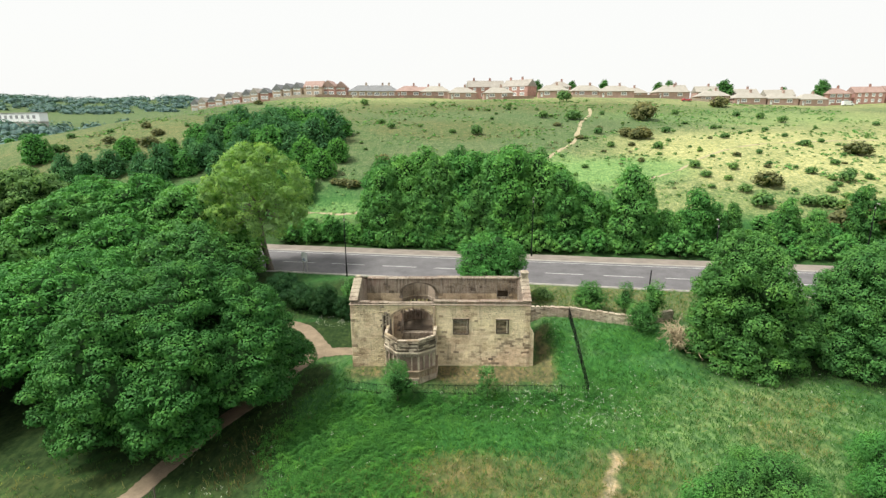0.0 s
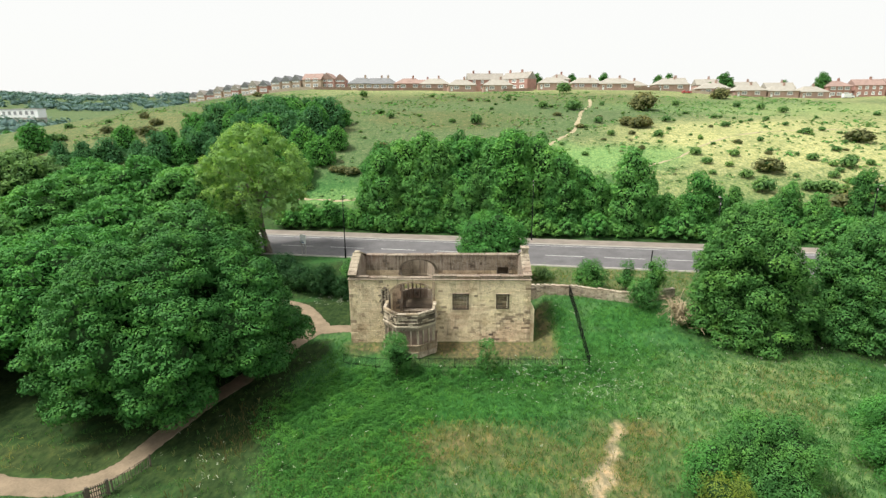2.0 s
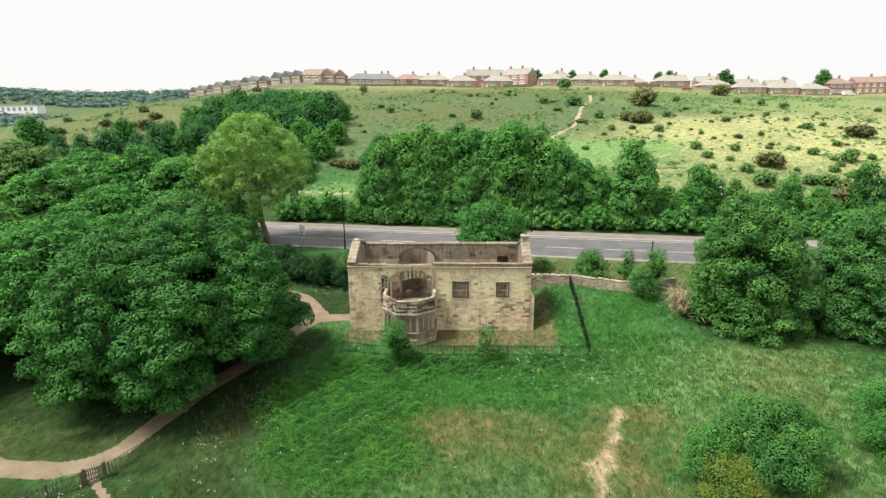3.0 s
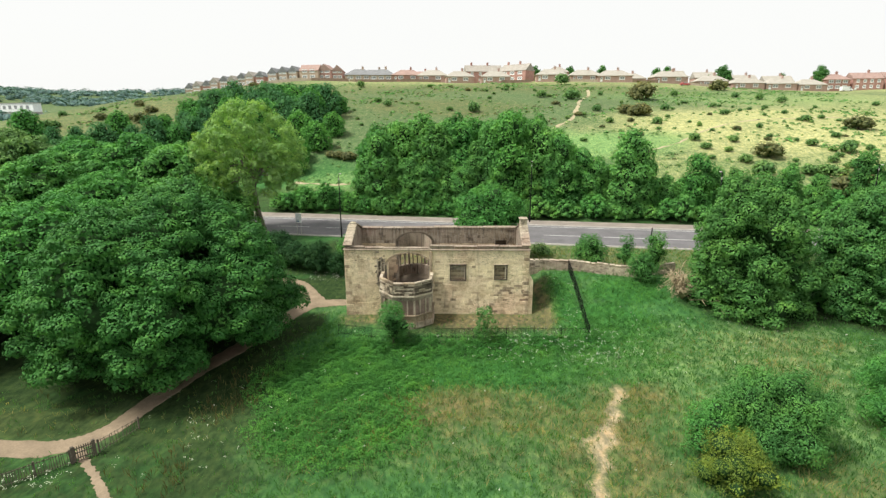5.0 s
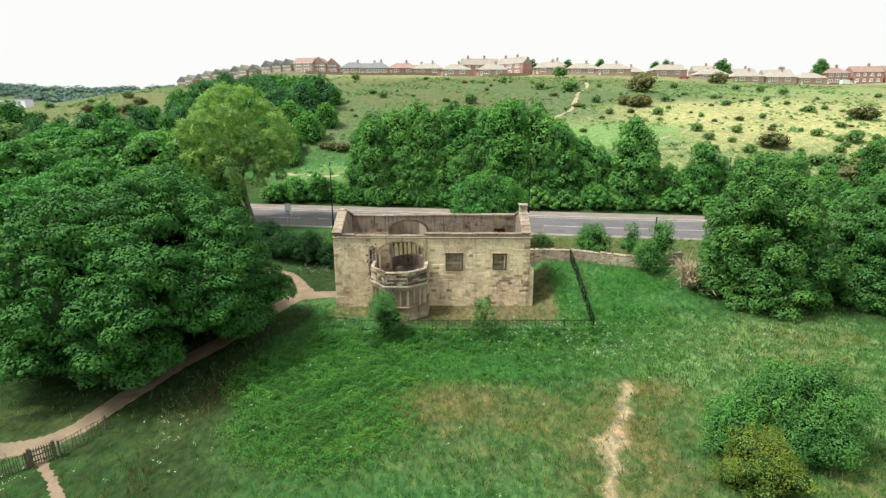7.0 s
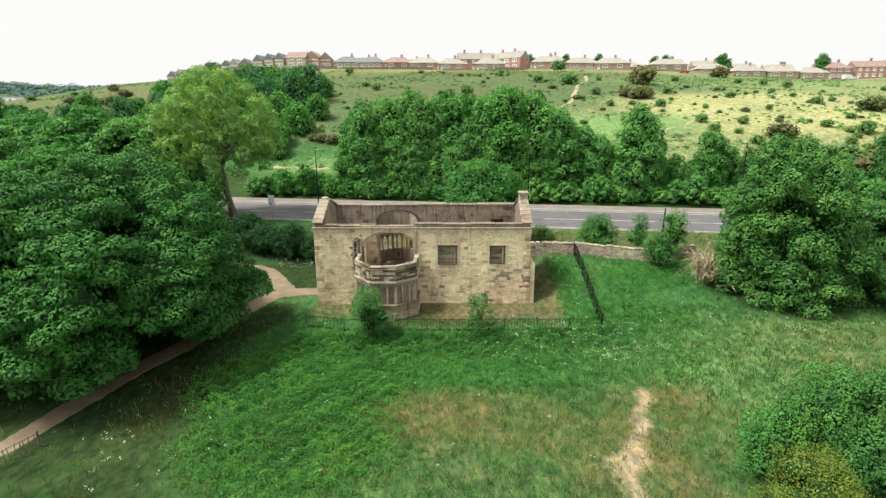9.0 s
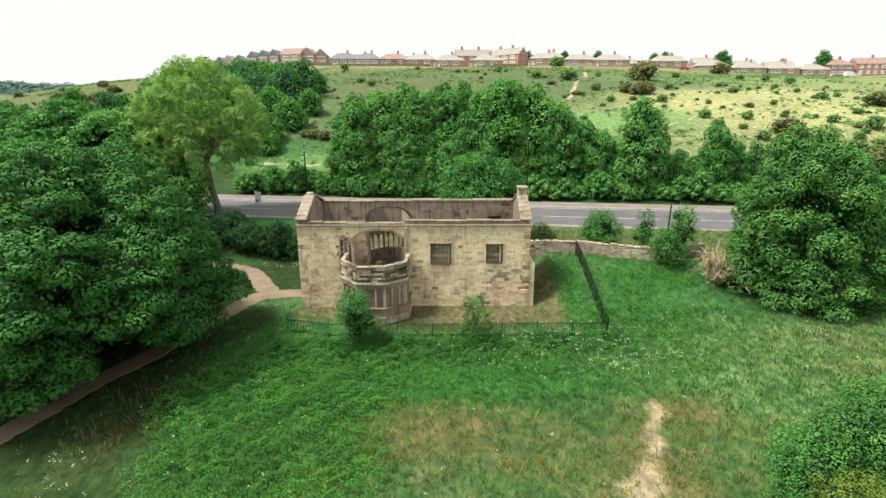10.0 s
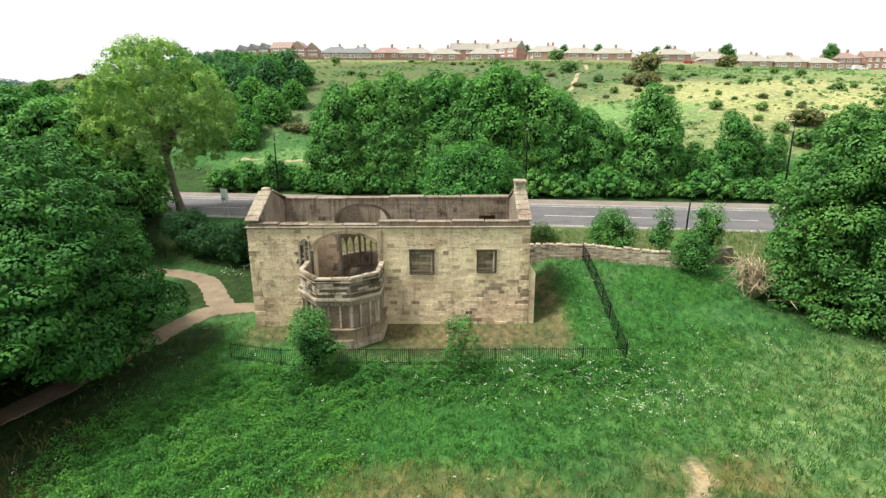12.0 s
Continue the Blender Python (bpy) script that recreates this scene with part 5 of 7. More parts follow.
# shrubs by the boundary wall and behind the chapel
for x, y, r, h, mat, label in ((18.9, 11.0, 1.75, 4.2, LEAF_DARK, "bushy green shrub behind the boundary wall"), (23.2, 10.6, 1.0, 3.9, LEAF_DARK, "slim upright green shrub behind the boundary wall"),
                               (23.3, 5.2, 1.3, 3.7, LEAF_DARK, "dense dark green shrub against the boundary wall"), (25.7, 7.6, 1.15, 5.0, LEAF_DARK, "dense dark green shrub against the boundary wall"),
                               (-17.0, 15.4, 2.2, 4.0, LEAF_HOLLY, "rounded green shrub beside the verge"), (-20.8, 17.0, 2.1, 3.3, LEAF_HOLLY, "rounded dark shrub beside the verge"),
                               (-14.2, 14.6, 1.5, 2.6, LEAF_HOLLY, "low dark shrub behind the chapel"), (-12.4, 17.6, 1.9, 3.2, LEAF_DARK, "leafy shrub behind the chapel"), (-23.6, 19.6, 2.2, 3.4, LEAF_HOLLY, "rounded dark shrub beside the verge"),
                               (13.5, 15.5, 1.2, 1.5, LEAF_OLIVE, "low scrubby growth on the verge"), (10.5, 16.0, 1.4, 1.4, LEAF_OLIVE, "low scrubby growth on the verge")):
    k = int(abs(x) * 10 + y)
    make_tree("shrub", (x, y), label, "shrub", clustered(dome(r * 0.95, -0.1, h, 12, r * 0.42, k, skirt=True), 0.3, 2.6, k, 1.1, -0.7), 0.15, 46, 1, mat, k, (h * 0.3, 0.07), "", 5, core=0.9, spread=0.16, ragged=0.3, low=-0.7, hull=False)


def dead_shrub(x, y, seed):
    ob = thing("dead_shrub", (x, y, on_land(x, y)), "bleached leafless dead shrub at the meadow's edge", "shrub")
    rng = random.Random(seed)
    for i in range(140):
        a, reach, h = rng.uniform(0, 6.28), rng.uniform(0.6, 2.5), rng.uniform(1.0, 4.0)
        end = Vector((math.cos(a) * reach, math.sin(a) * reach, h))
        mid = end * 0.55 + Vector((rng.uniform(-0.5, 0.5), rng.uniform(-0.5, 0.5), rng.uniform(0.3, 1.2)))
        end.z *= rng.uniform(0.3, 0.95)
        pieces = [tube([(0, 0, 0), mid * 0.5 + Vector((0, 0, 0.15)), mid, end], [0.065, 0.05, 0.036, 0.014], 5)]
        for k in range(4):
            s = mid.lerp(end, rng.random())
            pieces.append(tube([s, s + Vector((rng.uniform(-0.45, 0.45), rng.uniform(-0.45, 0.45), rng.uniform(-0.1, 0.5)))], [0.018, 0.007], 4))
        v, f = joined(pieces)
        part("branch", mesh_of("branch", v, f, [DEADWOOD], smooth=True), DEADWOOD, ob)
    return ob


dead_shrub(26.6, 1.4, 5)
ob = thing("fallen_branch", (28.6, -0.6, on_land(28.6, -0.6) + 0.15), "bleached fallen branch lying in the grass", "branch")
v, f = joined([tube([(-1.6, 1.0, 0.5), (-0.6, 0.5, 0.75), (0.3, 0.1, 0.6), (0.8, -0.8, 0.2), (0.9, -1.5, -0.1)], [0.05, 0.09, 0.09, 0.07, 0.04], 7),
               tube([(0.3, 0.1, 0.6), (1.0, 0.4, 0.7), (1.4, 0.1, 0.4)], [0.06, 0.05, 0.02], 6), tube([(-0.6, 0.5, 0.75), (-0.9, -0.3, 0.9), (-0.7, -0.8, 0.5)], [0.06, 0.04, 0.02], 6)])
part("branch", mesh_of("branch", v, f, [DEADWOOD], smooth=True), DEADWOOD, ob)

# bushes dotted over the hillside
# the pale leaf colour stands in for haze over these distant bushes
hill_dark = make_tree("hill_bush", (-23.7, 116.0), "green hawthorn bush on the grassy hillside", "bush", dome(1.0, 0.0, 1.6, 26, 0.30, 81, skirt=True), 0.23, 12, 1, LEAF_PALE, 81, (0.4, 0.05), "bushes on the hillside", 3, spread=0.12)
hill_rust = make_tree("hill_bush", (52.8, 101.9), "brownish gorse bush on the grassy hillside", "bush", dome(1.0, 0.0, 1.35, 26, 0.30, 82, skirt=True), 0.23, 12, 1, LEAF_RUST, 82, (0.4, 0.05), "bushes on the hillside", 3, spread=0.12)
HIGH_BUSHES = [(40.8, 132.1, 2.89), (53.0, 143.0, 1.02), (43.2, 108.2, 1.52), (64.0, 110.5, 1.53), (81.2, 148.3, 1.45), (75.6, 125.9, 0.93), (60.2, 97.8, 0.79), (43.8, 95.3, 1.09), (55.1, 91.3, 1.36), (81.1, 117.0, 1.06), (76.5, 99.8, 1.43), (103.8, 148.9, 1.45), (109.5, 143.5, 1.62), (112.2, 134.5, 1.74), (93.9, 111.4, 1.02), (88.5, 109.6, 0.84), (84.2, 106.7, 0.66), (94.4, 102.0, 0.96), (86.8, 98.0, 0.63), (63.1, 90.1, 0.6), (63.9, 85.7, 0.73), (92.4, 91.9, 0.9), (93.7, 90.9, 1.49), (100.7, 95.7, 0.92), (53.7, 85.7, 0.73), (140.4, 130.0, 1.31)]
LOW_BUSHES = [(58.1, 74.7, 1.35), (65.1, 81.1, 0.7), (66.4, 73.1, 1.33), (58.3, 68.9, 1.29), (62.6, 67.1, 1.02), (77.2, 82.5, 0.85), (81.7, 68.6, 1.28), (90.0, 73.4, 1.19), (83.9, 64.8, 0.99), (86.1, 63.5, 1.84), (63.3, 60.7, 1.57), (63.5, 54.3, 2.29), (72.4, 54.1, 1.6), (75.5, 53.4, 1.93), (77.6, 51.8, 1.67), (83.2, 61.7, 0.97), (91.2, 64.0, 0.98), (57.1, 63.0, 0.86), (33.0, 78.7, 0.98), (80.2, 72.1, 0.66), (80.5, 59.3, 1.19), (82.0, 56.3, 1.16), (89.4, 66.8, 1.25)]
MID_BUSHES = [(-38.5, 174.5, 1.89), (-24.7, 127.1, 1.51), (-9.2, 163.0, 1.12), (-0.3, 113.1, 1.22), (7.1, 111.9, 2.07), (40.4, 132.3, 2.3), (20.7, 157.1, 1.3), (30.5, 133.7, 1.74), (33.7, 135.9, 0.98), (8.5, 149.8, 0.85), (12.5, 145.7, 0.94), (14.7, 137.7, 0.8), (20.0, 149.1, 1.06), (22.7, 151.1, 0.85), (12.7, 130.0, 0.77), (-117.5, 125.7, 1.15), (-128.9, 122.0, 1.51), (-90.6, 126.3, 1.15), (-113.5, 127.5, 0.48), (-114.6, 109.0, 0.53), (-122.3, 105.8, 1.9), (-119.9, 106.2, 1.73), (-84.9, 104.1, 1.69), (126, 222, 2.5), (47.1, 185.7, 3.2)]
RUST_BUSHES = [(64.3, 132.4, 4.23), (50.6, 105.0, 2.14), (54.3, 102.6, 2.93), (49.4, 95.3, 0.93), (72.3, 99.1, 0.63), (74.4, 73.2, 0.79), (100.8, 81.7, 3.08), (69.4, 63.5, 2.84), (47.5, 81.0, 0.85), (-18.5, 87.6, 1.79), (-26.3, 73.1, 1.76), (-23.4, 71.8, 1.75), (-28.6, 74.1, 1.23), (-106.1, 128.0, 1.55), (-95.6, 116.4, 2.0), (-109.1, 111.8, 1.96), (-91.8, 104.5, 2.55), (-98.0, 108.6, 1.4), (110.6, 177.4, 3.6), (-87, 182.5, 1.9)]
for x, y, s in HIGH_BUSHES + LOW_BUSHES + MID_BUSHES:
    copy_at(hill_dark, x, y, s * 0.88, rng.uniform(0, 360), rng.uniform(0.75, 1.1))
for x, y, s in RUST_BUSHES:
    copy_at(hill_rust, x, y, s, rng.uniform(0, 360), rng.uniform(0.75, 1.0))
hill_dark.matrix_basis = pose(-20, 118, on_land(-20, 118)) @ Matrix.Diagonal((1.2, 1.2, 1.2, 1))
hill_rust.matrix_basis = hill_rust.matrix_basis @ Matrix.Diagonal((2.3, 2.3, 2.0, 1))
for i in range(80):
    x, y = rng.uniform(25, 150), rng.uniform(58, 130)
    if i > 50:
        x, y = rng.uniform(-60, 40), rng.uniform(70, 170)
    copy_at(hill_dark if rng.random() < 0.8 else hill_rust, x, y, rng.uniform(0.25, 0.6), rng.uniform(0, 360), rng.uniform(0.7, 1.1))
for x, y, s in ((75, 44.5, 1.7), (77, 44, 1.9), (79.5, 43.6, 1.8), (82, 43, 2.0), (69.5, 38.5, 1.5), (64, 39.5, 1.6), (61.5, 41, 1.4)):
    copy_at(hill_rust if x > 74 else hedge[0], x, y, s if x > 74 else s * 0.5, rng.uniform(0, 360))
for i in range(90):      # scrub along the foot of the hill
    x = rng.uniform(26, 95)
    copy_at(hedge[rng.random() < 0.5], x, 47 - 0.15 * x + rng.uniform(0, 11), rng.uniform(0.4, 0.85), rng.uniform(0, 360), rng.uniform(0.7, 1.0))
for i in range(44):      # scrub in the valley on the far left
    t = 0.35 + 0.65 * rng.random()
    copy_at((upper, upper2)[i % 2], -115 - 190 * t + rng.uniform(-15, 15), 150 + 190 * t + rng.uniform(-60, 40), rng.uniform(0.35, 0.8), rng.uniform(0, 360), rng.uniform(0.6, 0.9))
for x, y, s in ((-150, 95, 0.9), (-140, 92, 0.7), (-104, 84, 0.8), (-99, 78, 0.7), (-122, 76, 1.0), (-112, 70, 0.9), (-90, 66, 0.8)):
    copy_at(upper, x, y, s, rng.uniform(0, 360), 1.1)
for x, y, s in ((183, 226, 1.2), (105, 234, 0.9), (111, 236, 1.0), (78, 238, 0.9), (138, 232, 1.15), (142, 236, 0.9), (60, 232, 0.8), (43, 240, 0.9), (126, 222, 0.6), (170, 236, 0.9)):
    copy_at(protos[2], x, y, s * 0.8, rng.uniform(0, 360), 0.8)


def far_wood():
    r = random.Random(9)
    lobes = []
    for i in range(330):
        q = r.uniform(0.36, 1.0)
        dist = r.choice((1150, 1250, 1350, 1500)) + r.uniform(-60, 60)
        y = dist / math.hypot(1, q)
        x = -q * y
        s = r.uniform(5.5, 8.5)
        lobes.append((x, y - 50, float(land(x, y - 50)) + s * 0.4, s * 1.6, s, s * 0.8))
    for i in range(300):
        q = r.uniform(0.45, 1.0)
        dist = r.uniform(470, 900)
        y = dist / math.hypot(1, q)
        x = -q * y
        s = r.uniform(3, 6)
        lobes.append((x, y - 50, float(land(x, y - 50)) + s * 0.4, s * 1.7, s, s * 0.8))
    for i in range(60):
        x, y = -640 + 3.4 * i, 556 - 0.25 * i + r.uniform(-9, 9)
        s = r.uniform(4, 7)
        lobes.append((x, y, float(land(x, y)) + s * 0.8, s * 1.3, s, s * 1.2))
    me = foliage("distant_wood", lobes, 3.4, 0.03, 4, LEAF_FAR_HAZE, 5, core=0, spread=1.6, up=1.2)
    tagged(new("distant_wood", me), "blue-green woods on the far ridge, tinted for haze", "wood", "", "stuff")


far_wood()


def scrub(name, n, seed, box, size, leaf, mat, label, patchy=0.5):
    """Low tufts strewn over the hillside in drifts: eight to fourteen leaves each."""
    g = np.random.default_rng(seed)
    x0, x1, y0, y1 = box
    X, Y = g.uniform(x0, x1, n), g.uniform(y0, y1, n)
    drift = np.sin(X * 0.13 + 2 * np.sin(Y * 0.09)) * np.sin(Y * 0.17 + 1.5 * np.sin(X * 0.07)) + g.normal(scale=0.35, size=n)
    keep = (drift > patchy) & (road_v(X, Y) > 52)
    X, Y = X[keep], Y[keep]
    per = 12
    s = np.repeat(g.uniform(0.35, 1.0, len(X)) * size, per)
    m = len(X) * per
    d = g.normal(size=(m, 3))
    d[:, 2] = np.abs(d[:, 2])
    d /= np.linalg.norm(d, axis=1)[:, None]
    base = np.repeat(np.stack([X, Y, np.array([on_land(a, b) for a, b in zip(X, Y)])], 1), per, 0)
    p = base + d * s[:, None] * np.array((1.0, 1.0, 0.75))
    nrm = d + np.array((0, 0, 0.4)) + g.normal(scale=0.2, size=(m, 3))
    nrm /= np.linalg.norm(nrm, axis=1)[:, None]
    t = g.normal(size=(m, 3))
    t -= (t * nrm).sum(1)[:, None] * nrm
    t /= np.linalg.norm(t, axis=1)[:, None]
    b = np.cross(nrm, t)
    w = (leaf * g.uniform(0.7, 1.4, m) * s / size)[:, None]
    quad = np.stack([p - t * w, p + b * w * 0.7, p + t * w, p - b * w * 0.7], 1).reshape(-1, 3)
    me = quads_mesh(name, quad, np.arange(4 * m).reshape(-1, 4), [mat])
    tagged(new(name, me), label, "scrub", "", "stuff")


scrub("bramble_scrub", 2200, 21, (-130, 150, 55, 190), 0.75, 0.34, LEAF_WOOD, "low green bramble scrub dotted over the hillside", 0.55)
scrub("grass_tussock", 9000, 22, (-130, 150, 52, 190), 0.55, 0.30, LEAF_OLIVE, "pale green grass tussocks over the hillside", 0.15)
scrub("dry_bracken", 1600, 23, (-130, 60, 62, 170), 0.6, 0.30, LEAF_RUST, "brown dry bracken on the slope", 0.5)


# ---------------- boundary wall, fences and street furniture ----------------
def boundary_wall():
    ob = thing("boundary_wall", (0, 0, 0), "low rough stone boundary wall along the verge", "wall")
    line = [(10.0, 9.9), (13.0, 9.7), (15.9, 9.3), (19.0, 8.1), (22.2, 6.9), (24.0, 6.6), (28.5, 8.8)]
    pts = curve_through(line, 5)
    r = random.Random(4)
    pieces, body = [], []
    for i, (p, q) in enumerate(zip(pts[:-1], pts[1:])):
        p, q = Vector((*p, 0)), Vector((*q, 0))
        d = (q - p).normalized()
        n = Vector((d.y, -d.x, 0))
        z0 = min(on_land(p.x, p.y), on_land(q.x, q.y)) - 0.3
        top0, top1 = [3.42 + 0.05 * math.sin(k * 1.3) - 0.006 * abs(k - 12) for k in (i, i + 1)]
        v = [tuple(a + n * s + Vector((0, 0, z))) for a, top in ((p, top0), (q, top1)) for s, z in ((0.22, z0), (0.17, top), (-0.17, top), (-0.22, z0))]
        body.append((v, [(0, 4, 5, 1), (1, 5, 6, 2), (2, 6, 7, 3), (3, 7, 4, 0), (3, 2, 1, 0), (4, 5, 6, 7)]))
        length = (q - p).length
        for a, b, c, e in courses(0, length, z0 + 0.1, min(top0, top1) - 0.02, 100 + i, 0.17):
            w, f = stone_geo(b - a, e - c, 0.05 * r.uniform(0.4, 1.5))
            pieces.append(([tuple(p + d * ((a + b) / 2 + k[0]) + n * (0.2 - k[1]) + Vector((0, 0, (c + e) / 2 + k[2]))) for k in w], f))
        u = 0.0
        while u < length - 0.15:
            w = min(r.uniform(0.35, 0.7), length - u)
            bm = box_bm((-w / 2 + 0.012, -0.25, 0, w / 2 - 0.012, 0.25, r.uniform(0.11, 0.2)), bevel=0.035)
            c = p + d * (u + w / 2)
            t = (u + w / 2) / length
            bmesh.ops.transform(bm, matrix=Matrix.Translation((c.x, c.y, top0 + (top1 - top0) * t - 0.01)) @ Matrix.Rotation(math.atan2(d.y, d.x), 4, "Z"), verts=bm.verts[:])
            part("coping_stone", bm, STONE_WALL, ob)
            u += w
    v, f = joined(body)
    part("wall_core", mesh_of("wall_core", v, f, [STONE_WALL]), STONE_WALL, ob)
    v, f = joined(pieces)
    part("facing_stone", mesh_of("facing_stone", v, f, [STONE_WALL]), STONE_WALL, ob, "", "stuff")


boundary_wall()


def picket_mesh(height, w, t, point):
    v = [(-w, -t, 0), (w, -t, 0), (w, t, 0), (-w, t, 0), (-w, -t, height), (w, -t, height), (w, t, height), (-w, t, height), (0, 0, height + point)]
    f = [(0, 1, 5, 4), (1, 2, 6, 5), (2, 3, 7, 6), (3, 0, 4, 7), (4, 5, 8), (5, 6, 8), (6, 7, 8), (7, 4, 8)]
    return v, f


def fence(name, label, line, height, step, mat, post_every, size=0.011, post=0.045, rails=(0.15, 0.92), lean=0.0, seed=0):
    """A paling fence along a line: each picket, post and rail on its own."""
    ob = thing(name, (0, 0, 0), label, "fence")
    r = random.Random(seed)
    pm = mesh_of("picket", *picket_mesh(height, size, size, 0.06), [mat])
    qm = mesh_of("post", *picket_mesh(height + 0.12, post, post, 0.03), [mat])
    pts = [Vector((*p, 0)) for p in line]
    for p, q in zip(pts[:-1], pts[1:]):
        d = (q - p).normalized()
        length = (q - p).length
        turn = math.degrees(math.atan2(d.y, d.x))
        for i in range(int(length / step) + 1):
            c = p + d * (i * step)
            one = part("picket", pm, mat, ob)
            one.matrix_basis = pose(c.x, c.y, on_land(c.x, c.y) - 0.02, r.uniform(-lean, lean), r.uniform(-lean, lean), turn)
        n = max(1, round(length / post_every))
        for i in range(n + 1):
            c = p + d * (length * i / n)
            one = part("post", qm, mat, ob)
            one.matrix_basis = pose(c.x, c.y, on_land(c.x, c.y) - 0.05, r.uniform(-lean, lean) * 0.5, r.uniform(-lean, lean) * 0.5, turn)
            if i < n:
                e = p + d * (length * (i + 1) / n)
                for h in rails:
                    a = Vector((c.x, c.y, on_land(c.x, c.y) + h * height))
                    b = Vector((e.x, e.y, on_land(e.x, e.y) + h * height))
                    v, f = tube([a, b], [size * 1.5, size * 1.5], 4)
                    part("rail", mesh_of("rail", v, f, [mat]), mat, ob)
    return ob


fence("iron_railing", "low black iron railing in front of the chapel", [(-9.6, -4.9), (-6.2, -5.6), (14.9, -5.9)], 1.1, 0.125, IRON, 2.6, 0.011, 0.018, seed=1)
fence("iron_railing", "black iron railing climbing from the meadow to the wall", [(14.9, -5.9), (15.35, 1.0), (15.8, 8.9)], 1.4, 0.17, IRON, 2.6, 0.010, 0.028, seed=2)
fence("paling_fence", "weathered wooden paling fence beside the footpath", [(-31.5, -28.2), (-26.2, -26.1), (-23.3, -23.6)], 1.0, 0.14, WOOD_POST, 2.2, 0.018, 0.05, lean=4, seed=3)
fence("paling_fence", "weathered wooden paling fence beside the footpath", [(-22.3, -22.3), (-21.1, -19.7)], 0.95, 0.24, WOOD_POST, 2.4, 0.014, 0.045, lean=5, seed=4)
fence("wooden_gate", "small weathered wooden gate in the paling fence", [(-23.25, -23.45), (-22.4, -22.6)], 1.1, 0.13, WOOD_POST, 1.4, 0.026, 0.1, (0.2, 0.55, 0.85), seed=5)


def street_lamp(x, y, height, turn, label):
    ob = thing("street_lamp", (x, y, on_land(x, y)), label, "street lamp", "street lamps along the road", turn=turn)
    v, f = tube([(0, 0, -0.1), (0, 0, 0.02), (0, 0, 1.6), (0, 0, 1.65), (0, 0, height * 0.6), (0, 0, height)], [0.14, 0.14, 0.13, 0.095, 0.08, 0.06], 10)
    part("pole", mesh_of("pole", v, f, [IRON], smooth=True), IRON, ob)
    for z in (height - 0.7,):
        v, f = tube([(0, 0, z), (0, 0, z + 0.3)], [0.075, 0.075], 10)
        part("band", mesh_of("band", v, f, [KERB]), KERB, ob, "pale grey band")
    v, f = tube([(0, 0, height - 0.03), (0.05, 0, height + 0.12), (0.45, 0, height + 0.2)], [0.055, 0.05, 0.04], 8)
    arm = part("arm", mesh_of("arm", v, f, [IRON], smooth=True), IRON, ob)
    bm = box_bm((0.35, -0.12, height + 0.14, 0.95, 0.12, height + 0.25), bevel=0.05)
    part("lantern", bm, KERB, ob, "pale grey lantern head")
    return ob


street_lamp(-15.9, 26.1, 9.7, 80, "tall black street lamp on the near verge")
street_lamp(15.0, 38.4, 10.6, -98, "tall black street lamp against the hedge")
street_lamp(35.2, 13.4, 11.2, 80, "tall black street lamp on the near verge")
street_lamp(68.0, 31.0, 10.6, -98, "tall black street lamp against the scrub")

ob = thing("traffic_post", (29.4, 19.4, on_land(29.4, 19.4)), "short dark metal post on the road verge", "post")
v, f = tube([(0, 0, -0.1), (0.02, 0, 1.5), (0.08, 0, 3.0)], [0.085, 0.085, 0.08], 10)
part("post", mesh_of("post", v, f, [IRON], smooth=True), IRON, ob)
v, f = tube([(0.078, 0, 2.96), (0.082, 0, 3.06)], [0.1, 0.09], 10)
part("cap", mesh_of("cap", v, f, [IRON]), IRON, ob)

ob = thing("road_sign", (-22.9, 27.4, on_land(-22.9, 27.4)), "white board sign on two grey posts beside the road", "sign", turn=-28)
for x in (-0.4, 0.4):
    v, f = tube([(x, 0, -0.1), (x, 0, 3.5)], [0.045, 0.045], 8)
    part("post", mesh_of("post", v, f, [KERB]), KERB, ob)
part("board", box_bm((-0.62, -0.08, 2.1, 0.62, -0.045, 3.6), bevel=0.012), WHITE, ob, "white sign board")
BLUE = plain("blue_print", (0.10, 0.16, 0.30), 0.6)
for z0, z1, w in ((2.25, 2.42, 0.45), (2.55, 2.61, 0.35)):
    part("print_bar", box_bm((-w, -0.088, z0, w * 0.4, -0.079, z1)), BLUE, ob)


# ---------------- houses on the hilltop ----------------
BRICK = plain("red_brick", (0.41, 0.235, 0.20), 0.9, 0.22, 0.8)
BRICK_PALE = plain("buff_brick", (0.48, 0.37, 0.29), 0.9, 0.2, 0.8)
TILE_BROWN = plain("brown_roof_tile", (0.31, 0.285, 0.25), 0.85, 0.2, 0.7)
TILE_RED = plain("red_roof_tile", (0.31, 0.215, 0.185), 0.85, 0.2, 0.7)
TILE_GREY = plain("grey_roof_tile", (0.19, 0.195, 0.20), 0.8, 0.2, 0.7)
GLASS, gnt, gb = material("window_glass", 0.08, 0.6)
gb.inputs["Base Color"].default_value = (0.28, 0.29, 0.30, 1)


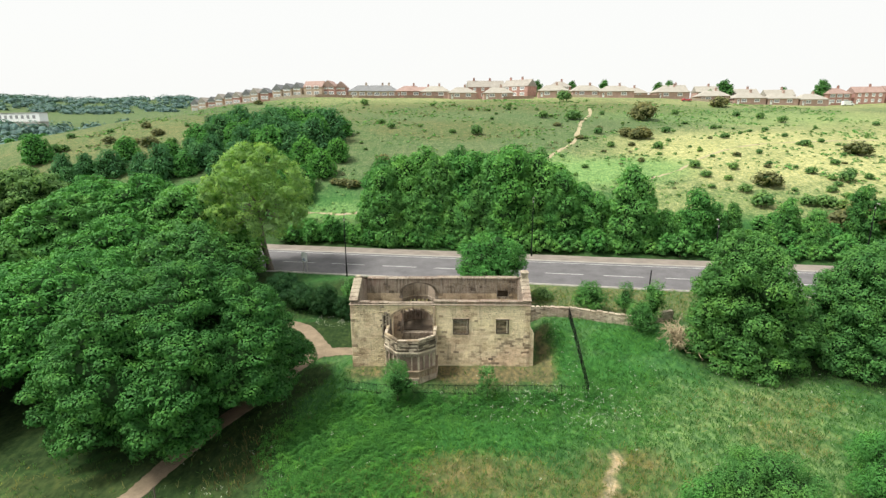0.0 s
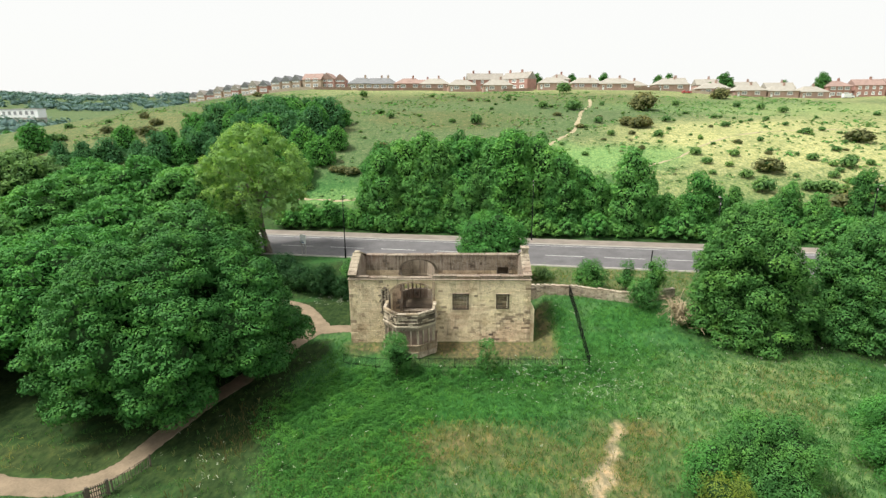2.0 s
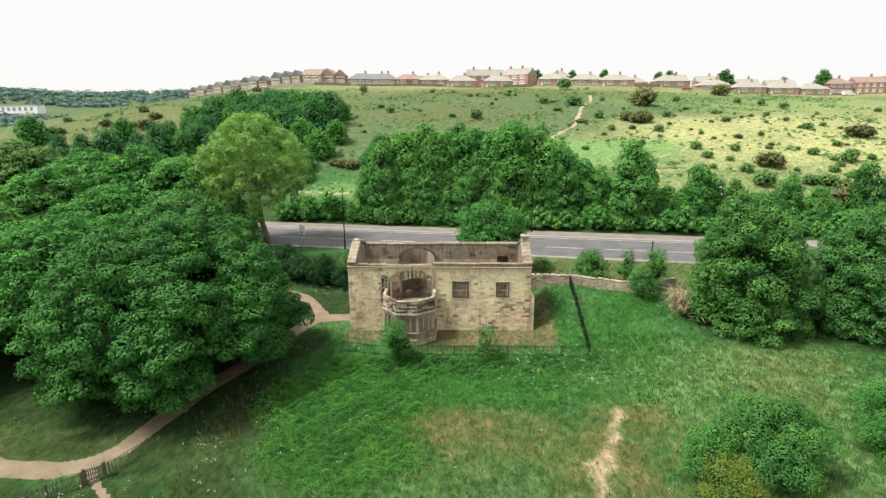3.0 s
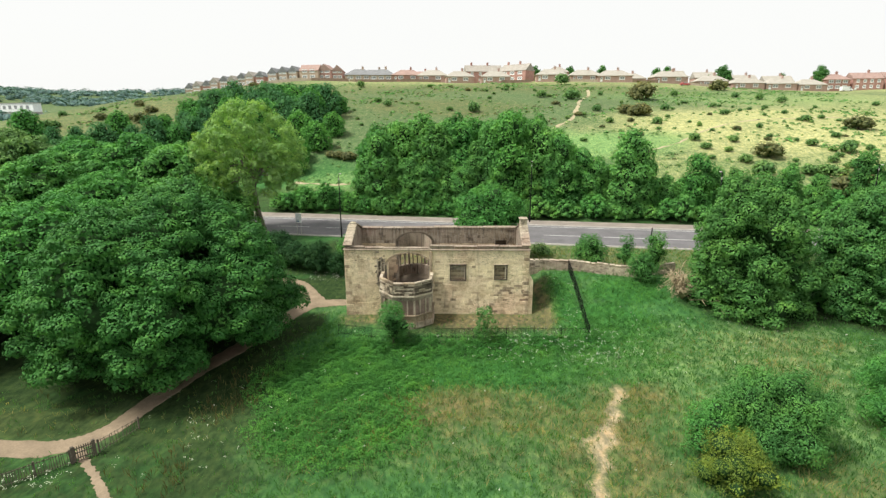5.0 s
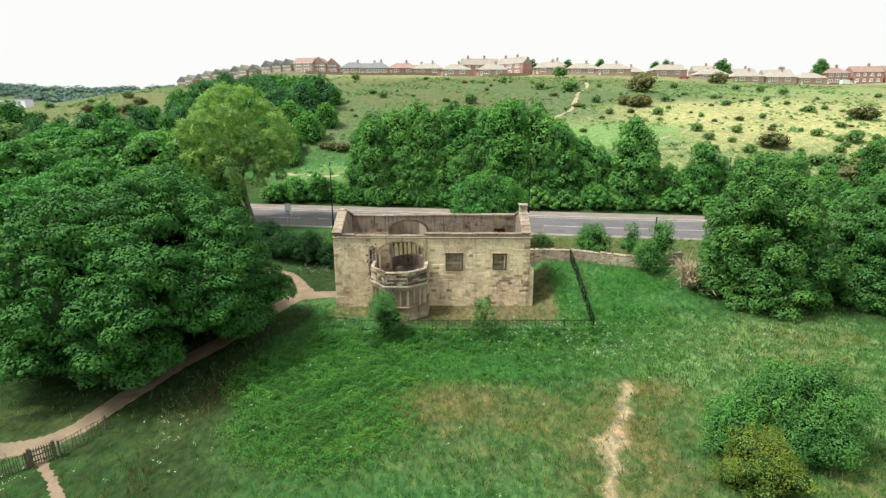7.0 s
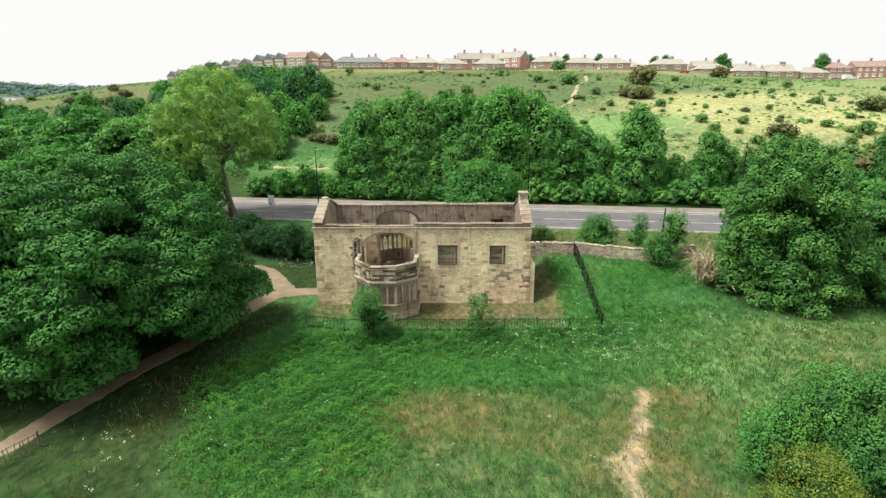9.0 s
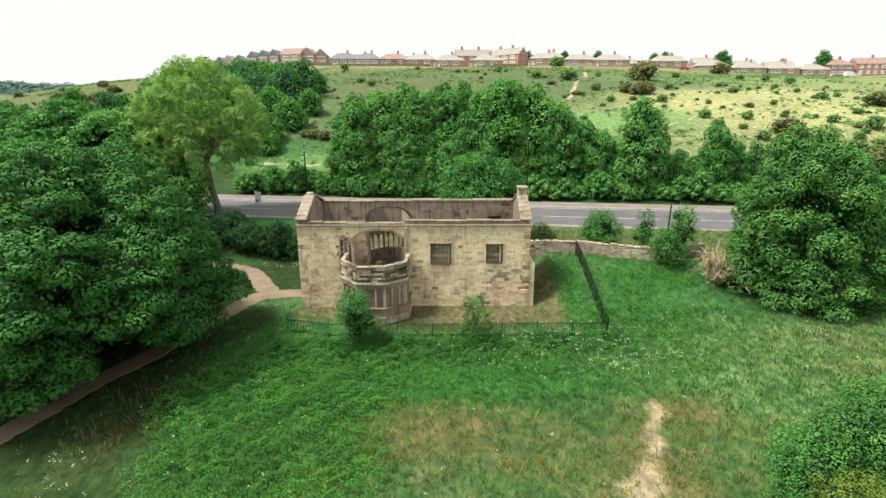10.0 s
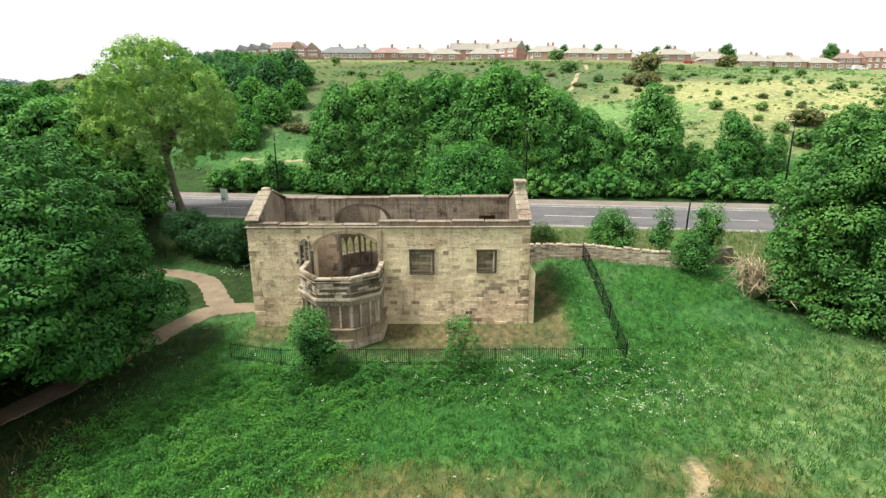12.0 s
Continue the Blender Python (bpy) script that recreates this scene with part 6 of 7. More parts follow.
def roof_bm(w, d, z, h, hip, over=0.45):
    a, b = w / 2 + over, d / 2 + over
    bm = bmesh.new()
    k = min(a - 0.5, b) if hip else 0
    low = [bm.verts.new(p) for p in ((-a, -b, z), (a, -b, z), (a, b, z), (-a, b, z))]
    e1, e2 = bm.verts.new((-a + k, 0, z + h)), bm.verts.new((a - k, 0, z + h))
    eave = [bm.verts.new((v.co.x, v.co.y, z - 0.16)) for v in low]
    bm.faces.new((low[0], low[1], e2, e1))
    bm.faces.new((low[2], low[3], e1, e2))
    bm.faces.new((low[1], low[2], e2))
    bm.faces.new((low[3], low[0], e1))
    for i in range(4):
        j = (i + 1) % 4
        bm.faces.new((eave[i], eave[j], low[j], low[i]))
    bm.faces.new(eave[::-1])
    bmesh.ops.recalc_face_normals(bm, faces=bm.faces[:])
    return bm


def window_at(ob, x, y, z, w, h):
    """A white-framed window on a front wall."""
    t = 0.24
    win = part("window", box_bm((x - w / 2, y - 0.06, z, x - w / 2 + t, y + 0.02, z + h), (x + w / 2 - t, y - 0.06, z, x + w / 2, y + 0.02, z + h), (x - w / 2 + t, y - 0.06, z, x + w / 2 - t, y + 0.02, z + t),
                                (x - w / 2 + t, y - 0.06, z + h - t, x + w / 2 - t, y + 0.02, z + h), (x - 0.09, y - 0.055, z + t, x + 0.09, y + 0.02, z + h - t)), WHITE, ob, "white window frame")
    part("pane", box_bm((x - w / 2 + t, y - 0.03, z + t, x + w / 2 - t, y + 0.015, z + h - t)), GLASS, win)
    part("sill", box_bm((x - w / 2 - 0.12, y - 0.16, z - 0.1, x + w / 2 + 0.12, y + 0.01, z - 0.003)), WHITE, win)


def house(x, y, turn, w, d, wall_h, roof_h, hip, wall_mat, roof_mat, label, storeys=1, bays=2, door=True, chimney=1, gable_front=False):
    ob = thing("house", (x, y, on_land(x, y) + 0.0), label, "house", "houses on the hilltop", turn=turn)
    hw, hd = w / 2, d / 2
    part("wall", box_bm((-hw, -hd, -2.0, hw, hd, wall_h)), wall_mat, ob)
    if gable_front:
        for s in (-1, 1):
            ridge = wall_h + roof_h * hw / (hw + 0.2) - 0.05
            bm = bmesh.new()
            vs = [bm.verts.new(p) for y in (s * hd, s * (hd - 0.25)) for p in ((-hw, y, wall_h), (hw, y, wall_h), (0, y, ridge))]
            for f in ((0, 1, 2), (5, 4, 3), (0, 3, 4, 1), (1, 4, 5, 2), (2, 5, 3, 0)):
                bm.faces.new([vs[i] for i in f])
            bmesh.ops.recalc_face_normals(bm, faces=bm.faces[:])
            part("gable", bm, wall_mat, ob)
        bm = roof_bm(d, w, wall_h + 0.02, roof_h, False, 0.2)
        bmesh.ops.rotate(bm, verts=bm.verts[:], matrix=Matrix.Rotation(radians(90), 3, "Z"))
        part("roof", bm, roof_mat, ob)
    elif not hip:
        for s in (-1, 1):
            bm = bmesh.new()
            vs = [bm.verts.new(p) for p in ((s * hw, -hd, wall_h), (s * hw, hd, wall_h), (s * hw, 0, wall_h + roof_h * hd / (hd + 0.45) - 0.05), (s * (hw - 0.25), -hd, wall_h), (s * (hw - 0.25), hd, wall_h),
                                            (s * (hw - 0.25), 0, wall_h + roof_h * hd / (hd + 0.45) - 0.05))]
            for f in ((0, 1, 2), (5, 4, 3), (0, 3, 4, 1), (1, 4, 5, 2), (2, 5, 3, 0)):
                bm.faces.new([vs[i] for i in f])
            bmesh.ops.recalc_face_normals(bm, faces=bm.faces[:])
            part("gable", bm, wall_mat, ob)
    if not gable_front:
        part("roof", roof_bm(w, d, wall_h + 0.02, roof_h, hip, 0.45 if hip else 0.2), roof_mat, ob)
    for s in range(storeys):
        z = 0.95 + 2.6 * s
        for i in range(bays):
            wx = -hw + w * (i + 0.7) / (bays + 0.4)
            window_at(ob, wx, -hd, z, min(2.5 if bays < 4 else 1.4, w / bays * 0.7), 1.45)
    if door:
        dx = -hw + w * 0.08 + 0.5
        dr = part("door", box_bm((dx - 0.5, -hd - 0.05, 0.05, dx + 0.5, -hd + 0.02, 2.1), bevel=0.015), WHITE, ob, "white front door")
        part("door_pane", box_bm((dx - 0.3, -hd - 0.065, 1.2, dx + 0.3, -hd - 0.045, 1.9)), GLASS, dr)
    for c in range(chimney):
        cx = hw * (0.25 - 0.9 * c)
        st = part("chimney", box_bm((cx - 0.45, -0.35, wall_h + roof_h * 0.5, cx + 0.45, 0.35, wall_h + roof_h + 1.0), (cx - 0.52, -0.42, wall_h + roof_h + 1.0, cx + 0.52, 0.42, wall_h + roof_h + 1.12)), wall_mat, ob)
        for k in (-0.2, 0.2):
            v, f = tube([(cx + k, 0, wall_h + roof_h + 1.1), (cx + k, 0, wall_h + roof_h + 1.45)], [0.13, 0.1], 7)
            part("chimney_pot", mesh_of("chimney_pot", v, f, [TILE_RED]), TILE_RED, st)
    return ob


BUNG = "red brick bungalow with a hipped grey-brown tiled roof"
# brick and tile paled: the haze over the hilltop is put into their colours
BRICK_HAZE = plain("haze_paled_brick", (0.46, 0.315, 0.27), 0.9, 0.15, 0.8)
TILE_HAZE = plain("haze_paled_roof_tile", (0.34, 0.318, 0.275), 0.85, 0.15, 0.7)
for x, y, w, turn in ((19.3, 203, 13.5, 3), (45.5, 205, 14, -4), (63, 214, 15, 4), (76.5, 212, 16, -3), (102.5, 212, 16, 4), (122.5, 212, 14, -3), (139, 212, 15, 3), (154.5, 212, 14, -2),
                      (168.5, 212, 13.5, 4), (2.5, 206, 13, 8), (-10, 211, 14, -3), (90, 232, 15, 0)):
    house(x, y, turn, w, 8.0, 2.75, 2.7, True, BRICK_HAZE, TILE_HAZE, BUNG)
for x, y, w, turn in ((-22.5, 212, 14, 3), (-16, 222, 14, -4)):
    house(x, y, turn, w, 8, 2.8, 2.6, True, BRICK, TILE_RED, "red brick bungalow with a hipped red tiled roof")
for x, y, w, turn in ((-46, 214, 13, 2), (-34.5, 213, 12, -4), (-40, 226, 16, 0)):
    house(x, y, turn, w, 8, 2.9, 2.9, True, BRICK_PALE, TILE_GREY, "pale bungalow with a grey tiled roof", bays=3)
house(14.5, 222, 8, 18, 8.5, 5.3, 3.3, False, BRICK, TILE_BROWN, "two-storey red brick house with a gabled roof", 2, 4, True, 2)
house(31.0, 218, -38, 15, 8.5, 5.3, 3.3, False, BRICK, TILE_BROWN, "two-storey red brick house with its gable end showing", 2, 3, True, 2)
house(53, 232, -3, 11, 8, 5.2, 2.8, True, BRICK, TILE_BROWN, "two-storey brick house behind bungalows", 2, 3)
for x, w, turn in ((112, 13, 3), (129, 11, -4), (149, 12, 2), (166, 14, -3)):
    house(x, 234, turn, w, 8, 4.9, 3.0, False, BRICK_HAZE, TILE_HAZE, "two-storey brick house behind bungalows", 2, 3)
house(188, 224, 4, 12, 8, 5.2, 2.8, True, BRICK, TILE_RED, "two-storey red brick house with pale windows", 2, 3)
house(203, 224, -4, 14, 8, 5.4, 3.0, False, BRICK, TILE_RED, "two-storey red brick house with pale windows", 2, 4)
house(219, 226, 3, 14, 8, 5.4, 3.0, False, BRICK, TILE_RED, "two-storey red brick house with pale windows", 2, 4)
for x in (-87.0, -82.2, -77.4):
    house(x, 214 + (x + 80) * 0.1, -6, 4.6, 8.5, 4.4, 2.6, False, BRICK_PALE, TILE_GREY, "narrow new buff brick house with a gable front", 2, 2, False, 0, True)
house(-69.5, 214, -8, 9.5, 8, 4.4, 3.0, False, BRICK_PALE, TILE_RED, "new brick house with a red tiled roof", 2, 2, False, 0)
house(-62.5, 216, -6, 7.5, 8.5, 4.6, 3.0, False, BRICK, TILE_RED, "new red brick house with a gable front", 2, 2, False, 0, True)
house(-57.0, 217, 4, 5.5, 8.5, 4.4, 2.8, False, BRICK, TILE_RED, "new red brick house with a gable front", 2, 2, False, 0, True)
for i in range(9):
    x = -94.0 - 5.0 * i
    house(x, 214 + 1.2 * i, -10 * (i % 2), 4.4, 8.0, 4.4 if i % 3 else 3.9, 2.4, False, BRICK if i % 3 == 0 else BRICK_PALE, TILE_BROWN if i % 2 else TILE_GREY,
          "narrow new brick terrace house with a gable front", 2, 2, False, 0, True)

# garden fences and walls along the edge of the hill
FENCE_BROWN = plain("brown_fence_panel", (0.24, 0.17, 0.13), 0.9, 0.25, 1.0)
FENCE_TAN = plain("pale_fence_panel", (0.46, 0.38, 0.30), 0.9, 0.2, 1.0)


def garden_fence(x0, x1, y, height, mat, label):
    ob = thing("garden_fence", (0, 0, 0), label, "fence", "garden fences on the hilltop")
    n = max(2, round((x1 - x0) / 2.4))
    for i in range(n):
        a, b = x0 + (x1 - x0) * i / n, x0 + (x1 - x0) * (i + 1) / n
        z = min(on_land(a, y), on_land(b, y))
        part("panel", box_bm((a + 0.06, y - 0.04, z - 0.3, b - 0.06, y + 0.04, z + height)), mat, ob)
        part("post", box_bm((a - 0.06, y - 0.07, z - 0.3, a + 0.055, y + 0.07, z + height + 0.12)), mat, ob)
    return ob


for x0, x1, y, h, mat, label in ((-90, -70, 206, 1.5, FENCE_TAN, "pale boarded garden fence on the hilltop"), (-68, -50, 207, 1.4, FENCE_BROWN, "brown boarded garden fence on the hilltop"),
                                 (-47, -27, 207, 1.2, FENCE_BROWN, "brown boarded garden fence on the hilltop"), (-25, -6, 205, 1.3, FENCE_BROWN, "brown boarded garden fence on the hilltop"),
                                 (22, 36, 199, 1.3, FENCE_BROWN, "brown boarded garden fence on the hilltop"), (54, 68, 207, 1.2, FENCE_TAN, "pale boarded garden fence on the hilltop"),
                                 (84, 96, 206, 1.5, FENCE_BROWN, "brown boarded garden fence on the hilltop"), (110, 130, 206, 1.3, FENCE_TAN, "pale boarded garden fence on the hilltop"),
                                 (-128, -98, 210, 1.3, FENCE_TAN, "pale boarded garden fence on the hilltop")):
    garden_fence(x0, x1, y, h, mat, label)

# white flat-roofed building in the valley
ob = thing("warehouse", (-521.6, 589.8, 24.0), "long white flat-roofed building in the valley", "building", turn=-20)
part("wall", box_bm((-60, -14, -9, 34, -5, 4)), KERB, ob)
part("cladding", box_bm((-60.3, -14.3, 4, 34.3, -4.7, 14.0), bevel=0.1), WHITE, ob, "white cladding")
part("roof", box_bm((-61, -15, 14.0, 35, -4, 14.6)), KERB, ob)
for i in range(8):
    win = part("window", box_bm((-54 + 10.8 * i, -14.45, 7.5, -48.5 + 10.8 * i, -14.25, 11.5)), GLASS, ob)
    part("window_frame", box_bm((-54.3 + 10.8 * i, -14.55, 7.2, -48.2 + 10.8 * i, -14.35, 7.5), (-54.3 + 10.8 * i, -14.55, 11.5, -48.2 + 10.8 * i, -14.35, 11.8), (-54.3 + 10.8 * i, -14.55, 7.5, -54.0 + 10.8 * i, -14.35, 11.5), (-48.5 + 10.8 * i, -14.55, 7.5, -48.2 + 10.8 * i, -14.35, 11.5)), WHITE, win)


# cars parked in front of the houses
RED_PAINT = plain("red_car_paint", (0.42, 0.045, 0.05), 0.3, 0.06, 2.0, spec=0.5)
TYRE = plain("tyre_rubber", (0.02, 0.02, 0.021), 0.9, 0.2, 4.0)


def parked(name, x, y, turn, length, profile, glass, paint, label):
    """A vehicle: a bevelled body from a side profile, side windows and four wheels."""
    ob = thing(name, (x, y, on_land(x, y)), label, "vehicle", turn=turn)
    bm = bmesh.new()
    sides = [[bm.verts.new((u * length, yy, z)) for u, z in profile] for yy in (-0.88, 0.88)]
    bm.faces.new(sides[0])
    bm.faces.new(sides[1][::-1])
    for i in range(len(profile)):
        j = (i + 1) % len(profile)
        bm.faces.new((sides[0][i], sides[1][i], sides[1][j], sides[0][j]))
    bmesh.ops.recalc_face_normals(bm, faces=bm.faces[:])
    bmesh.ops.bevel(bm, geom=bm.edges[:], offset=0.06, segments=2, affect="EDGES")
    part("body", bm, paint, ob)
    for u0, u1, z0, z1 in glass:
        part("side_window", box_bm((u0 * length, -0.895, z0, u1 * length, -0.872, z1), bevel=0.01), GLASS, ob)
    for u in (-0.31, 0.31):
        for yy in (-0.84, 0.84):
            v, f = tube([(u * length, yy - 0.1, 0.32), (u * length, yy + 0.1, 0.32)], [0.32, 0.32], 14)
            w = part("wheel", mesh_of("tyre", v, f, [TYRE]), TYRE, ob, "black tyre")
            v, f = tube([(u * length, yy - 0.112, 0.32), (u * length, yy + 0.112, 0.32)], [0.19, 0.19], 12)
            part("rim", mesh_of("rim", v, f, [KERB]), KERB, w, "grey wheel rim")
    return ob


parked("parked_van", 187.5, 212.5, 4, 5.4, [(-0.5, 0.35), (0.5, 0.35), (0.5, 1.0), (0.36, 1.25), (0.24, 2.2), (-0.5, 2.25)], [(0.14, 0.3, 1.3, 1.95)], WHITE, "white panel van parked in front of the houses")
parked("parked_car", 104.6, 196.5, -6, 4.2, [(-0.5, 0.35), (0.5, 0.35), (0.5, 0.8), (0.25, 0.92), (0.1, 1.45), (-0.28, 1.45), (-0.48, 0.95)], [(-0.24, -0.06, 0.97, 1.35), (-0.04, 0.12, 0.97, 1.35)], RED_PAINT,
       "small red car parked in front of a bungalow")


# ---------------- grass, nettles and flowers ----------------
BLADE_GREEN = leaf_material("grass_blade", (0.066, 0.165, 0.050), (0.092, 0.220, 0.066), (0.135, 0.270, 0.090), 0.45)
BLADE_DRY = leaf_material("dry_grass_blade", (0.19, 0.180, 0.080), (0.29, 0.255, 0.12), (0.40, 0.345, 0.18), 0.45)
BLADE_RUST = leaf_material("seeding_dock_stalk", (0.080, 0.074, 0.030), (0.125, 0.102, 0.045), (0.18, 0.145, 0.07), 0.2)
NETTLE = leaf_material("nettle_leaf", (0.033, 0.116, 0.026), (0.060, 0.196, 0.042), (0.098, 0.27, 0.066), 0.25)
PETAL = plain("white_flower", (0.46, 0.50, 0.38), 0.8, 0.1)


def height_at(X, Y):
    i = np.clip(np.searchsorted(GX, X) - 1, 0, 2 * GRID - 1)
    j = np.clip(np.searchsorted(GY, Y) - 1, 0, 2 * GRID - 1)
    a, b = (X - GX[i]) / (GX[i + 1] - GX[i]), (Y - GY[j]) / (GY[j + 1] - GY[j])
    z00, z10, z01, z11 = GZ[j, i], GZ[j, i + 1], GZ[j + 1, i], GZ[j + 1, i + 1]
    return np.where(a >= b, z00 + a * (z10 - z00) + b * (z11 - z10), z00 + b * (z01 - z00) + a * (z11 - z01))


PATHS = [[(-9.2, 3.6), (-12, 4.2), (-14.6, 3.6), (-16.4, 0.8), (-18.3, -3.5), (-20.2, -8), (-21.6, -12.2), (-22.6, -16.5), (-23.4, -19.8), (-25.4, -21.6), (-29, -21.8), (-36, -21)],
         [(-13.6, 3.9), (-15.2, 6.0), (-17.4, 9.6), (-20.2, 12.2), (-24, 13.2)], [(-23.1, -22.9), (-21.6, -24.2), (-20.0, -25.7), (-18.7, -27.0)]]


def sow(n, seed, x0=-36, x1=48, y0=-34, y1=19):
    g = np.random.default_rng(seed)
    X, Y = g.uniform(x0, x1, n), g.uniform(y0, y1, n)
    free = ~((np.abs(X) < 10.2) & (Y > -0.2) & (Y < 7.6)) & ~((X > -6.2) & (X < 0.2) & (Y > -4.3) & (Y < 12)) & (road_v(X, Y) < 24)
    for p in PATHS:
        free &= along(X, Y, p, 1.1 if len(p) > 4 else 0.45) < 0.5
    return g, X[free], Y[free]


def blades(name, X, Y, g, per, h0, h1, width, mat, label, lean=0.35):
    X, Y = np.repeat(X, per) + g.normal(scale=0.09, size=len(X) * per), np.repeat(Y, per) + g.normal(scale=0.09, size=len(Y) * per)
    n = len(X)
    base = np.stack([X, Y, height_at(X, Y) - 0.02], 1)
    a = g.uniform(0, 2 * math.pi, n)
    side = np.stack([np.cos(a), np.sin(a), np.zeros(n)], 1) * (width * g.uniform(0.6, 1.4, n))[:, None]
    h = g.uniform(h0, h1, n)
    tip = base + np.stack([g.normal(scale=lean, size=n) * h, g.normal(scale=lean, size=n) * h, h], 1)
    mid = base * 0.45 + tip * 0.55 + np.stack([np.zeros(n), np.zeros(n), h * 0.12], 1)
    quad = np.stack([base, mid + side, tip, mid - side], 1).reshape(-1, 3)
    me = quads_mesh(name, quad, np.arange(4 * n).reshape(-1, 4), [mat])
    return tagged(new(name, me), label, "grass", "", "stuff")


g, X, Y = sow(60000, 1)
mk = masks(X, Y)
dry = g.random(len(X)) < np.clip(mk["dry"] * 0.75 + mk["olive"] * 0.05, 0, 0.6)
bare = g.random(len(X)) < np.clip(mk["earth"] * 1.0 + mk["litter_shade"] * 0.85, 0, 0.97)
far_off = (Y > -2) & (g.random(len(X)) < 0.5) | (X > -9.5) & (X < 12) & (Y > -5.4) & (Y < 8) & (g.random(len(X)) < 0.85)
mown = (X > -25) & (X < -9) & (Y > 1.5) & (Y < 15)
rough = (X < -11.5) & (Y < -8) & (g.random(len(X)) < 0.7)
ok = ~bare & ~far_off & ~mown & ~rough
blades("meadow_grass", X[ok & ~dry], Y[ok & ~dry], g, 4, 0.16, 0.46, 0.022, BLADE_GREEN, "long green meadow grass")
seeding = rough & ~bare & (g.random(len(X)) < 0.5 * np.maximum(blob(X, Y, -15.8, -16, 2.4, 4.5), blob(X, Y, -17, -25, 3, 2)) + 0.01)
blades("seeding_dock", X[seeding], Y[seeding], g, 5, 0.4, 0.9, 0.022, BLADE_RUST, "rusty brown seeding docks and grasses", 0.3)
blades("dry_grass", X[ok & dry], Y[ok & dry], g, 4, 0.25, 0.7, 0.017, BLADE_DRY, "dry straw-coloured meadow grass", 0.5)


def leafy_patch(name, X, Y, g, per, height, leaf, mat, label):
    n = len(X) * per
    X, Y = np.repeat(X, per) + g.normal(scale=0.16, size=n), np.repeat(Y, per) + g.normal(scale=0.16, size=n)
    mound = np.sin(X * 3.9 + 1.6 * np.sin(Y * 1.1)) * np.sin(Y * 3.3 + 1 + 1.4 * np.sin(X * 1.3))
    z = height_at(X, Y) + height * np.sqrt(g.random(n)) * (0.62 + 0.2 * np.sin(X * 1.7) * np.sin(Y * 1.3 + 1) + 0.3 * mound)
    p = np.stack([X, Y, z], 1)
    nrm = np.stack([g.normal(scale=0.6, size=n), g.normal(scale=0.6, size=n), np.ones(n)], 1)
    nrm /= np.linalg.norm(nrm, axis=1)[:, None]
    t = g.normal(size=(n, 3))
    t -= (t * nrm).sum(1)[:, None] * nrm
    t /= np.linalg.norm(t, axis=1)[:, None]
    b = np.cross(nrm, t)
    s = (leaf * g.uniform(0.6, 1.3, n))[:, None]
    quad = np.stack([p - t * s * 0.5, p + b * s * 0.32, p + t * s * 0.6 - nrm * s * 0.15, p - b * s * 0.32], 1).reshape(-1, 3)
    me = quads_mesh(name, quad, np.arange(4 * n).reshape(-1, 4), [mat])
    return tagged(new(name, me), label, "plants", "", "stuff")


g, X, Y = sow(60000, 2, -18, 26, -30, 9)
mk = masks(X, Y)
keep = (g.random(len(X)) < np.clip(mk["lush"] * 1.15 - 0.25, 0, 1)) & (mk["bare"] < 0.35) & ((X < 0) | (g.random(len(X)) < 0.3))
band = (X > -10) & (X < 16.5) & (Y < -6.05) & (g.random(len(X)) < 1 - (-6.05 - Y) / 3.6)
leafy_patch("tall_weeds", X[band], Y[band], g, 12, 1.0, 0.12, NETTLE, "rank green weeds along the railing")
leafy_patch("nettle_patch", X[keep], Y[keep], g, 11, 0.95, 0.115, NETTLE, "dense bed of bright green nettles")


def flowers():
    g, X, Y = sow(17000, 3, -32, 44, -32, 17)
    want = np.maximum.reduce([blob(X, Y, 11, -8.5, 8, 4) * 0.35, blob(X, Y, 15.0, -9.0, 4, 3.5) * 0.8, blob(X, Y, 14, 1.5, 1.4, 6) * 0.2, blob(X, Y, -14, -21, 5, 4) * 0.08, blob(X, Y, -13.5, 11.6, 4.5, 1.7) * 0.8, blob(X, Y, 27, -9, 14, 9) * 0.07,
                              blob(X, Y, -24.2, -26.0, 2.6, 1.2) * 0.9, blob(X, Y, -14.2, -21.8, 3, 1.6) * 0.15, blob(X, Y, 0, -12, 30, 20) * 0.012])
    keep = g.random(len(X)) < want
    X, Y = X[keep], Y[keep]
    n = len(X)
    c = np.stack([X, Y, height_at(X, Y) + g.uniform(0.55, 0.95, n)], 1)
    per = 5
    c = np.repeat(c, per, 0) + g.normal(scale=(0.09, 0.09, 0.03), size=(n * per, 3))
    a = g.uniform(0, 6.28, n * per)
    s = g.uniform(0.016, 0.040, n * per)[:, None]
    t = np.stack([np.cos(a), np.sin(a), g.normal(scale=0.3, size=n * per)], 1) * s
    b = np.stack([-np.sin(a), np.cos(a), g.normal(scale=0.3, size=n * per)], 1) * s
    quad = np.stack([c - t, c + b, c + t, c - b], 1).reshape(-1, 3)
    me = quads_mesh("cow_parsley", quad, np.arange(4 * n * per).reshape(-1, 4), [PETAL])
    tagged(new("cow_parsley", me), "white flower heads scattered through the grass", "flowers", "", "stuff")


flowers()


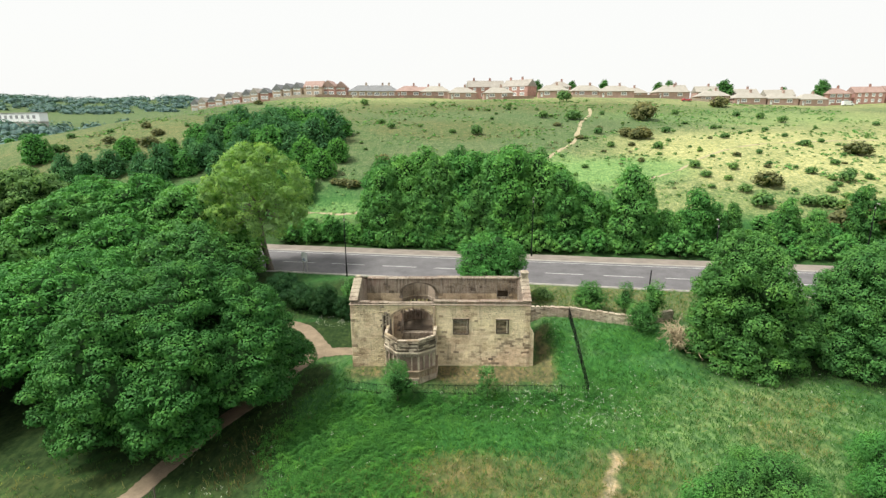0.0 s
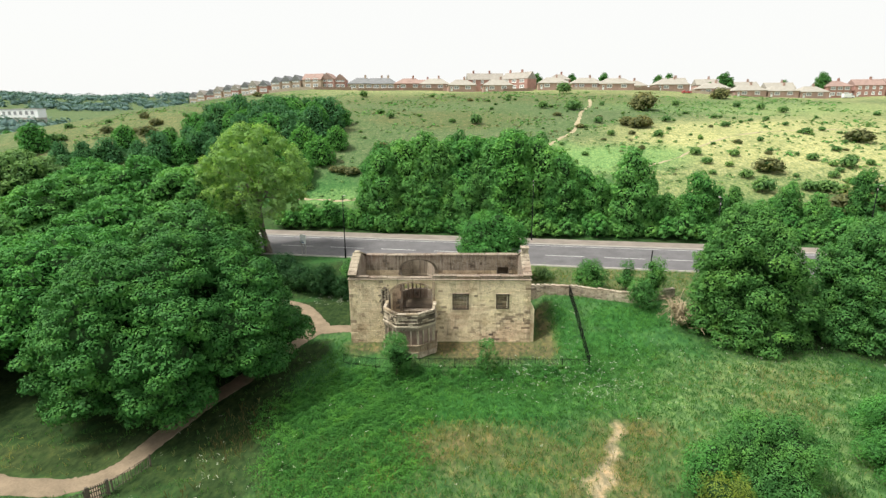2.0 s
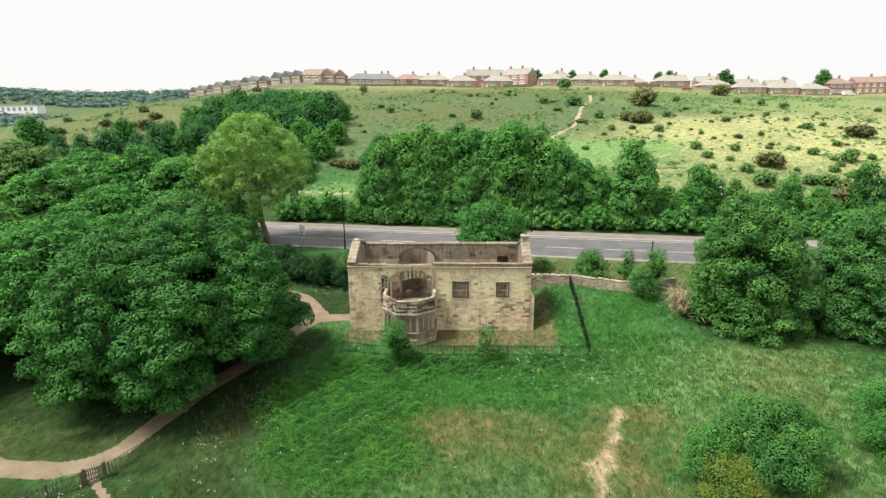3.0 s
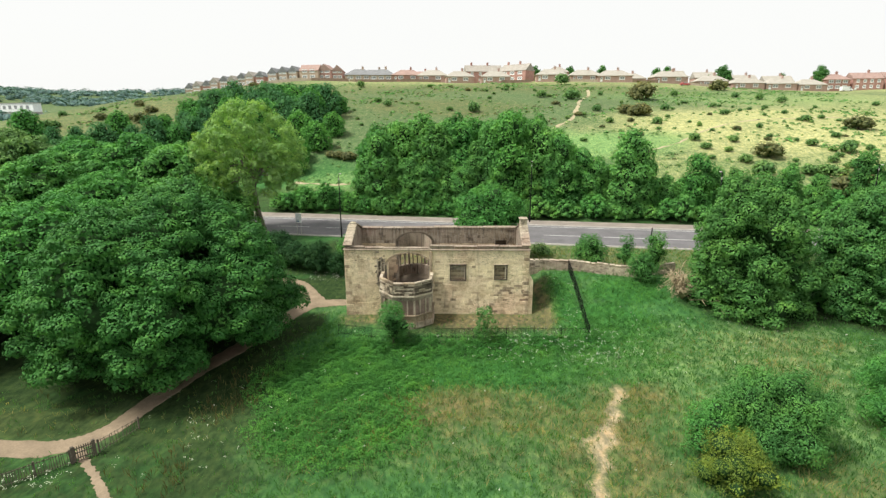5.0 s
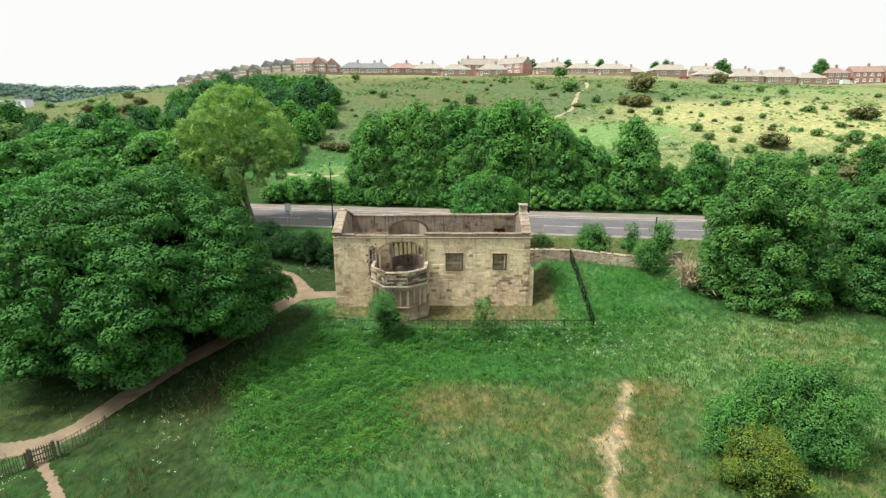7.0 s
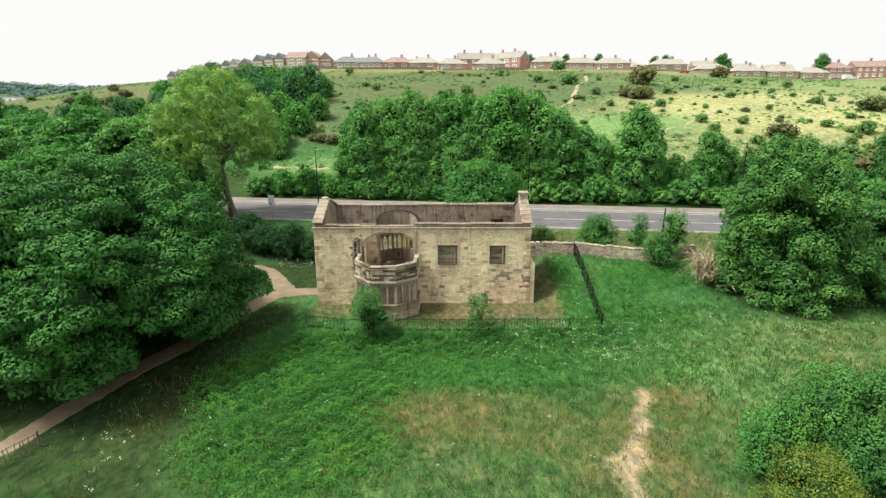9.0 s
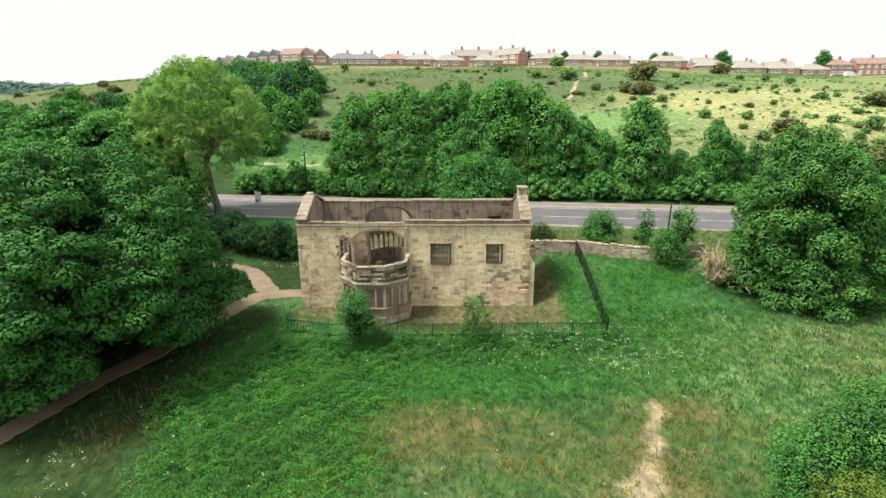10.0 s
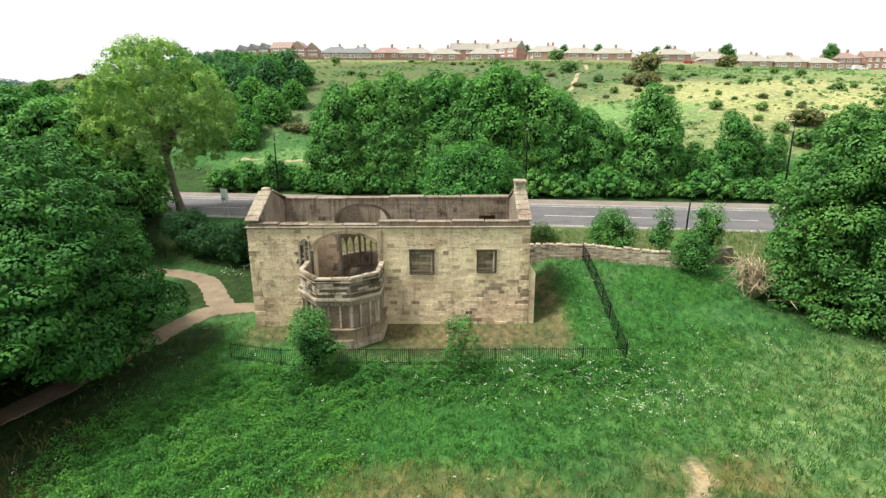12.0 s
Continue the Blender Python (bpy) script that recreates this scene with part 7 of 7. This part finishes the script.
# ---------------- facing stones of the chapel, last ----------------
# weathered areas of the front wall: centre, half sizes, share of dark stones
WORN = ((7.3, 2.9, 1.7, 1.4, 0.6), (0.9, 2.4, 1.2, 1.9, 0.4), (8.9, 1.2, 0.9, 2.6, 0.35), (-8.9, 2.6, 0.8, 4.5, 0.1), (3.9, 0.9, 3.2, 0.9, 0.22), (4.2, 5.2, 0.8, 1.6, 0.25), (-6.6, 4.6, 0.6, 2.4, 0.12))


def worn_mat(a, b, z0, z1, mat, r):
    if mat is not STONE:
        return mat
    x, z = (a + b) / 2, (z0 + z1) / 2
    for cx, cz, rx, rz, share in WORN:
        if ((x - cx) / rx) ** 2 + ((z - cz) / rz) ** 2 < 1 and r.random() < share:
            return r.choice((STONE_WORN, STONE_WORN, STONE_WORN, STONE_BAY))
    return STONE_WORN if r.random() < 0.02 else mat


def face_wall(parent, rects, y, mat, seed, single, limit=300):
    """Facing stones on a wall whose face looks towards -y: `single` picks those that stand as pieces of their own."""
    r = random.Random(seed)
    meshes, rest, count = {}, {}, 0
    for a, b, z0, z1 in rects:
        w, h = round(b - a, 1), round(z1 - z0, 2)
        own = worn_mat(a, b, z0, z1, mat, r)
        if count < limit and single(a, b, z0, z1) and abs(w - (b - a)) < 0.02:
            key = (w, h, r.randrange(3), own.name)
            if key not in meshes:
                v, f = stone_geo(b - a, z1 - z0, 0.012 + 0.007 * key[2])
                meshes[key] = mesh_of("stone", v, f, [own])
            ob = part("stone", meshes[key], own, parent)
            ob.matrix_basis = pose((a + b) / 2, y + r.uniform(-0.004, 0.012), (z0 + z1) / 2, r.uniform(-0.6, 0.6), 0, r.uniform(-0.8, 0.8))
            count += 1
        else:
            rest.setdefault(own.name, (own, []))[1].append((a, b, z0, z1))
    for own, some in rest.values():
        v, f = stones_joined(some, lambda x, d, z: (x, y + d, z), seed, 0.022)
        part("facing_stone", mesh_of("facing_stone", v, f, [own]), own, parent, "", "stuff")


HOLES = [(-6.3, -0.45, -1, 6.0), (-5.2, -0.75, 5.9, 6.5), (-4.8, -1.2, 6.4, 6.8), (-4.1, -1.8, 6.6, 7.05)] + [(x0 - 0.16, x1 + 0.16, z0 - 0.16, z1 + 0.27) for x0, x1, z0, z1 in (WIN1, WIN2)]
face_wall(wall_front, courses(-W, W, -0.6, 7.03, 77, 0.262, overlaps(HOLES)), 0.05, STONE, 5, lambda a, b, c, d: a > 0.0)
BHOLES = [(-4.8, -0.75, 0, 6.7), (-4.45, -1.1, 6.6, 7.2), (-3.9, -1.65, 7.1, 7.65), (BACK_WIN[0], BACK_WIN[1], BACK_WIN[2], BACK_WIN[3])]
inner = courses(-W + 0.75, W - 0.75, 0.1, 8.08, 78, 0.327, overlaps(BHOLES))
face_wall(wall_back, [q for q in inner if q[2] < 6.1], 6.35, STONE_INNER, 6, lambda *q: False)
face_wall(wall_back, [q for q in inner if q[2] >= 6.1], 6.35, STONE_DARK, 7, lambda *q: False)

# larger quoin stones at both ends of the front wall, alternately long and short
for side in (-1, 1):
    r, z = random.Random(31 + side), -0.45
    while z < 6.75:
        w, h = r.uniform(0.3, 0.75), min(r.uniform(0.26, 0.44), 7.02 - z)
        x0, x1 = (-W - 0.03, -W + w) if side < 0 else (W - w, W + 0.03)
        part("quoin", box_bm((x0, r.uniform(-0.025, 0.015), z, x1, 0.3, z + h - 0.015), bevel=0.025), r.choice((STONE, STONE, STONE, STONE_WORN, STONE_WORN, STONE_BAY)), wall_front)
        z += h
